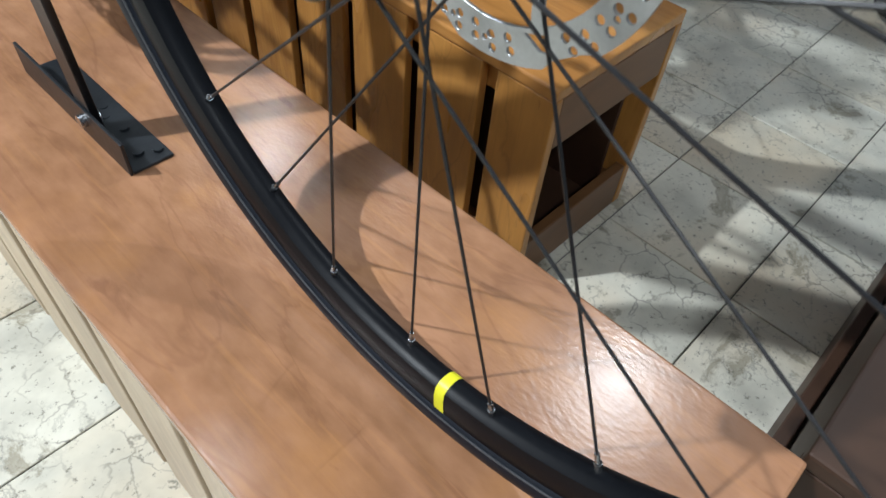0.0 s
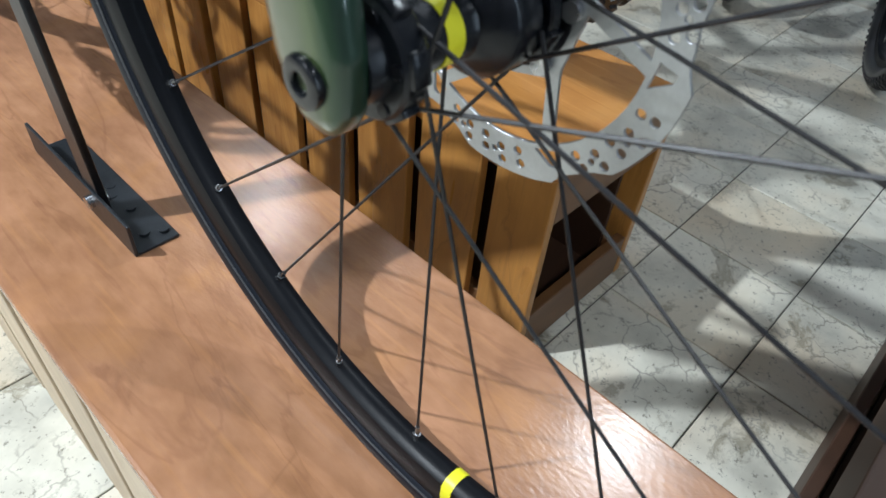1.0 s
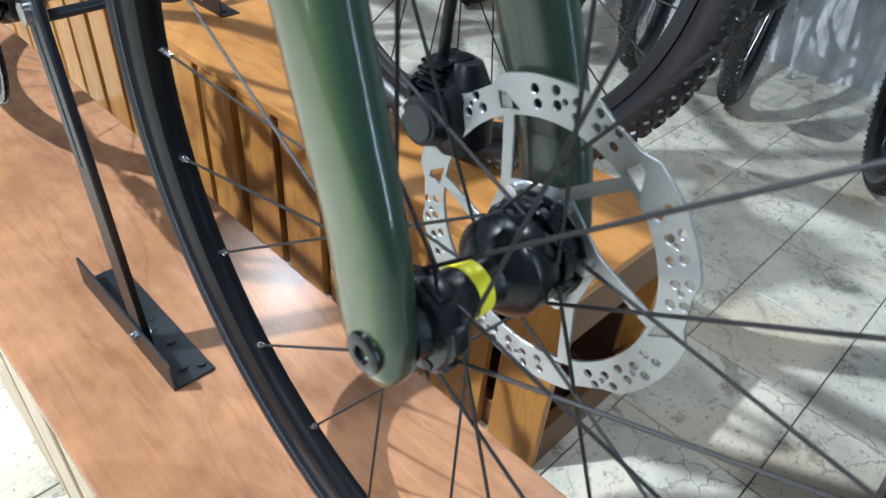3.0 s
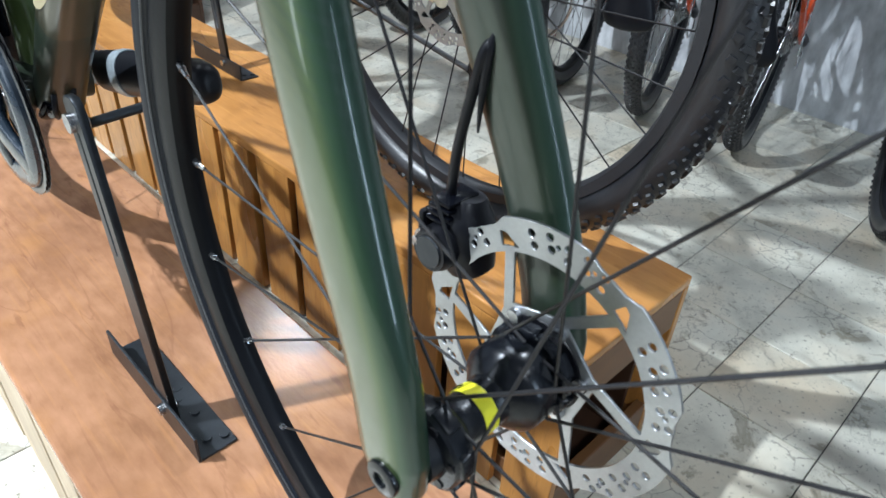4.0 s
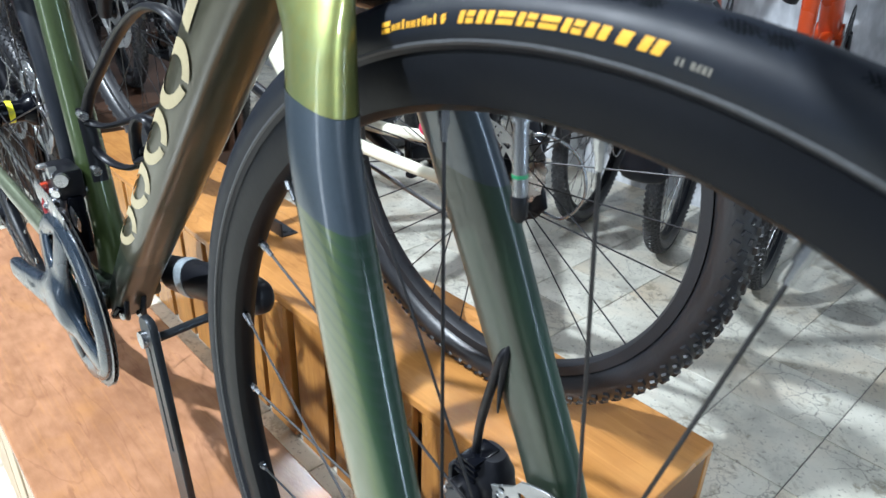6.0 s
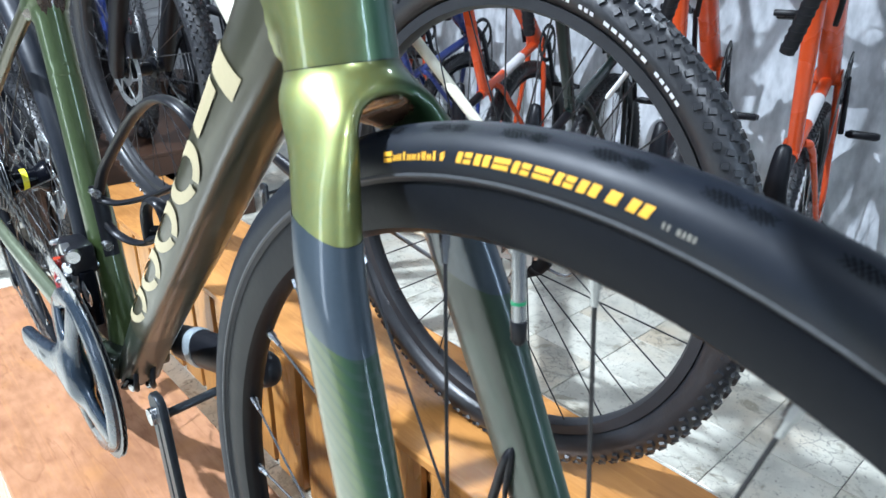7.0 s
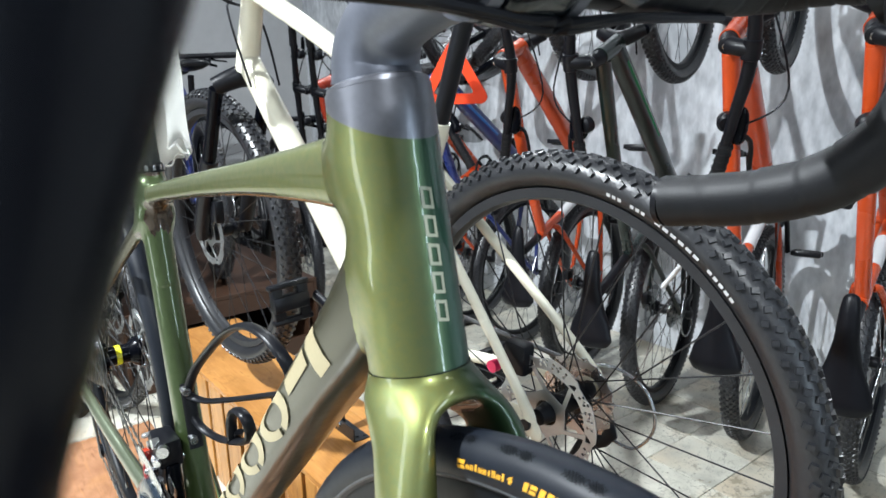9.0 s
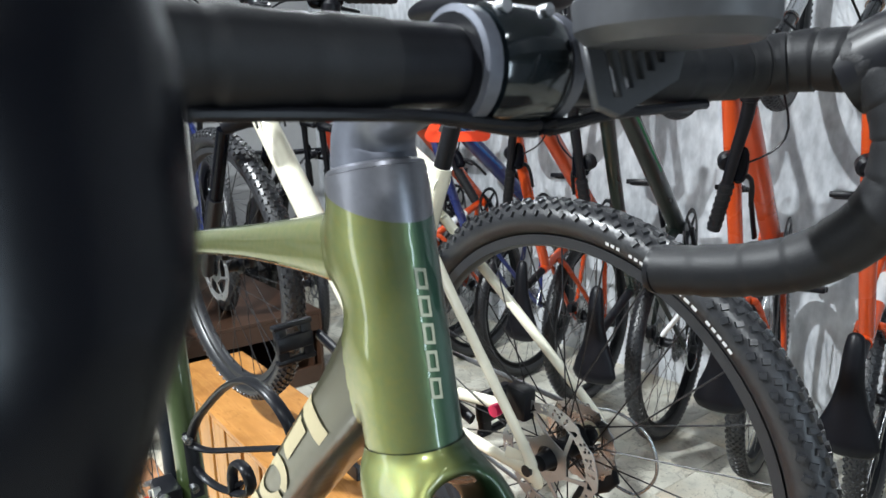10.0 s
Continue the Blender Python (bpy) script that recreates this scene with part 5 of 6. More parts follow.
decal([(0.028, 0.0215), (0.066, 0.0215), (0.056, -0.0125), (0.018, -0.0125)])
decal([(0.074, 0.0135), (0.166, 0.0135), (0.163, 0.0010), (0.071, 0.0010)])
for mid in (0.252, 0.402, 0.552, 0.702):
    band((mid, 0.0045), (0.069, 0.0178), -84, 84)
    band((mid, 0.0045), (0.069, 0.0178), 100, 260)
for k in range(3):
    y = 0.262 + k * 0.016
    top = 0.441 - (y - 0.24) * 0.10 + 0.0175 - (y - 0.24) * 0.03
    b = box(B(), (-0.004, y, top - 0.0008), (0.004, y + 0.010, top + 0.0002))
    bp("top_tube_mark", b, M_BADGE)
# bottle cage on the seat tube: one tall loop, a cross band and a foot loop
b = B()
sweep(b, [(0, 0.610, 0.162), (0.004, 0.598, 0.185), (0.008, 0.572, 0.210), (0.012, 0.504, 0.257), (0.012, 0.443, 0.284), (0.012, 0.396, 0.290), (0.016, 0.368, 0.278), (0.022, 0.362, 0.256), (0.026, 0.385, 0.232), (0.030, 0.420, 0.214)], [(0.0062, 0.0036)] * 10, n=12, sub=6)
cage = bp("bottle_cage", b, M_BLACK, label="black looped bottle cage")
b = B()
sweep(b, [(0, 0.606, 0.158), (0.010, 0.580, 0.158), (0.024, 0.520, 0.178), (0.028, 0.450, 0.206), (0.026, 0.402, 0.226)], [(0.0052, 0.003)] * 5, n=10, sub=5)
bp("cage_band", b, M_BLACK, cage)
b = B()
sweep(b, [(0, 0.608, 0.134), (0.006, 0.596, 0.121), (0.012, 0.574, 0.117), (0.016, 0.545, 0.122), (0.016, 0.510, 0.137), (0.014, 0.490, 0.156)], [(0.0052, 0.003)] * 6, n=10, sub=5)
bp("cage_arm", b, M_BLACK, cage)
b = B()
sweep(b, [(0.010, 0.500, 0.142), (0.008, 0.492, 0.170), (0.006, 0.470, 0.190), (0.006, 0.446, 0.194), (0.008, 0.440, 0.182), (0.010, 0.449, 0.168), (0.012, 0.474, 0.152)], [(0.006, 0.0036)] * 7, n=10, sub=5, closed=True)
bp("cage_foot", b, M_BLACK, cage)
b = B()
sweep(b, [(0, 0.601, 0.095), (0, 0.606, 0.130), (0, 0.612, 0.172)], [(0.008, 0.003)] * 3, n=10, sub=3)
bp("cage_spine", b, M_BLACK, cage)
for y, z in ((0.6005, 0.108), (0.6085, 0.165)):
    b = B()
    cyl(b, (-0.004, y - 0.008, z), (-0.004, y + 0.004, z + 0.001), 0.0048, 12)
    bp("cage_bolt", b, M_STEEL, cage, "bright steel bolt")
b = B()
cyl(b, (-0.018, 0.6119, 0.0857), (0.0, 0.6119, 0.0857), 0.0045, 12)
bp("frame_bolt", b, M_STEEL)
# front derailleur
b = box(B(), (-0.043, 0.598, 0.080), (-0.016, 0.645, 0.114), 0.005)
fd = bp("front_derailleur", b, M_BLACK, label="black and silver front derailleur")
for y, z, r in ((0.612, 0.1102, 0.0062), (0.634, 0.100, 0.0048)):
    b = B()
    cyl(b, (-0.046, y, z), (-0.038, y, z), r, 14)
    bp("derailleur_bolt", b, M_STEEL, fd)
for p, q, r in (((-0.036, 0.602, 0.106), (-0.040, 0.592, 0.106), 0.0068), ((-0.041, 0.606, 0.092), (-0.046, 0.600, 0.091), 0.0045), ((-0.044, 0.598, 0.072), (-0.050, 0.594, 0.071), 0.0052)):
    b = B()
    cyl(b, p, q, r, 14)
    bp("derailleur_bolt", b, M_STEEL, fd, "bright steel bolt")
b = box(B(), (-0.038, 0.594, 0.020), (-0.022, 0.604, 0.086), 0.003)
bp("derailleur_body", b, M_GLOSSBLACK, fd)
for (p, q, r) in (((-0.042, 0.618, 0.088), (-0.046, 0.632, 0.058), 0.006), ((-0.036, 0.604, 0.084), (-0.042, 0.618, 0.052), 0.006)):
    b = B()
    cyl(b, p, q, r, 10)
    bp("derailleur_link", b, M_STEEL, fd)
b = B()
sweep(b, [(-0.050, 0.665, 0.078), (-0.050, 0.620, 0.074), (-0.050, 0.570, 0.066)], [(0.0015, 0.012), (0.0015, 0.014), (0.0015, 0.009)], n=10, sub=4)
sweep(b, [(-0.036, 0.665, 0.074), (-0.036, 0.620, 0.070), (-0.036, 0.575, 0.062)], [(0.0015, 0.012), (0.0015, 0.014), (0.0015, 0.009)], n=10, sub=4)
bp("derailleur_cage", b, M_STEEL, fd)
b = box(B(), (-0.049, 0.640, 0.058), (-0.037, 0.650, 0.090), 0.001)
bp("derailleur_stripe", b, M_RED, fd)
b = B()
sweep(b, [(-0.046, 0.640, 0.086), (-0.052, 0.636, 0.066), (-0.048, 0.622, 0.050), (-0.040, 0.610, 0.040)], 0.0022, n=8, sub=5)
bp("derailleur_cable", b, M_CRIMSON, fd, "thin red cable")
for y, z, r, h in ((0.618, 0.078, 0.0050, 0.006), (0.630, 0.070, 0.0042, 0.008), (0.608, 0.064, 0.0045, 0.007), (0.622, 0.058, 0.0036, 0.010), (0.612, 0.050, 0.0032, 0.006), (0.640, 0.110, 0.0032, 0.004)):
    b = lathe(B(), [(0.0, -0.046 - h), (r * 0.55, -0.046 - h), (r * 0.60, -0.0445 - h), (r * 0.85, -0.0445 - h), (r, -0.043 - h), (r, -0.040), (0.0, -0.040)], 16, centre=(0, y, z), closed=False)
    bp("derailleur_bolt", b, M_STEEL, fd, "bright steel bolt")
# cassette, rear derailleur, chain
for k in range(9):
    r = 0.024 + 0.0030 * k
    nt = 14 + 2 * k
    me = placed(plate([polar(r if j % 2 else r - 0.003, j * 180 / nt) for j in range(nt * 2)], [circle(0, 0, r * 0.62, 18)], 0.0016), Matrix.Translation((-0.052 + 0.0034 * k, *REAR)) @ TO_X)
    bp("sprocket", me, M_CHAIN, rear_wheel, "steel cassette sprocket", smooth=False)


def chain(bm, p, q, step=0.0127):
    p, q = Vector(p), Vector(q)
    n = max(1, int((q - p).length / step))
    d = (q - p).normalized()
    for k in range(n):
        c = p + d * step * (k + 0.5)
        w = 0.0032 if k % 2 else 0.0022
        for s in (-1, 1):
            sweep(bm, [c - d * 0.0075 + V(s * w, 0, 0), c + V(s * w, 0, 0), c + d * 0.0075 + V(s * w, 0, 0)], [(0.0006, 0.0042), (0.0006, 0.0028), (0.0006, 0.0042)], n=8)
    return bm


b = chain(B(), (-0.047, BB[0] + 0.006, BB[1] + 0.100), (-0.043, REAR[0], REAR[1] + 0.038))
for k in range(26):
    a0, a1 = radians(88 + 7.0 * k), radians(95 + 7.0 * k)
    chain(b, (-0.047, BB[0] + 0.1015 * math.cos(a0), BB[1] + 0.1015 * math.sin(a0)), (-0.047, BB[0] + 0.1015 * math.cos(a1), BB[1] + 0.1015 * math.sin(a1)), step=0.0123)
chain(b, (-0.047, BB[0] + 0.01, BB[1] - 0.100), (-0.045, REAR[0] - 0.02, REAR[1] - 0.150))
tagged(bp("chain", b, M_CHAIN, label="grey steel roller chain"), kind="stuff")
b = B()
sweep(b, [(-0.066, REAR[0] + 0.008, REAR[1] - 0.02), (-0.070, REAR[0] + 0.02, REAR[1] - 0.06), (-0.060, REAR[0], REAR[1] - 0.085)], [(0.007, 0.010), (0.012, 0.018), (0.010, 0.013)], n=14, sub=4)
rd = bp("rear_derailleur", b, M_BLACK, label="black rear derailleur")
b = B()
sweep(b, [(-0.048, REAR[0] + 0.005, REAR[1] - 0.085), (-0.047, REAR[0] - 0.02, REAR[1] - 0.150)], [(0.002, 0.009), (0.002, 0.008)], n=10)
bp("derailleur_cage", b, M_BLACK, rd)
for y, z in ((0.004, -0.09), (-0.02, -0.148)):
    b = lathe(B(), [(0.004, -0.049), (0.012, -0.049), (0.012, -0.044), (0.004, -0.044)], 16, centre=(0, REAR[0] + y, REAR[1] + z))
    bp("jockey_wheel", b, M_BLACK, rd)
# headset, stem and bar fittings
b = lathe(B(), [(0.0205, -0.0175), (0.0240, -0.0170), (0.0252, -0.0120), (0.0252, 0.0120), (0.0240, 0.0170), (0.0205, 0.0175)], 24, centre=(0, BAR.y, BAR.z), a0=radians(-170), a1=radians(20))
bp("stem_faceplate", b, M_FACEPLATE, label="glossy black stem faceplate")
for x in (-0.0115, 0.0115):
    for dz in (0.0215,):
        b = B()
        cyl(b, (x, BAR.y - 0.0170, BAR.z + dz), (x, BAR.y - 0.0115, BAR.z + dz), 0.0026, 14)
        bp("stem_bolt", b, M_STEEL)
# slotted computer mount with a round puck ahead of the bar
slots = [[(0.004 + k * 0.0066, -0.006 - 0.001 * k), (0.0086 + k * 0.0066, -0.006 - 0.001 * k), (0.0086 + k * 0.0066, -0.033 + 0.0035 * k), (0.004 + k * 0.0066, -0.033 + 0.0035 * k)] for k in range(5)]
me = placed(plate([(-0.004, 0.002), (0.044, 0.002), (0.050, -0.010), (0.040, -0.026), (0.006, -0.040), (-0.004, -0.036)], slots, 0.004), Matrix.Translation((0.012, BAR.y - 0.0345, BAR.z + 0.017)) @ pose(0, 0, 0, 72, 0, -8))
mount = bp("computer_mount", me, M_MOUNT, label="slotted grey computer mount on the handlebar", smooth=False)
b = lathe(B(), [(0.0, -0.012), (0.030, -0.012), (0.035, -0.007), (0.036, 0.003), (0.032, 0.009), (0.0, 0.010)], 40, centre=(0.025, BAR.y - 0.064, BAR.z + 0.016), closed=False, axis="z")
bp("mount_puck", b, M_MOUNT, mount)
b = B()
sweep(b, [(0.030, BAR.y - 0.018, BAR.z + 0.012), (0.034, BAR.y - 0.034, BAR.z + 0.013), (0.030, BAR.y - 0.050, BAR.z + 0.014)], [(0.006, 0.004)] * 3, n=10, sub=3)
bp("mount_arm", b, M_BLACK, mount)
for k, (xa, ya) in enumerate(((-0.045, 0.0), (0.0, 0.004), (0.03, 0.002))):
    b = B()
    sweep(b, [(-0.13, BAR.y - 0.006, BAR.z - 0.0165), (-0.05, BAR.y - 0.010 + ya, BAR.z - 0.0185), (0.01, BAR.y - 0.012 + ya, BAR.z - 0.0235 - 0.0015 * k), (0.06, BAR.y - 0.012 + ya, BAR.z - 0.020), (0.14, BAR.y - 0.006, BAR.z - 0.0165)], 0.0024, n=8, sub=6)
    bp("control_hose", b, M_BLACK)
# thin plastic bag hanging round the seatpost
b = B()
rings = []
for i in range(18):
    z = 0.690 - i * 0.0155
    ring = []
    for k in range(26):
        a = radians(-88 + 250 * k / 25)
        w = 1.0 + 0.22 * noise.noise(V(math.cos(a) * 2.1, math.sin(a) * 2.1, z * 9)) + 0.07 * math.sin(a * 7 + z * 40)
        rx, ry = (0.044 - 0.0006 * i) * w, (0.062 - 0.0008 * i) * w
        ring.append(b.verts.new((0.010 + rx * math.cos(a), 0.690 - 0.0018 * i + ry * math.sin(a), z + 0.020 * noise.noise(V(a * 1.3, 3, 1)) - 0.012 * math.sin(a))))
    rings.append(ring)
for i in range(17):
    for k in range(25):
        b.faces.new((rings[i][k], rings[i][k + 1], rings[i + 1][k + 1], rings[i + 1][k]))
me = bpy.data.meshes.new("plastic_bag")
b.to_mesh(me)
b.free()
bag = new("plastic_bag", me)
me.materials.append(M_BAG)
me.shade_smooth()
sol = bag.modifiers.new("thickness", "SOLIDIFY")
sol.thickness = 0.0006
b = B()
sweep(b, [V(0.010 + (0.0345 + 0.003 * math.sin(k * 2.1)) * math.cos(radians(-88 + 250 * k / 24)), 0.659 + (0.048 + 0.004 * math.sin(k * 1.7)) * math.sin(radians(-88 + 250 * k / 24)), 0.4265 + 0.005 * math.sin(k * 1.3) - 0.012 * math.sin(radians(-88 + 250 * k / 24))) for k in range(25)], 0.0012, n=6, sub=3)
part("hem", b, M_BAG, bag)
tagged(bag, "crumpled white plastic bag hanging round the black seatpost", "plastic bag")

# ---- iron stand holding the bottom bracket ----


def iron_stand(m, label, height=0.352):
    root = empty("bicycle_stand", label, "stand", "iron stands", m)
    b = B()
    box(b, (-0.004, -0.105, 0.0), (0.036, 0.105, 0.0035), 0.0008)
    part("base_plate", b, M_IRON, root, smooth=False)
    part("upright_flange", box(B(), (-0.0075, -0.105, 0.0), (-0.0042, 0.105, 0.036), 0.001), M_IRON, root, smooth=False)
    for k, (x, y) in enumerate(((0.012, -0.085), (0.028, -0.092), (0.020, -0.045), (0.016, -0.015), (0.022, 0.0), (0.018, 0.055))):
        b = B()
        cyl(b, (x, y, 0.003), (x, y, 0.0062 if k < 3 else 0.0042), 0.0048, 12)
        part("bolt", b, M_IRON, root)
    arm = placed(plate([(-0.0135, 0.0), (0.0135, 0.0), (0.0135, height - 0.006), (0.007, height), (-0.007, height), (-0.0135, height - 0.006)], [[(-0.003, height - 0.15), (0.003, height - 0.15), (0.003, height - 0.03), (-0.003, height - 0.03)]], 0.0075, 0.0006), Matrix.Translation((-0.0010, -0.036, 0.006)) @ pose(0, 0, 0, -6.4, 0, 0) @ pose(0, 0, 0, 90, 0, 90))
    part("arm", arm, M_IRON, root, smooth=False)
    b = B()
    cyl(b, (-0.013, -0.034, 0.022), (0.006, -0.034, 0.022), 0.0065, 14)
    part("pivot_bolt", b, M_STEEL, root)
    top = V(0, -0.036 + math.sin(radians(6.4)) * height, height - 0.012)
    b = B()
    cyl(b, top + V(-0.010, 0.001, -0.006), top + V(0.006, 0.001, -0.006), 0.0085, 16)
    part("clamp_bolt", b, M_STEEL, root)
    b = B()
    cyl(b, top + V(0.003, 0.004, -0.012), top + V(0.095, 0.006, -0.008), 0.0045, 12)
    part("support_rod", b, M_IRON, root)
    return root


iron_stand(pose(-0.0285, 0.428, TOP, 0, 0, 0), "dark iron bicycle stand with angle base and slotted arm")
# ---- other bicycles ----


def mtb(paint, label, fork_paint=None, accent=None, r=0.362, wb=1.15, knobs=98, thick=1.0, bars=0.36, fork="sus", rim_mat=None, group="shop bicycles", guard=False, steer=0.0, mark=False, post=0.20, crown=0.50, head=0.615, spoke=None, setback=0.0, axle=0.068, band=None):
    """A mountain bike: ground under the front hub is the origin, the front looks to -y."""
    root = empty("mountain_bicycle", label, "bicycle", group)
    rnd = random.Random(int(wb * 1000) + knobs)
    fork_paint, accent, rim_mat = fork_paint or M_BLACK, accent or paint, rim_mat or M_RIM

    def p(name, bm, mm, par=None, lab="", smooth=True):
        return part(name, bm, mm, par or root, lab, smooth)

    def wheel(name, y, rear):
        c = Matrix.Translation((0, y, r))

        def w(nm, bm, mm, par=None, lab="", smooth=True):
            bm.transform(c)
            return p(nm, bm, mm, par, lab, smooth)

        rw = r - 0.044
        wh = w(name, lathe(B(), [(rw - 0.006, 0.014), (rw - 0.020, 0.013), (rw - 0.024, 0.006), (rw - 0.0245, 0), (rw - 0.024, -0.006), (rw - 0.020, -0.013), (rw - 0.006, -0.014)], 96), rim_mat, None, "spoked wheel with knobby tyre")
        w("tyre", lathe(B(), tyre_profile(r - 0.027, 0.0265, 0.0245, 18), 96), M_KNOB, wh, "knobby black tyre")
        bm = B()
        add_knobs(bm, r - 0.002, 0.0258, knobs, rnd)
        tagged(w("tread_block", bm, M_KNOB, wh, smooth=False), kind="stuff")
        for k in range(28):
            q0, q1 = spoke_ends(k, 28, rw - 0.022, 0.028, -0.028, 0.026, 0.022, swing=70, phase=5)
            w("spoke", sweep(B(), [q0, q1], 0.0012, n=5, side=(0.3, 0.7, 0.2)), spoke or M_NIPPLE, wh)
        w("hub", lathe(B(), [(0.008, -0.062), (0.014, -0.060), (0.016, -0.034), (0.027, -0.030), (0.027, -0.024), (0.017, -0.018), (0.017, 0.018), (0.028, 0.026), (0.028, 0.032), (0.016, 0.036), (0.012, 0.060), (0.008, 0.062)], 28, closed=False), M_BLACK, wh)
        rt = placed(rotor_mesh(0.088), Matrix.Translation((0.042, 0, 0)) @ TO_X)
        w("brake_rotor", rt, M_ROTOR, wh, "drilled steel disc brake rotor", smooth=False)
        if rear:
            for k in range(7):
                rr = 0.030 + 0.006 * k
                me = placed(plate([polar(rr if j % 2 else rr - 0.004, j * 180 / 20) for j in range(40)], [circle(0, 0, rr * 0.7, 16)], 0.002), Matrix.Translation((-0.060 + 0.0045 * k, 0, 0)) @ TO_X)
                w("sprocket", me, M_STEEL, wh, smooth=False)
        return wh

    wheel("front_wheel", 0, False)
    rear_w = wheel("rear_wheel", wb, True)
    if mark:
        for a0, a1 in [(a, a + 1.1) for a in (136, 137.6, 139.2, 140.8, 142.4)] + [(a, a + 1.4) for a in (146, 148, 150, 152, 154, 156)] + [(a, a + 0.9) for a in (160, 161.4, 162.8, 166, 167.4, 168.8)]:
            for sx in (-1, 1):
                bm = lathe(B(), [(r - 0.0375, sx * 0.0250), (r - 0.0345, sx * 0.0264), (r - 0.0325, sx * 0.0270)], 3, centre=(0, wb, r), closed=False, a0=radians(a0), a1=radians(a1))
                p("print_bar", bm, M_WHITEPRINT, rear_w)
        vd = V(0, math.sin(radians(149)), -math.cos(radians(149)))
        p("valve", sweep(B(), [V(0, wb, r) + vd * d for d in (r - 0.068, r - 0.070, r - 0.108, r - 0.112)], [0.0045, 0.0032, 0.0032, 0.002], n=12), M_WHITEPRINT, rear_w, "bright valve stem")
    bb = V(0, wb - 0.43, r - 0.045)
    hb, htop = V(0, 0.245 - (0.5 - crown) * 0.4, r + crown), V(0, 0.285, r + head)
    st = V(0, bb.y + 0.15, bb.z + 0.43)
    rear = V(0, wb, r)
    t = thick
    p("head_tube", sweep(B(), [hb, htop], [(0.026, 0.027), (0.024, 0.025)], n=20), paint)
    p("down_tube", sweep(B(), [hb + V(0, 0.012, 0.02), (hb + bb) / 2 + V(0, 0.0, 0.012), bb], [(0.026 * t, 0.030 * t), (0.028 * t, 0.031 * t), (0.030, 0.028)], n=18, sub=4, power=2.6), paint)
    p("top_tube", sweep(B(), [htop + V(0, 0.012, -0.022), (htop + st) / 2 + V(0, 0, -0.01), st + V(0, 0, -0.03)], [(0.021 * t, 0.022 * t), (0.019 * t, 0.018 * t), (0.017, 0.017)], n=16, sub=4, power=2.5), paint)
    p("seat_tube", sweep(B(), [bb, st], 0.0175, n=16), paint)
    p("bottom_bracket", cyl(B(), bb - V(0.036, 0, 0), bb + V(0.036, 0, 0), 0.024, 20), paint)
    for s in (-1, 1):
        p("chainstay", sweep(B(), [bb + V(s * 0.028, 0.01, 0), V(s * 0.045, bb.y + 0.16, bb.z + 0.006), V(s * (axle - 0.002), wb - 0.05, r - 0.008), V(s * axle, wb, r)], [(0.010 * t, 0.014 * t), (0.010 * t, 0.013 * t), (0.008 * t, 0.010 * t), (0.007, 0.014)], n=12, sub=3), paint)
        p("seatstay", sweep(B(), [bb.lerp(st, 0.80) + V(s * 0.016, 0.006, 0), bb.lerp(st, 0.76) + V(s * 0.034, 0.04, -0.02), V(s * (axle - 0.004), wb - 0.03, r + 0.045), V(s * axle, wb, r + 0.008)], [(0.009 * t, 0.011 * t), (0.009 * t, 0.011 * t), (0.0075 * t, 0.009 * t), (0.008, 0.013)], n=12, sub=3), paint)
        d = (hb - V(0, 0.02, r)).normalized()
        lo, hi = V(s * 0.062, 0.0, r), V(s * 0.062, hb.y - 0.035, hb.z - 0.04)
        mid = lo.lerp(hi, 0.55)
        if fork == "sus":
            p("fork_lower", sweep(B(), [lo + V(0, 0.0, -0.014), lo + V(0, 0.010, 0.03), mid], [(0.012, 0.014), (0.020, 0.021), (0.0215, 0.0215)], n=16, sub=3), fork_paint)
            p("fork_stanchion", cyl(B(), mid, hi, 0.0162, 16), M_GLOSSBLACK)
        else:
            p("fork_leg", sweep(B(), [lo, mid, hi], [(0.010, 0.012), (0.013, 0.016), (0.015, 0.019)], n=14, sub=3), fork_paint)
        p("grip", sweep(B(), [V(s * (bars - 0.13), 0.270, htop.z + 0.075), V(s * bars, 0.290, htop.z + 0.078)], [0.0165, 0.0165], n=16), M_TAPE, None, "black rubber grip")
        for k in range(7):
            c0 = V(s * (bars - 0.122 + 0.018 * k), 0.2712 + 0.0028 * k, htop.z + 0.0752 + 0.0004 * k)
            p("grip_rib", sweep(B(), [c0 - V(0.003, 0, 0), c0 + V(0.003, 0, 0)], 0.0182, n=14), M_TAPE)
        lev = p("brake_lever", sweep(B(), [V(s * (bars - 0.155), 0.260, htop.z + 0.068), V(s * (bars - 0.13), 0.215, htop.z + 0.055), V(s * (bars - 0.05), 0.205, htop.z + 0.045)], [(0.008, 0.010), (0.006, 0.007), (0.004, 0.006)], n=10, sub=4), M_BLACK)
        p("brake_body", sweep(B(), [V(s * (bars - 0.215), 0.243, htop.z + 0.060), V(s * (bars - 0.20), 0.240, htop.z + 0.057), V(s * (bars - 0.165), 0.243, htop.z + 0.060), V(s * (bars - 0.140), 0.250, htop.z + 0.066), V(s * (bars - 0.130), 0.254, htop.z + 0.068)], [(0.006, 0.006), (0.013, 0.014), (0.015, 0.019), (0.017, 0.021), (0.010, 0.012)], n=14, sub=3, side=(0, 0, 1)), M_GLOSSBLACK, None, "glossy black brake lever body")
        pod = lathe(B(), [(0.0, -0.018), (0.016, -0.018), (0.023, -0.012), (0.024, 0.008), (0.018, 0.016), (0.0, 0.018)], 20, centre=(0, 0, 0), closed=False, axis="z")
        pod.transform(Matrix.Translation((s * (bars - 0.175), 0.272, htop.z + 0.046)))
        pod = p("shifter", pod, M_BLACK, None, "round black gear shifter")
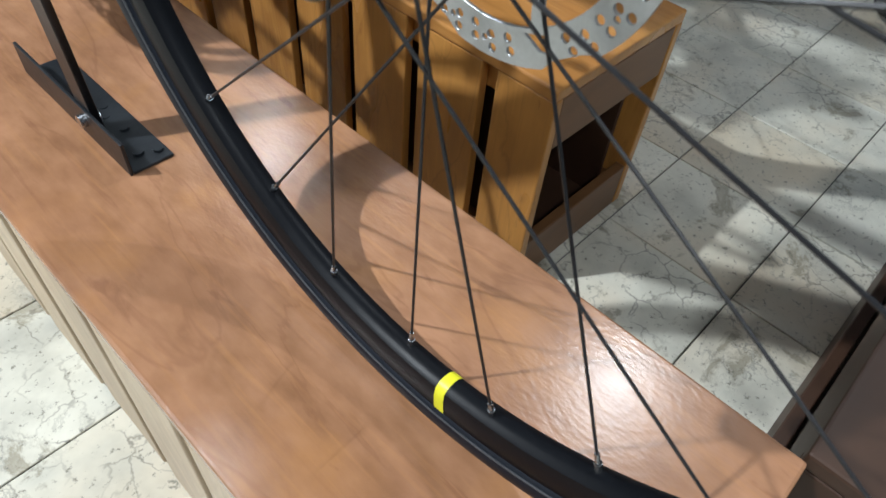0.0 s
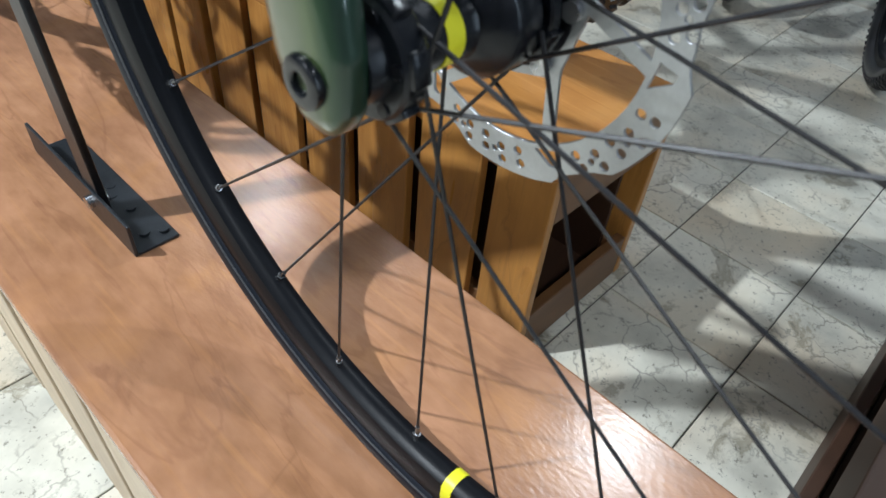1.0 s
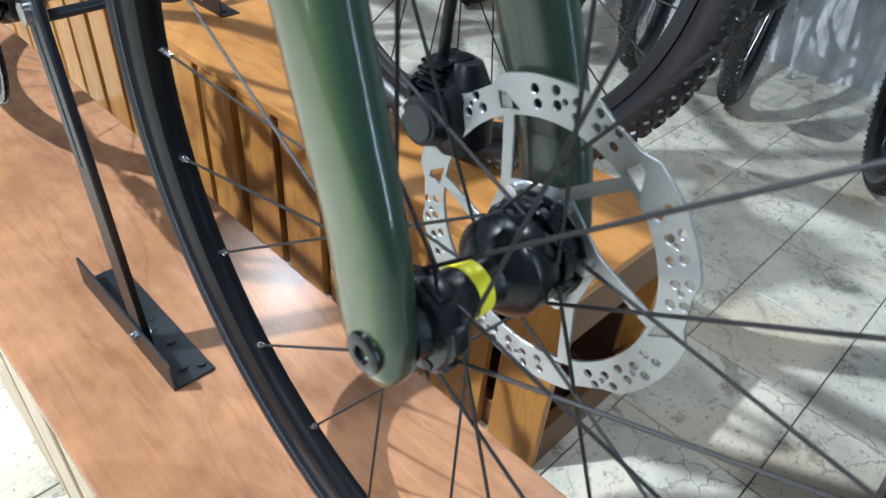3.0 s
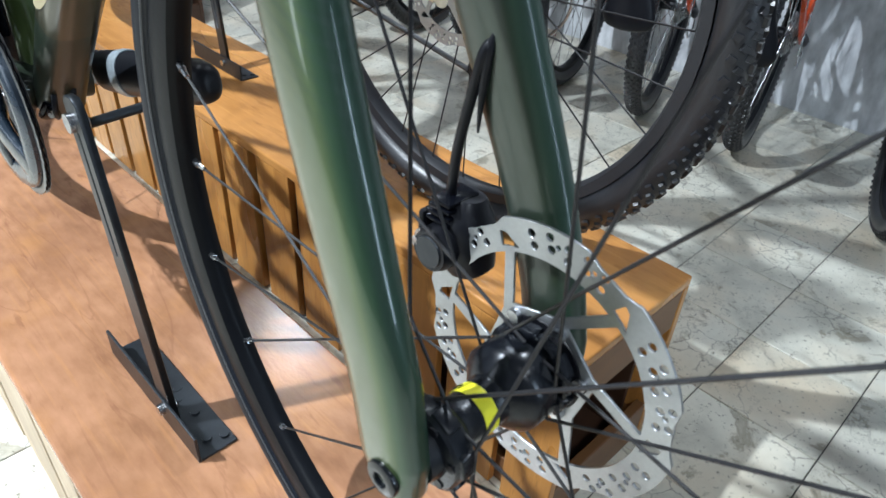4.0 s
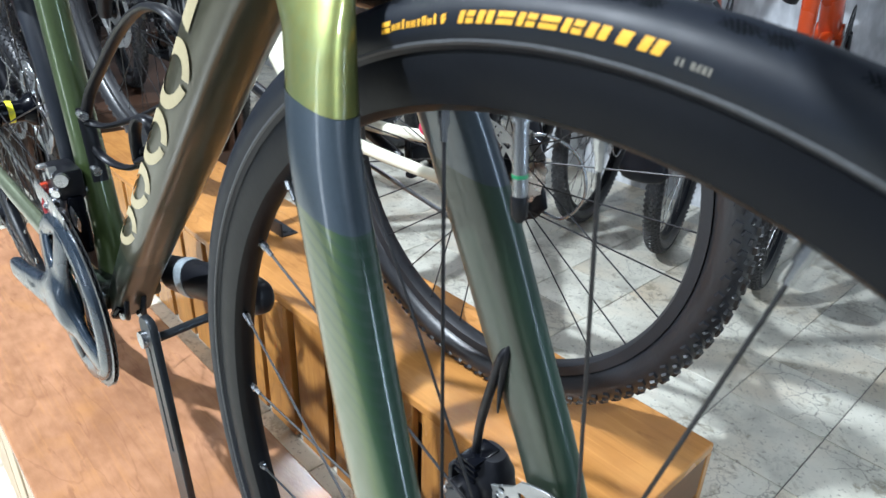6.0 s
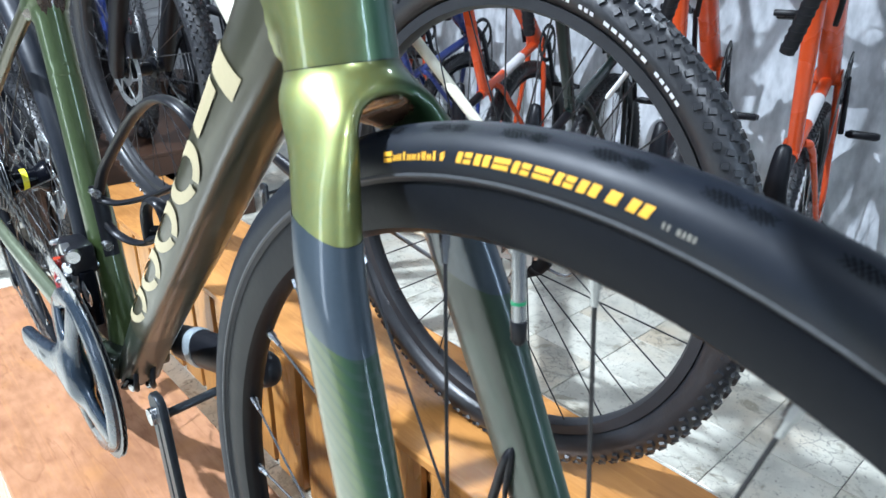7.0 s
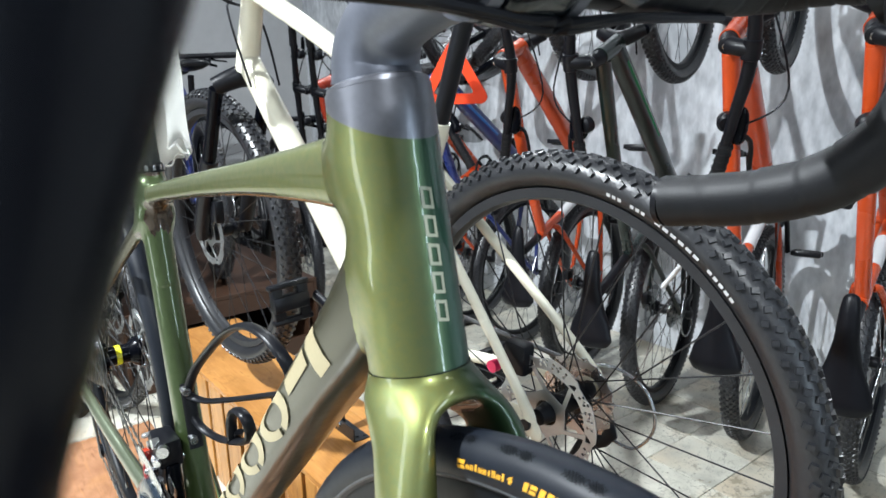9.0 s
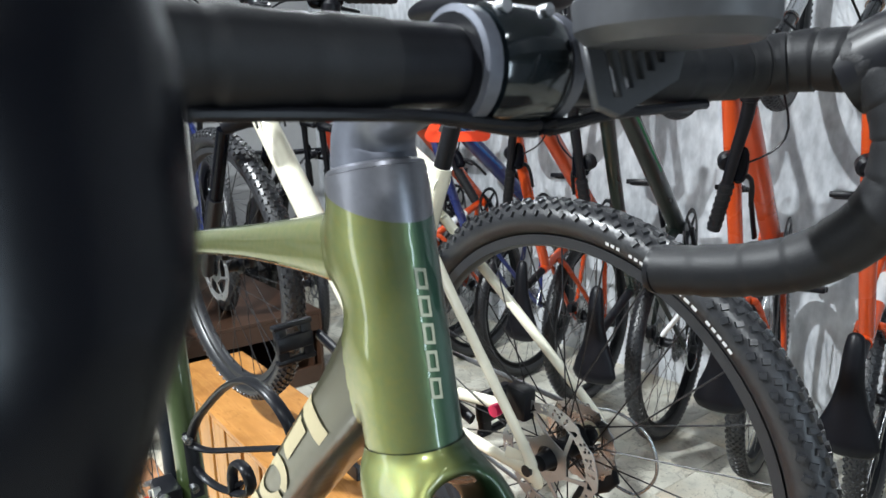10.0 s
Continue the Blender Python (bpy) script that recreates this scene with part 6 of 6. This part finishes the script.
        p("shifter_paddle", sweep(B(), [V(s * (bars - 0.170), 0.268, htop.z + 0.032), V(s * (bars - 0.14), 0.250, htop.z + 0.024), V(s * (bars - 0.115), 0.236, htop.z + 0.020)], [(0.006, 0.009), (0.004, 0.009), (0.003, 0.007)], n=10, sub=3), M_GLOSSBLACK, pod)
        cp = bb + V(-s * 0.062, s * 0.165, -s * 0.05)
        p("crank_arm", sweep(B(), [bb + V(-s * 0.052, 0, 0), bb + V(-s * 0.058, s * 0.08, -s * 0.025), cp], [(0.008, 0.016), (0.008, 0.013), (0.008, 0.012)], n=12, sub=3), M_BLACK)
        x0, x1 = sorted((cp.x - s * 0.015, cp.x - s * 0.10))
        turned = Matrix.Translation((cp.x - s * 0.058, cp.y, cp.z)) @ Matrix.Rotation(radians(100), 4, "X")
        body = box(B(), (-0.040, -0.016, -0.012), (0.040, 0.016, 0.012), 0.005, m=turned)
        for e in (-1, 1):
            box(body, (-0.044, e * 0.036 - 0.006, -0.009), (0.044, e * 0.036 + 0.006, 0.009), 0.004, m=turned)
            box(body, (e * 0.028 - 0.012, -0.036, -0.008), (e * 0.028 + 0.012, 0.036, 0.008), 0.003, m=turned)
        p("pedal", body, M_BLACK)
    p("fork_crown", sweep(B(), [V(-0.066, hb.y - 0.036, hb.z - 0.036), V(0, hb.y - 0.012, hb.z - 0.012), V(0.066, hb.y - 0.036, hb.z - 0.036)], [(0.020, 0.020), (0.026, 0.024), (0.020, 0.020)], n=16, sub=4, side=(0, 0, 1)), M_BLACK if fork == "sus" else fork_paint)
    p("stem", sweep(B(), [htop + V(0, 0.010, 0.026), htop + V(0, -0.008, 0.052), V(0, 0.245, htop.z + 0.070)], [(0.020, 0.020), (0.019, 0.020), (0.021, 0.022)], n=16, sub=3), M_BLACK)
    p("stem_cap", sweep(B(), [htop, htop + V(0, 0.010, 0.046), htop + V(0, 0.011, 0.049)], [0.022, 0.019, 0.015], n=18), M_BLACK)
    p("handlebar", sweep(B(), [V(-bars, 0.290, htop.z + 0.078), V(-0.16, 0.262, htop.z + 0.074), V(-0.05, 0.245, htop.z + 0.070), V(0.05, 0.245, htop.z + 0.070), V(0.16, 0.262, htop.z + 0.074), V(bars, 0.290, htop.z + 0.078)], [0.0118, 0.0135, 0.0158, 0.0158, 0.0135, 0.0118], n=14, sub=4, side=(0, 0, 1)), M_BLACK)
    p("bar_clamp", sweep(B(), [V(-0.024, 0.245, htop.z + 0.070), V(-0.022, 0.245, htop.z + 0.070), V(0.022, 0.245, htop.z + 0.070), V(0.024, 0.245, htop.z + 0.070)], [0.017, 0.0215, 0.0215, 0.017], n=18), M_BLACK)
    for s in (-1, 1):
        p("handlebar_bolt", cyl(B(), V(s * 0.014, 0.222, htop.z + 0.062), V(s * 0.014, 0.2285, htop.z + 0.064), 0.0045, 10), M_STEEL)
    p("stem_bolt", cyl(B(), htop + V(0, 0.011, 0.048), htop + V(0, 0.0115, 0.052), 0.009, 12), M_STEEL)
    p("seatpost", cyl(B(), st, st + V(0, 0.35 * post, post), 0.0145, 16), M_BLACK)
    p("saddle", sweep(B(), [st + V(0, 0.35 * post + setback + dy, post + dz) for dy, dz in ((-0.142, 0.032), (-0.134, 0.035), (-0.10, 0.041), (-0.03, 0.043), (0.03, 0.041), (0.08, 0.044), (0.12, 0.049), (0.142, 0.050), (0.150, 0.049))], [(0.006, 0.006), (0.017, 0.013), (0.022, 0.018), (0.027, 0.021), (0.040, 0.023), (0.060, 0.024), (0.070, 0.022), (0.056, 0.016), (0.020, 0.006)], n=20, sub=4), M_BLACK, None, "black padded saddle")
    ring = placed(plate([polar(0.075 if k % 2 else 0.069, k * 5) for k in range(72)], [[polar(0.058, k * 10) for k in range(36)]], 0.003), Matrix.Translation((-0.048, bb.y, bb.z)) @ TO_X)
    p("chainring", ring, M_BLACK, None, "black chainring", smooth=False)
    for k in range(4):
        a = radians(90 * k + 45)
        p("chainring_arm", sweep(B(), [V(-0.048, bb.y, bb.z), V(-0.048, bb.y + 0.062 * math.cos(a), bb.z + 0.062 * math.sin(a))], [(0.004, 0.012), (0.003, 0.008)], n=8), M_BLACK)
    ch = B()
    sweep(ch, [V(-0.047, bb.y, bb.z + 0.073), V(-0.047, wb, r + 0.042)], [(0.003, 0.0045)] * 2, n=6)
    sweep(ch, [V(-0.047, bb.y, bb.z - 0.073), V(-0.047, wb - 0.02, r - 0.16)], [(0.003, 0.0045)] * 2, n=6)
    p("chain", ch, M_CHAIN)
    p("rear_derailleur", sweep(B(), [V(-0.066, wb + 0.01, r - 0.02), V(-0.075, wb + 0.03, r - 0.07), V(-0.055, wb, r - 0.10), V(-0.048, wb - 0.02, r - 0.165)], [(0.007, 0.010), (0.012, 0.018), (0.008, 0.012), (0.005, 0.012)], n=12, sub=3), M_BLACK)
    for s in (-1, 1):
        p("dropout", sweep(B(), [V(s * axle, wb - 0.045, r + 0.002), V(s * axle, wb - 0.01, r), V(s * axle, wb + 0.012, r - 0.012), V(s * axle, wb + 0.014, r - 0.022)], [(0.004, 0.014), (0.005, 0.020), (0.005, 0.015), (0.004, 0.006)], n=12, sub=3), paint)
        p("axle_end", cyl(B(), V(s * (axle + 0.004), wb, r), V(s * (axle + 0.009), wb, r), 0.0085, 14), M_BLACK)
    p("shift_cable", sweep(B(), [V(-axle - 0.002, wb - 0.07, r - 0.006), V(-axle - 0.008, wb + 0.01, r + 0.034), V(-axle - 0.012, wb + 0.075, r + 0.020), V(-axle - 0.012, wb + 0.098, r - 0.035), V(-axle - 0.010, wb + 0.070, r - 0.085), V(-axle - 0.004, wb + 0.03, r - 0.085)], 0.0026, n=8, sub=6), M_SILVER, None, "pale looped shift cable")
    if mark:
        p("caliper_bolt", cyl(B(), V(0.058, wb - 0.085, r + 0.050), V(0.070, wb - 0.085, r + 0.050), 0.0095, 14), M_PINK, None, "bright pink caliper bolt")
    p("brake_caliper", box(B(), (0.030, wb - 0.075, r + 0.045), (0.056, wb - 0.035, r + 0.095), 0.006), M_BLACK)
    p("fork_caliper", box(B(), (0.030, 0.050, r + 0.045), (0.056, 0.085, r + 0.105), 0.006), M_BLACK)
    for k, s in enumerate(() if steer else (-1, 1, 1)):
        p("cable", sweep(B(), [V(s * (bars - 0.16), 0.250, htop.z + 0.070), V(s * 0.12, 0.150 + 0.03 * k, htop.z + 0.060), V(s * 0.02, 0.135 + 0.02 * k, htop.z - 0.03), V(-s * 0.035, 0.225, htop.z - 0.07), V(-s * 0.034, 0.300, hb.z - 0.03)], 0.0026, n=7, sub=6), M_BLACK)
    if accent is not paint:
        p("frame_stripe", sweep(B(), [hb + V(0, 0.05, -0.02), hb.lerp(bb, 0.55) + V(0, 0, 0.010)], [(0.0290 * t, 0.016), (0.0305 * t, 0.014)], n=14), accent)
    if guard:
        p("mudguard", lathe(B(), [(r + 0.020, -0.030), (r + 0.034, -0.016), (r + 0.038, 0.0), (r + 0.034, 0.016), (r + 0.020, 0.030), (r + 0.017, 0.028), (r + 0.031, 0.015), (r + 0.035, 0.0), (r + 0.031, -0.015), (r + 0.017, -0.028)], 22, centre=(0, 0, r), a0=radians(95), a1=radians(200)), M_BLACK, None, "black plastic mudguard")
    if steer:
        turn = Matrix.Translation(hb) @ Matrix.Rotation(radians(steer), 4, (htop - hb).normalized()) @ Matrix.Translation(-hb)
        moved = ("stem", "handlebar", "grip", "brake_lever", "brake_body", "shifter", "bar_clamp") + (() if abs(steer) > 80 else ("front_wheel", "fork"))
        for ob in root.children_recursive:
            if ob.name.startswith(moved) or (abs(steer) <= 80 and ob.parent.name.startswith("front_wheel")):
                ob.data.transform(turn)
        for k, s in enumerate((-1, 1)):
            start = turn @ V(s * (bars - 0.17), 0.245, htop.z + 0.066)
            near = turn @ V(s * 0.10, 0.150, htop.z + 0.050)
            p("brake_hose", sweep(B(), [start, near, hb + V(0.05 * s, -0.125 - 0.02 * k, 0.10), hb + V(0.045 * s, -0.06, 0.0), hb + V(0.034 * s, 0.03, -0.06)], 0.0027, n=7, sub=7), M_BLACK)
    if band:
        p("seat_tube_sleeve", sweep(B(), [bb.lerp(st, 0.30), bb.lerp(st, 0.62)], 0.0185, n=16), band, None, "white painted section of the seat tube")
    return root


# cream white mountain bike on the orange crate, facing away
white = mtb(M_WHITE, "cream white mountain bicycle standing on the orange crate", r=0.374, wb=1.16, thick=0.92, rim_mat=M_RIMGREY, accent=M_WHITE, mark=True, crown=0.43, spoke=M_SPOKE, axle=0.080)
WB = Matrix.Translation((0.512, 0.486, TOP)) @ Matrix.Rotation(radians(-2.2), 4, "Y") @ Matrix.Translation((0, 0, 0.374)) @ Matrix.Rotation(radians(4.1), 4, "Z") @ Matrix.Rotation(radians(5.3), 4, "X") @ Matrix.Rotation(math.pi, 4, "Z") @ Matrix.Translation((0, -1.16, -0.374))
white.matrix_basis = WB
iron_stand(pose(0.525, 1.285, TOP, 0, 0, 0), "dark iron bicycle stand on the orange crate", height=0.24)


def upended(ob, x, y, turn=0.0, lean=0.0, r=0.362, wb=1.15):
    """Stands a bicycle on its rear wheel, handlebar side to the room, wheels to the wall."""
    # local z (up) goes to -x, local -y (ahead) goes to +z, local x goes to +y
    up = Matrix(((0, 0, -1, 0), (1, 0, 0, 0), (0, -1, 0, 0), (0, 0, 0, 1)))
    foot = Matrix.Translation((0, -(wb + r), -r))
    return Matrix.Translation((x, y, FLOOR)) @ Matrix.Rotation(radians(turn), 4, "Z") @ Matrix.Rotation(radians(lean), 4, "Y") @ up @ foot


orange = mtb(M_ORANGE, "orange mountain bicycle stood upright on its rear wheel", fork_paint=M_SILVER, wb=1.20, steer=-98, post=0.10, setback=0.045, band=M_SILVERWHITE)
orange.matrix_basis = upended(orange, 1.93, 0.578, 13, wb=1.20)
copy_thing(orange, upended(orange, 1.915, 0.927, 17, wb=1.20))
copy_thing(orange, upended(orange, 1.93, 1.68, 14, wb=1.20))
copy_thing(orange, upended(orange, 1.93, 2.42, 10, wb=1.20))
darkg = mtb(M_DARKGREEN, "black and green mountain bicycle stood on its rear wheel", fork_paint=M_BLACK, accent=M_GREENBRIGHT, wb=1.18, steer=84)
darkg.matrix_basis = upended(darkg, 1.90, 1.27, 15, wb=1.18)
red = mtb(M_RED, "red mountain bicycle stood on its rear wheel", fork_paint=M_BLACK, accent=M_WHITEPRINT, wb=1.13, steer=64)
red.matrix_basis = upended(red, 1.95, 2.95, 6, wb=1.13)
blue = mtb(M_BLUE, "dark blue mountain bicycle stood on its rear wheel", fork_paint=M_BLACK, accent=M_BLUEBRIGHT, wb=1.12, steer=-55)
blue.matrix_basis = upended(blue, 1.93, 2.05, 8, wb=1.12)
black = mtb(M_BLACK, "black mountain bicycle stood on its rear wheel", fork_paint=M_BLACK, accent=M_WHITEPRINT, wb=1.11, post=0.10, steer=66)
black.matrix_basis = upended(black, 1.76, 0.10, 20, wb=1.11)
copy_thing(black, upended(black, 1.93, 2.70, 4, wb=1.11))
# bicycles further back in the shop
parked = mtb(M_BLACK, "black mountain bicycle parked further back on a crate", fork_paint=M_BLACK, accent=M_WHITEPRINT, wb=1.12, post=0.18)
parked.matrix_basis = pose(0.66, 4.10, TOP, 0, 0, 176)
redup = mtb(M_CRIMSON, "tall red bicycle with black bars parked on the floor", fork_paint=M_BLACK, accent=M_ORANGE, wb=1.14, crown=0.58, head=0.77, r=0.374)
redup.matrix_basis = pose(-0.06, 2.80, FLOOR, 0, 0, 20)
tall = mtb(M_BLACK, "tall black bicycle parked on the floor among others", fork_paint=M_BLACK, accent=M_ORANGE, wb=1.14, crown=0.56, head=0.74, r=0.374)
tall.matrix_basis = pose(-0.04, 3.30, FLOOR, 0, 0, 38)
copy_thing(tall, pose(0.10, 3.50, FLOOR, 0, 0, 75))
copy_thing(tall, pose(-0.20, 3.95, FLOOR, 0, 0, 80))
copy_thing(redup, pose(0.24, 2.62, FLOOR, 0, 0, 12))
copy_thing(parked, pose(1.30, 3.10, FLOOR, 0, 0, -10))
copy_thing(parked, pose(0.37, 4.02, TOP, 0, 0, 178))
parkedblue = mtb(M_BLUE, "dark blue mountain bicycle parked on a dark crate", fork_paint=M_CRIMSON, accent=M_ORANGE, wb=1.11, post=0.18)
parkedblue.matrix_basis = pose(0.985, 4.04, TOP, 0, 0, 171)
parkedred = mtb(M_CRIMSON, "crimson mountain bicycle standing across the far crate", fork_paint=M_BLACK, accent=M_ORANGE, wb=1.13, post=0.20)
parkedred.matrix_basis = pose(0.20, 4.56, TOP, 0, 0, -90)

# triangular warning reflector hanging from the rack


def round_tri(r, c):
    pts = []
    for k in range(3):
        a = 90 + 120 * k
        cx, cy = polar(r - 2 * c, a)
        pts += [(cx + c * math.cos(radians(a + d)), cy + c * math.sin(radians(a + d))) for d in (-60, -30, 0, 30, 60)]
    return pts


me = placed(plate(round_tri(0.125, 0.018), [round_tri(0.070, 0.006)], 0.008, 0.001), pose(1.024, 1.40, 0.514, 90, 0, -46))
tagged(part("warning_triangle", me, M_ORANGERED, smooth=False), "hollow orange red warning triangle hanging among bicycles", "reflector")

# ---- floor tiles ----
TX, TY, TS = 0.605, -0.095, 0.2265
rnd = random.Random(2)
shapes = []
for k in range(4):
    b = box(B(), (-TS / 2 + 0.0012, -TS / 2 + 0.0012, -0.006), (TS / 2 - 0.0012, TS / 2 - 0.0012, 0.0), 0.0010, segs=1)
    me = bpy.data.meshes.new("tile")
    b.to_mesh(me)
    b.free()
    me.materials.append(M_FLOOR)
    shapes.append(me)
far = []
for i in range(-13, 9):
    for j in range(-9, 24):
        x, y = TX + (i + 0.5) * TS, TY + (j + 0.5) * TS
        if not (-2.4 < x < 2.4 and -2.2 < y < 5.0):
            continue
        if -0.9 < x < 2.4 and -0.9 < y < 2.4:
            t = new("tile", shapes[(i * 3 + j) % 4])
            t.matrix_basis = pose(x, y, FLOOR + rnd.uniform(-0.0006, 0.0006), 0, 0, 90 * rnd.randrange(4))
            t.parent = floor
        else:
            far.append((x, y))
b = B()
for x, y in far:
    h = TS / 2 - 0.0012
    vs = [b.verts.new((x + sx * h, y + sy * h, FLOOR)) for sx, sy in ((-1, -1), (1, -1), (1, 1), (-1, 1))]
    b.faces.new(vs)
tagged(part("tiles", b, M_FLOOR, floor), kind="stuff")
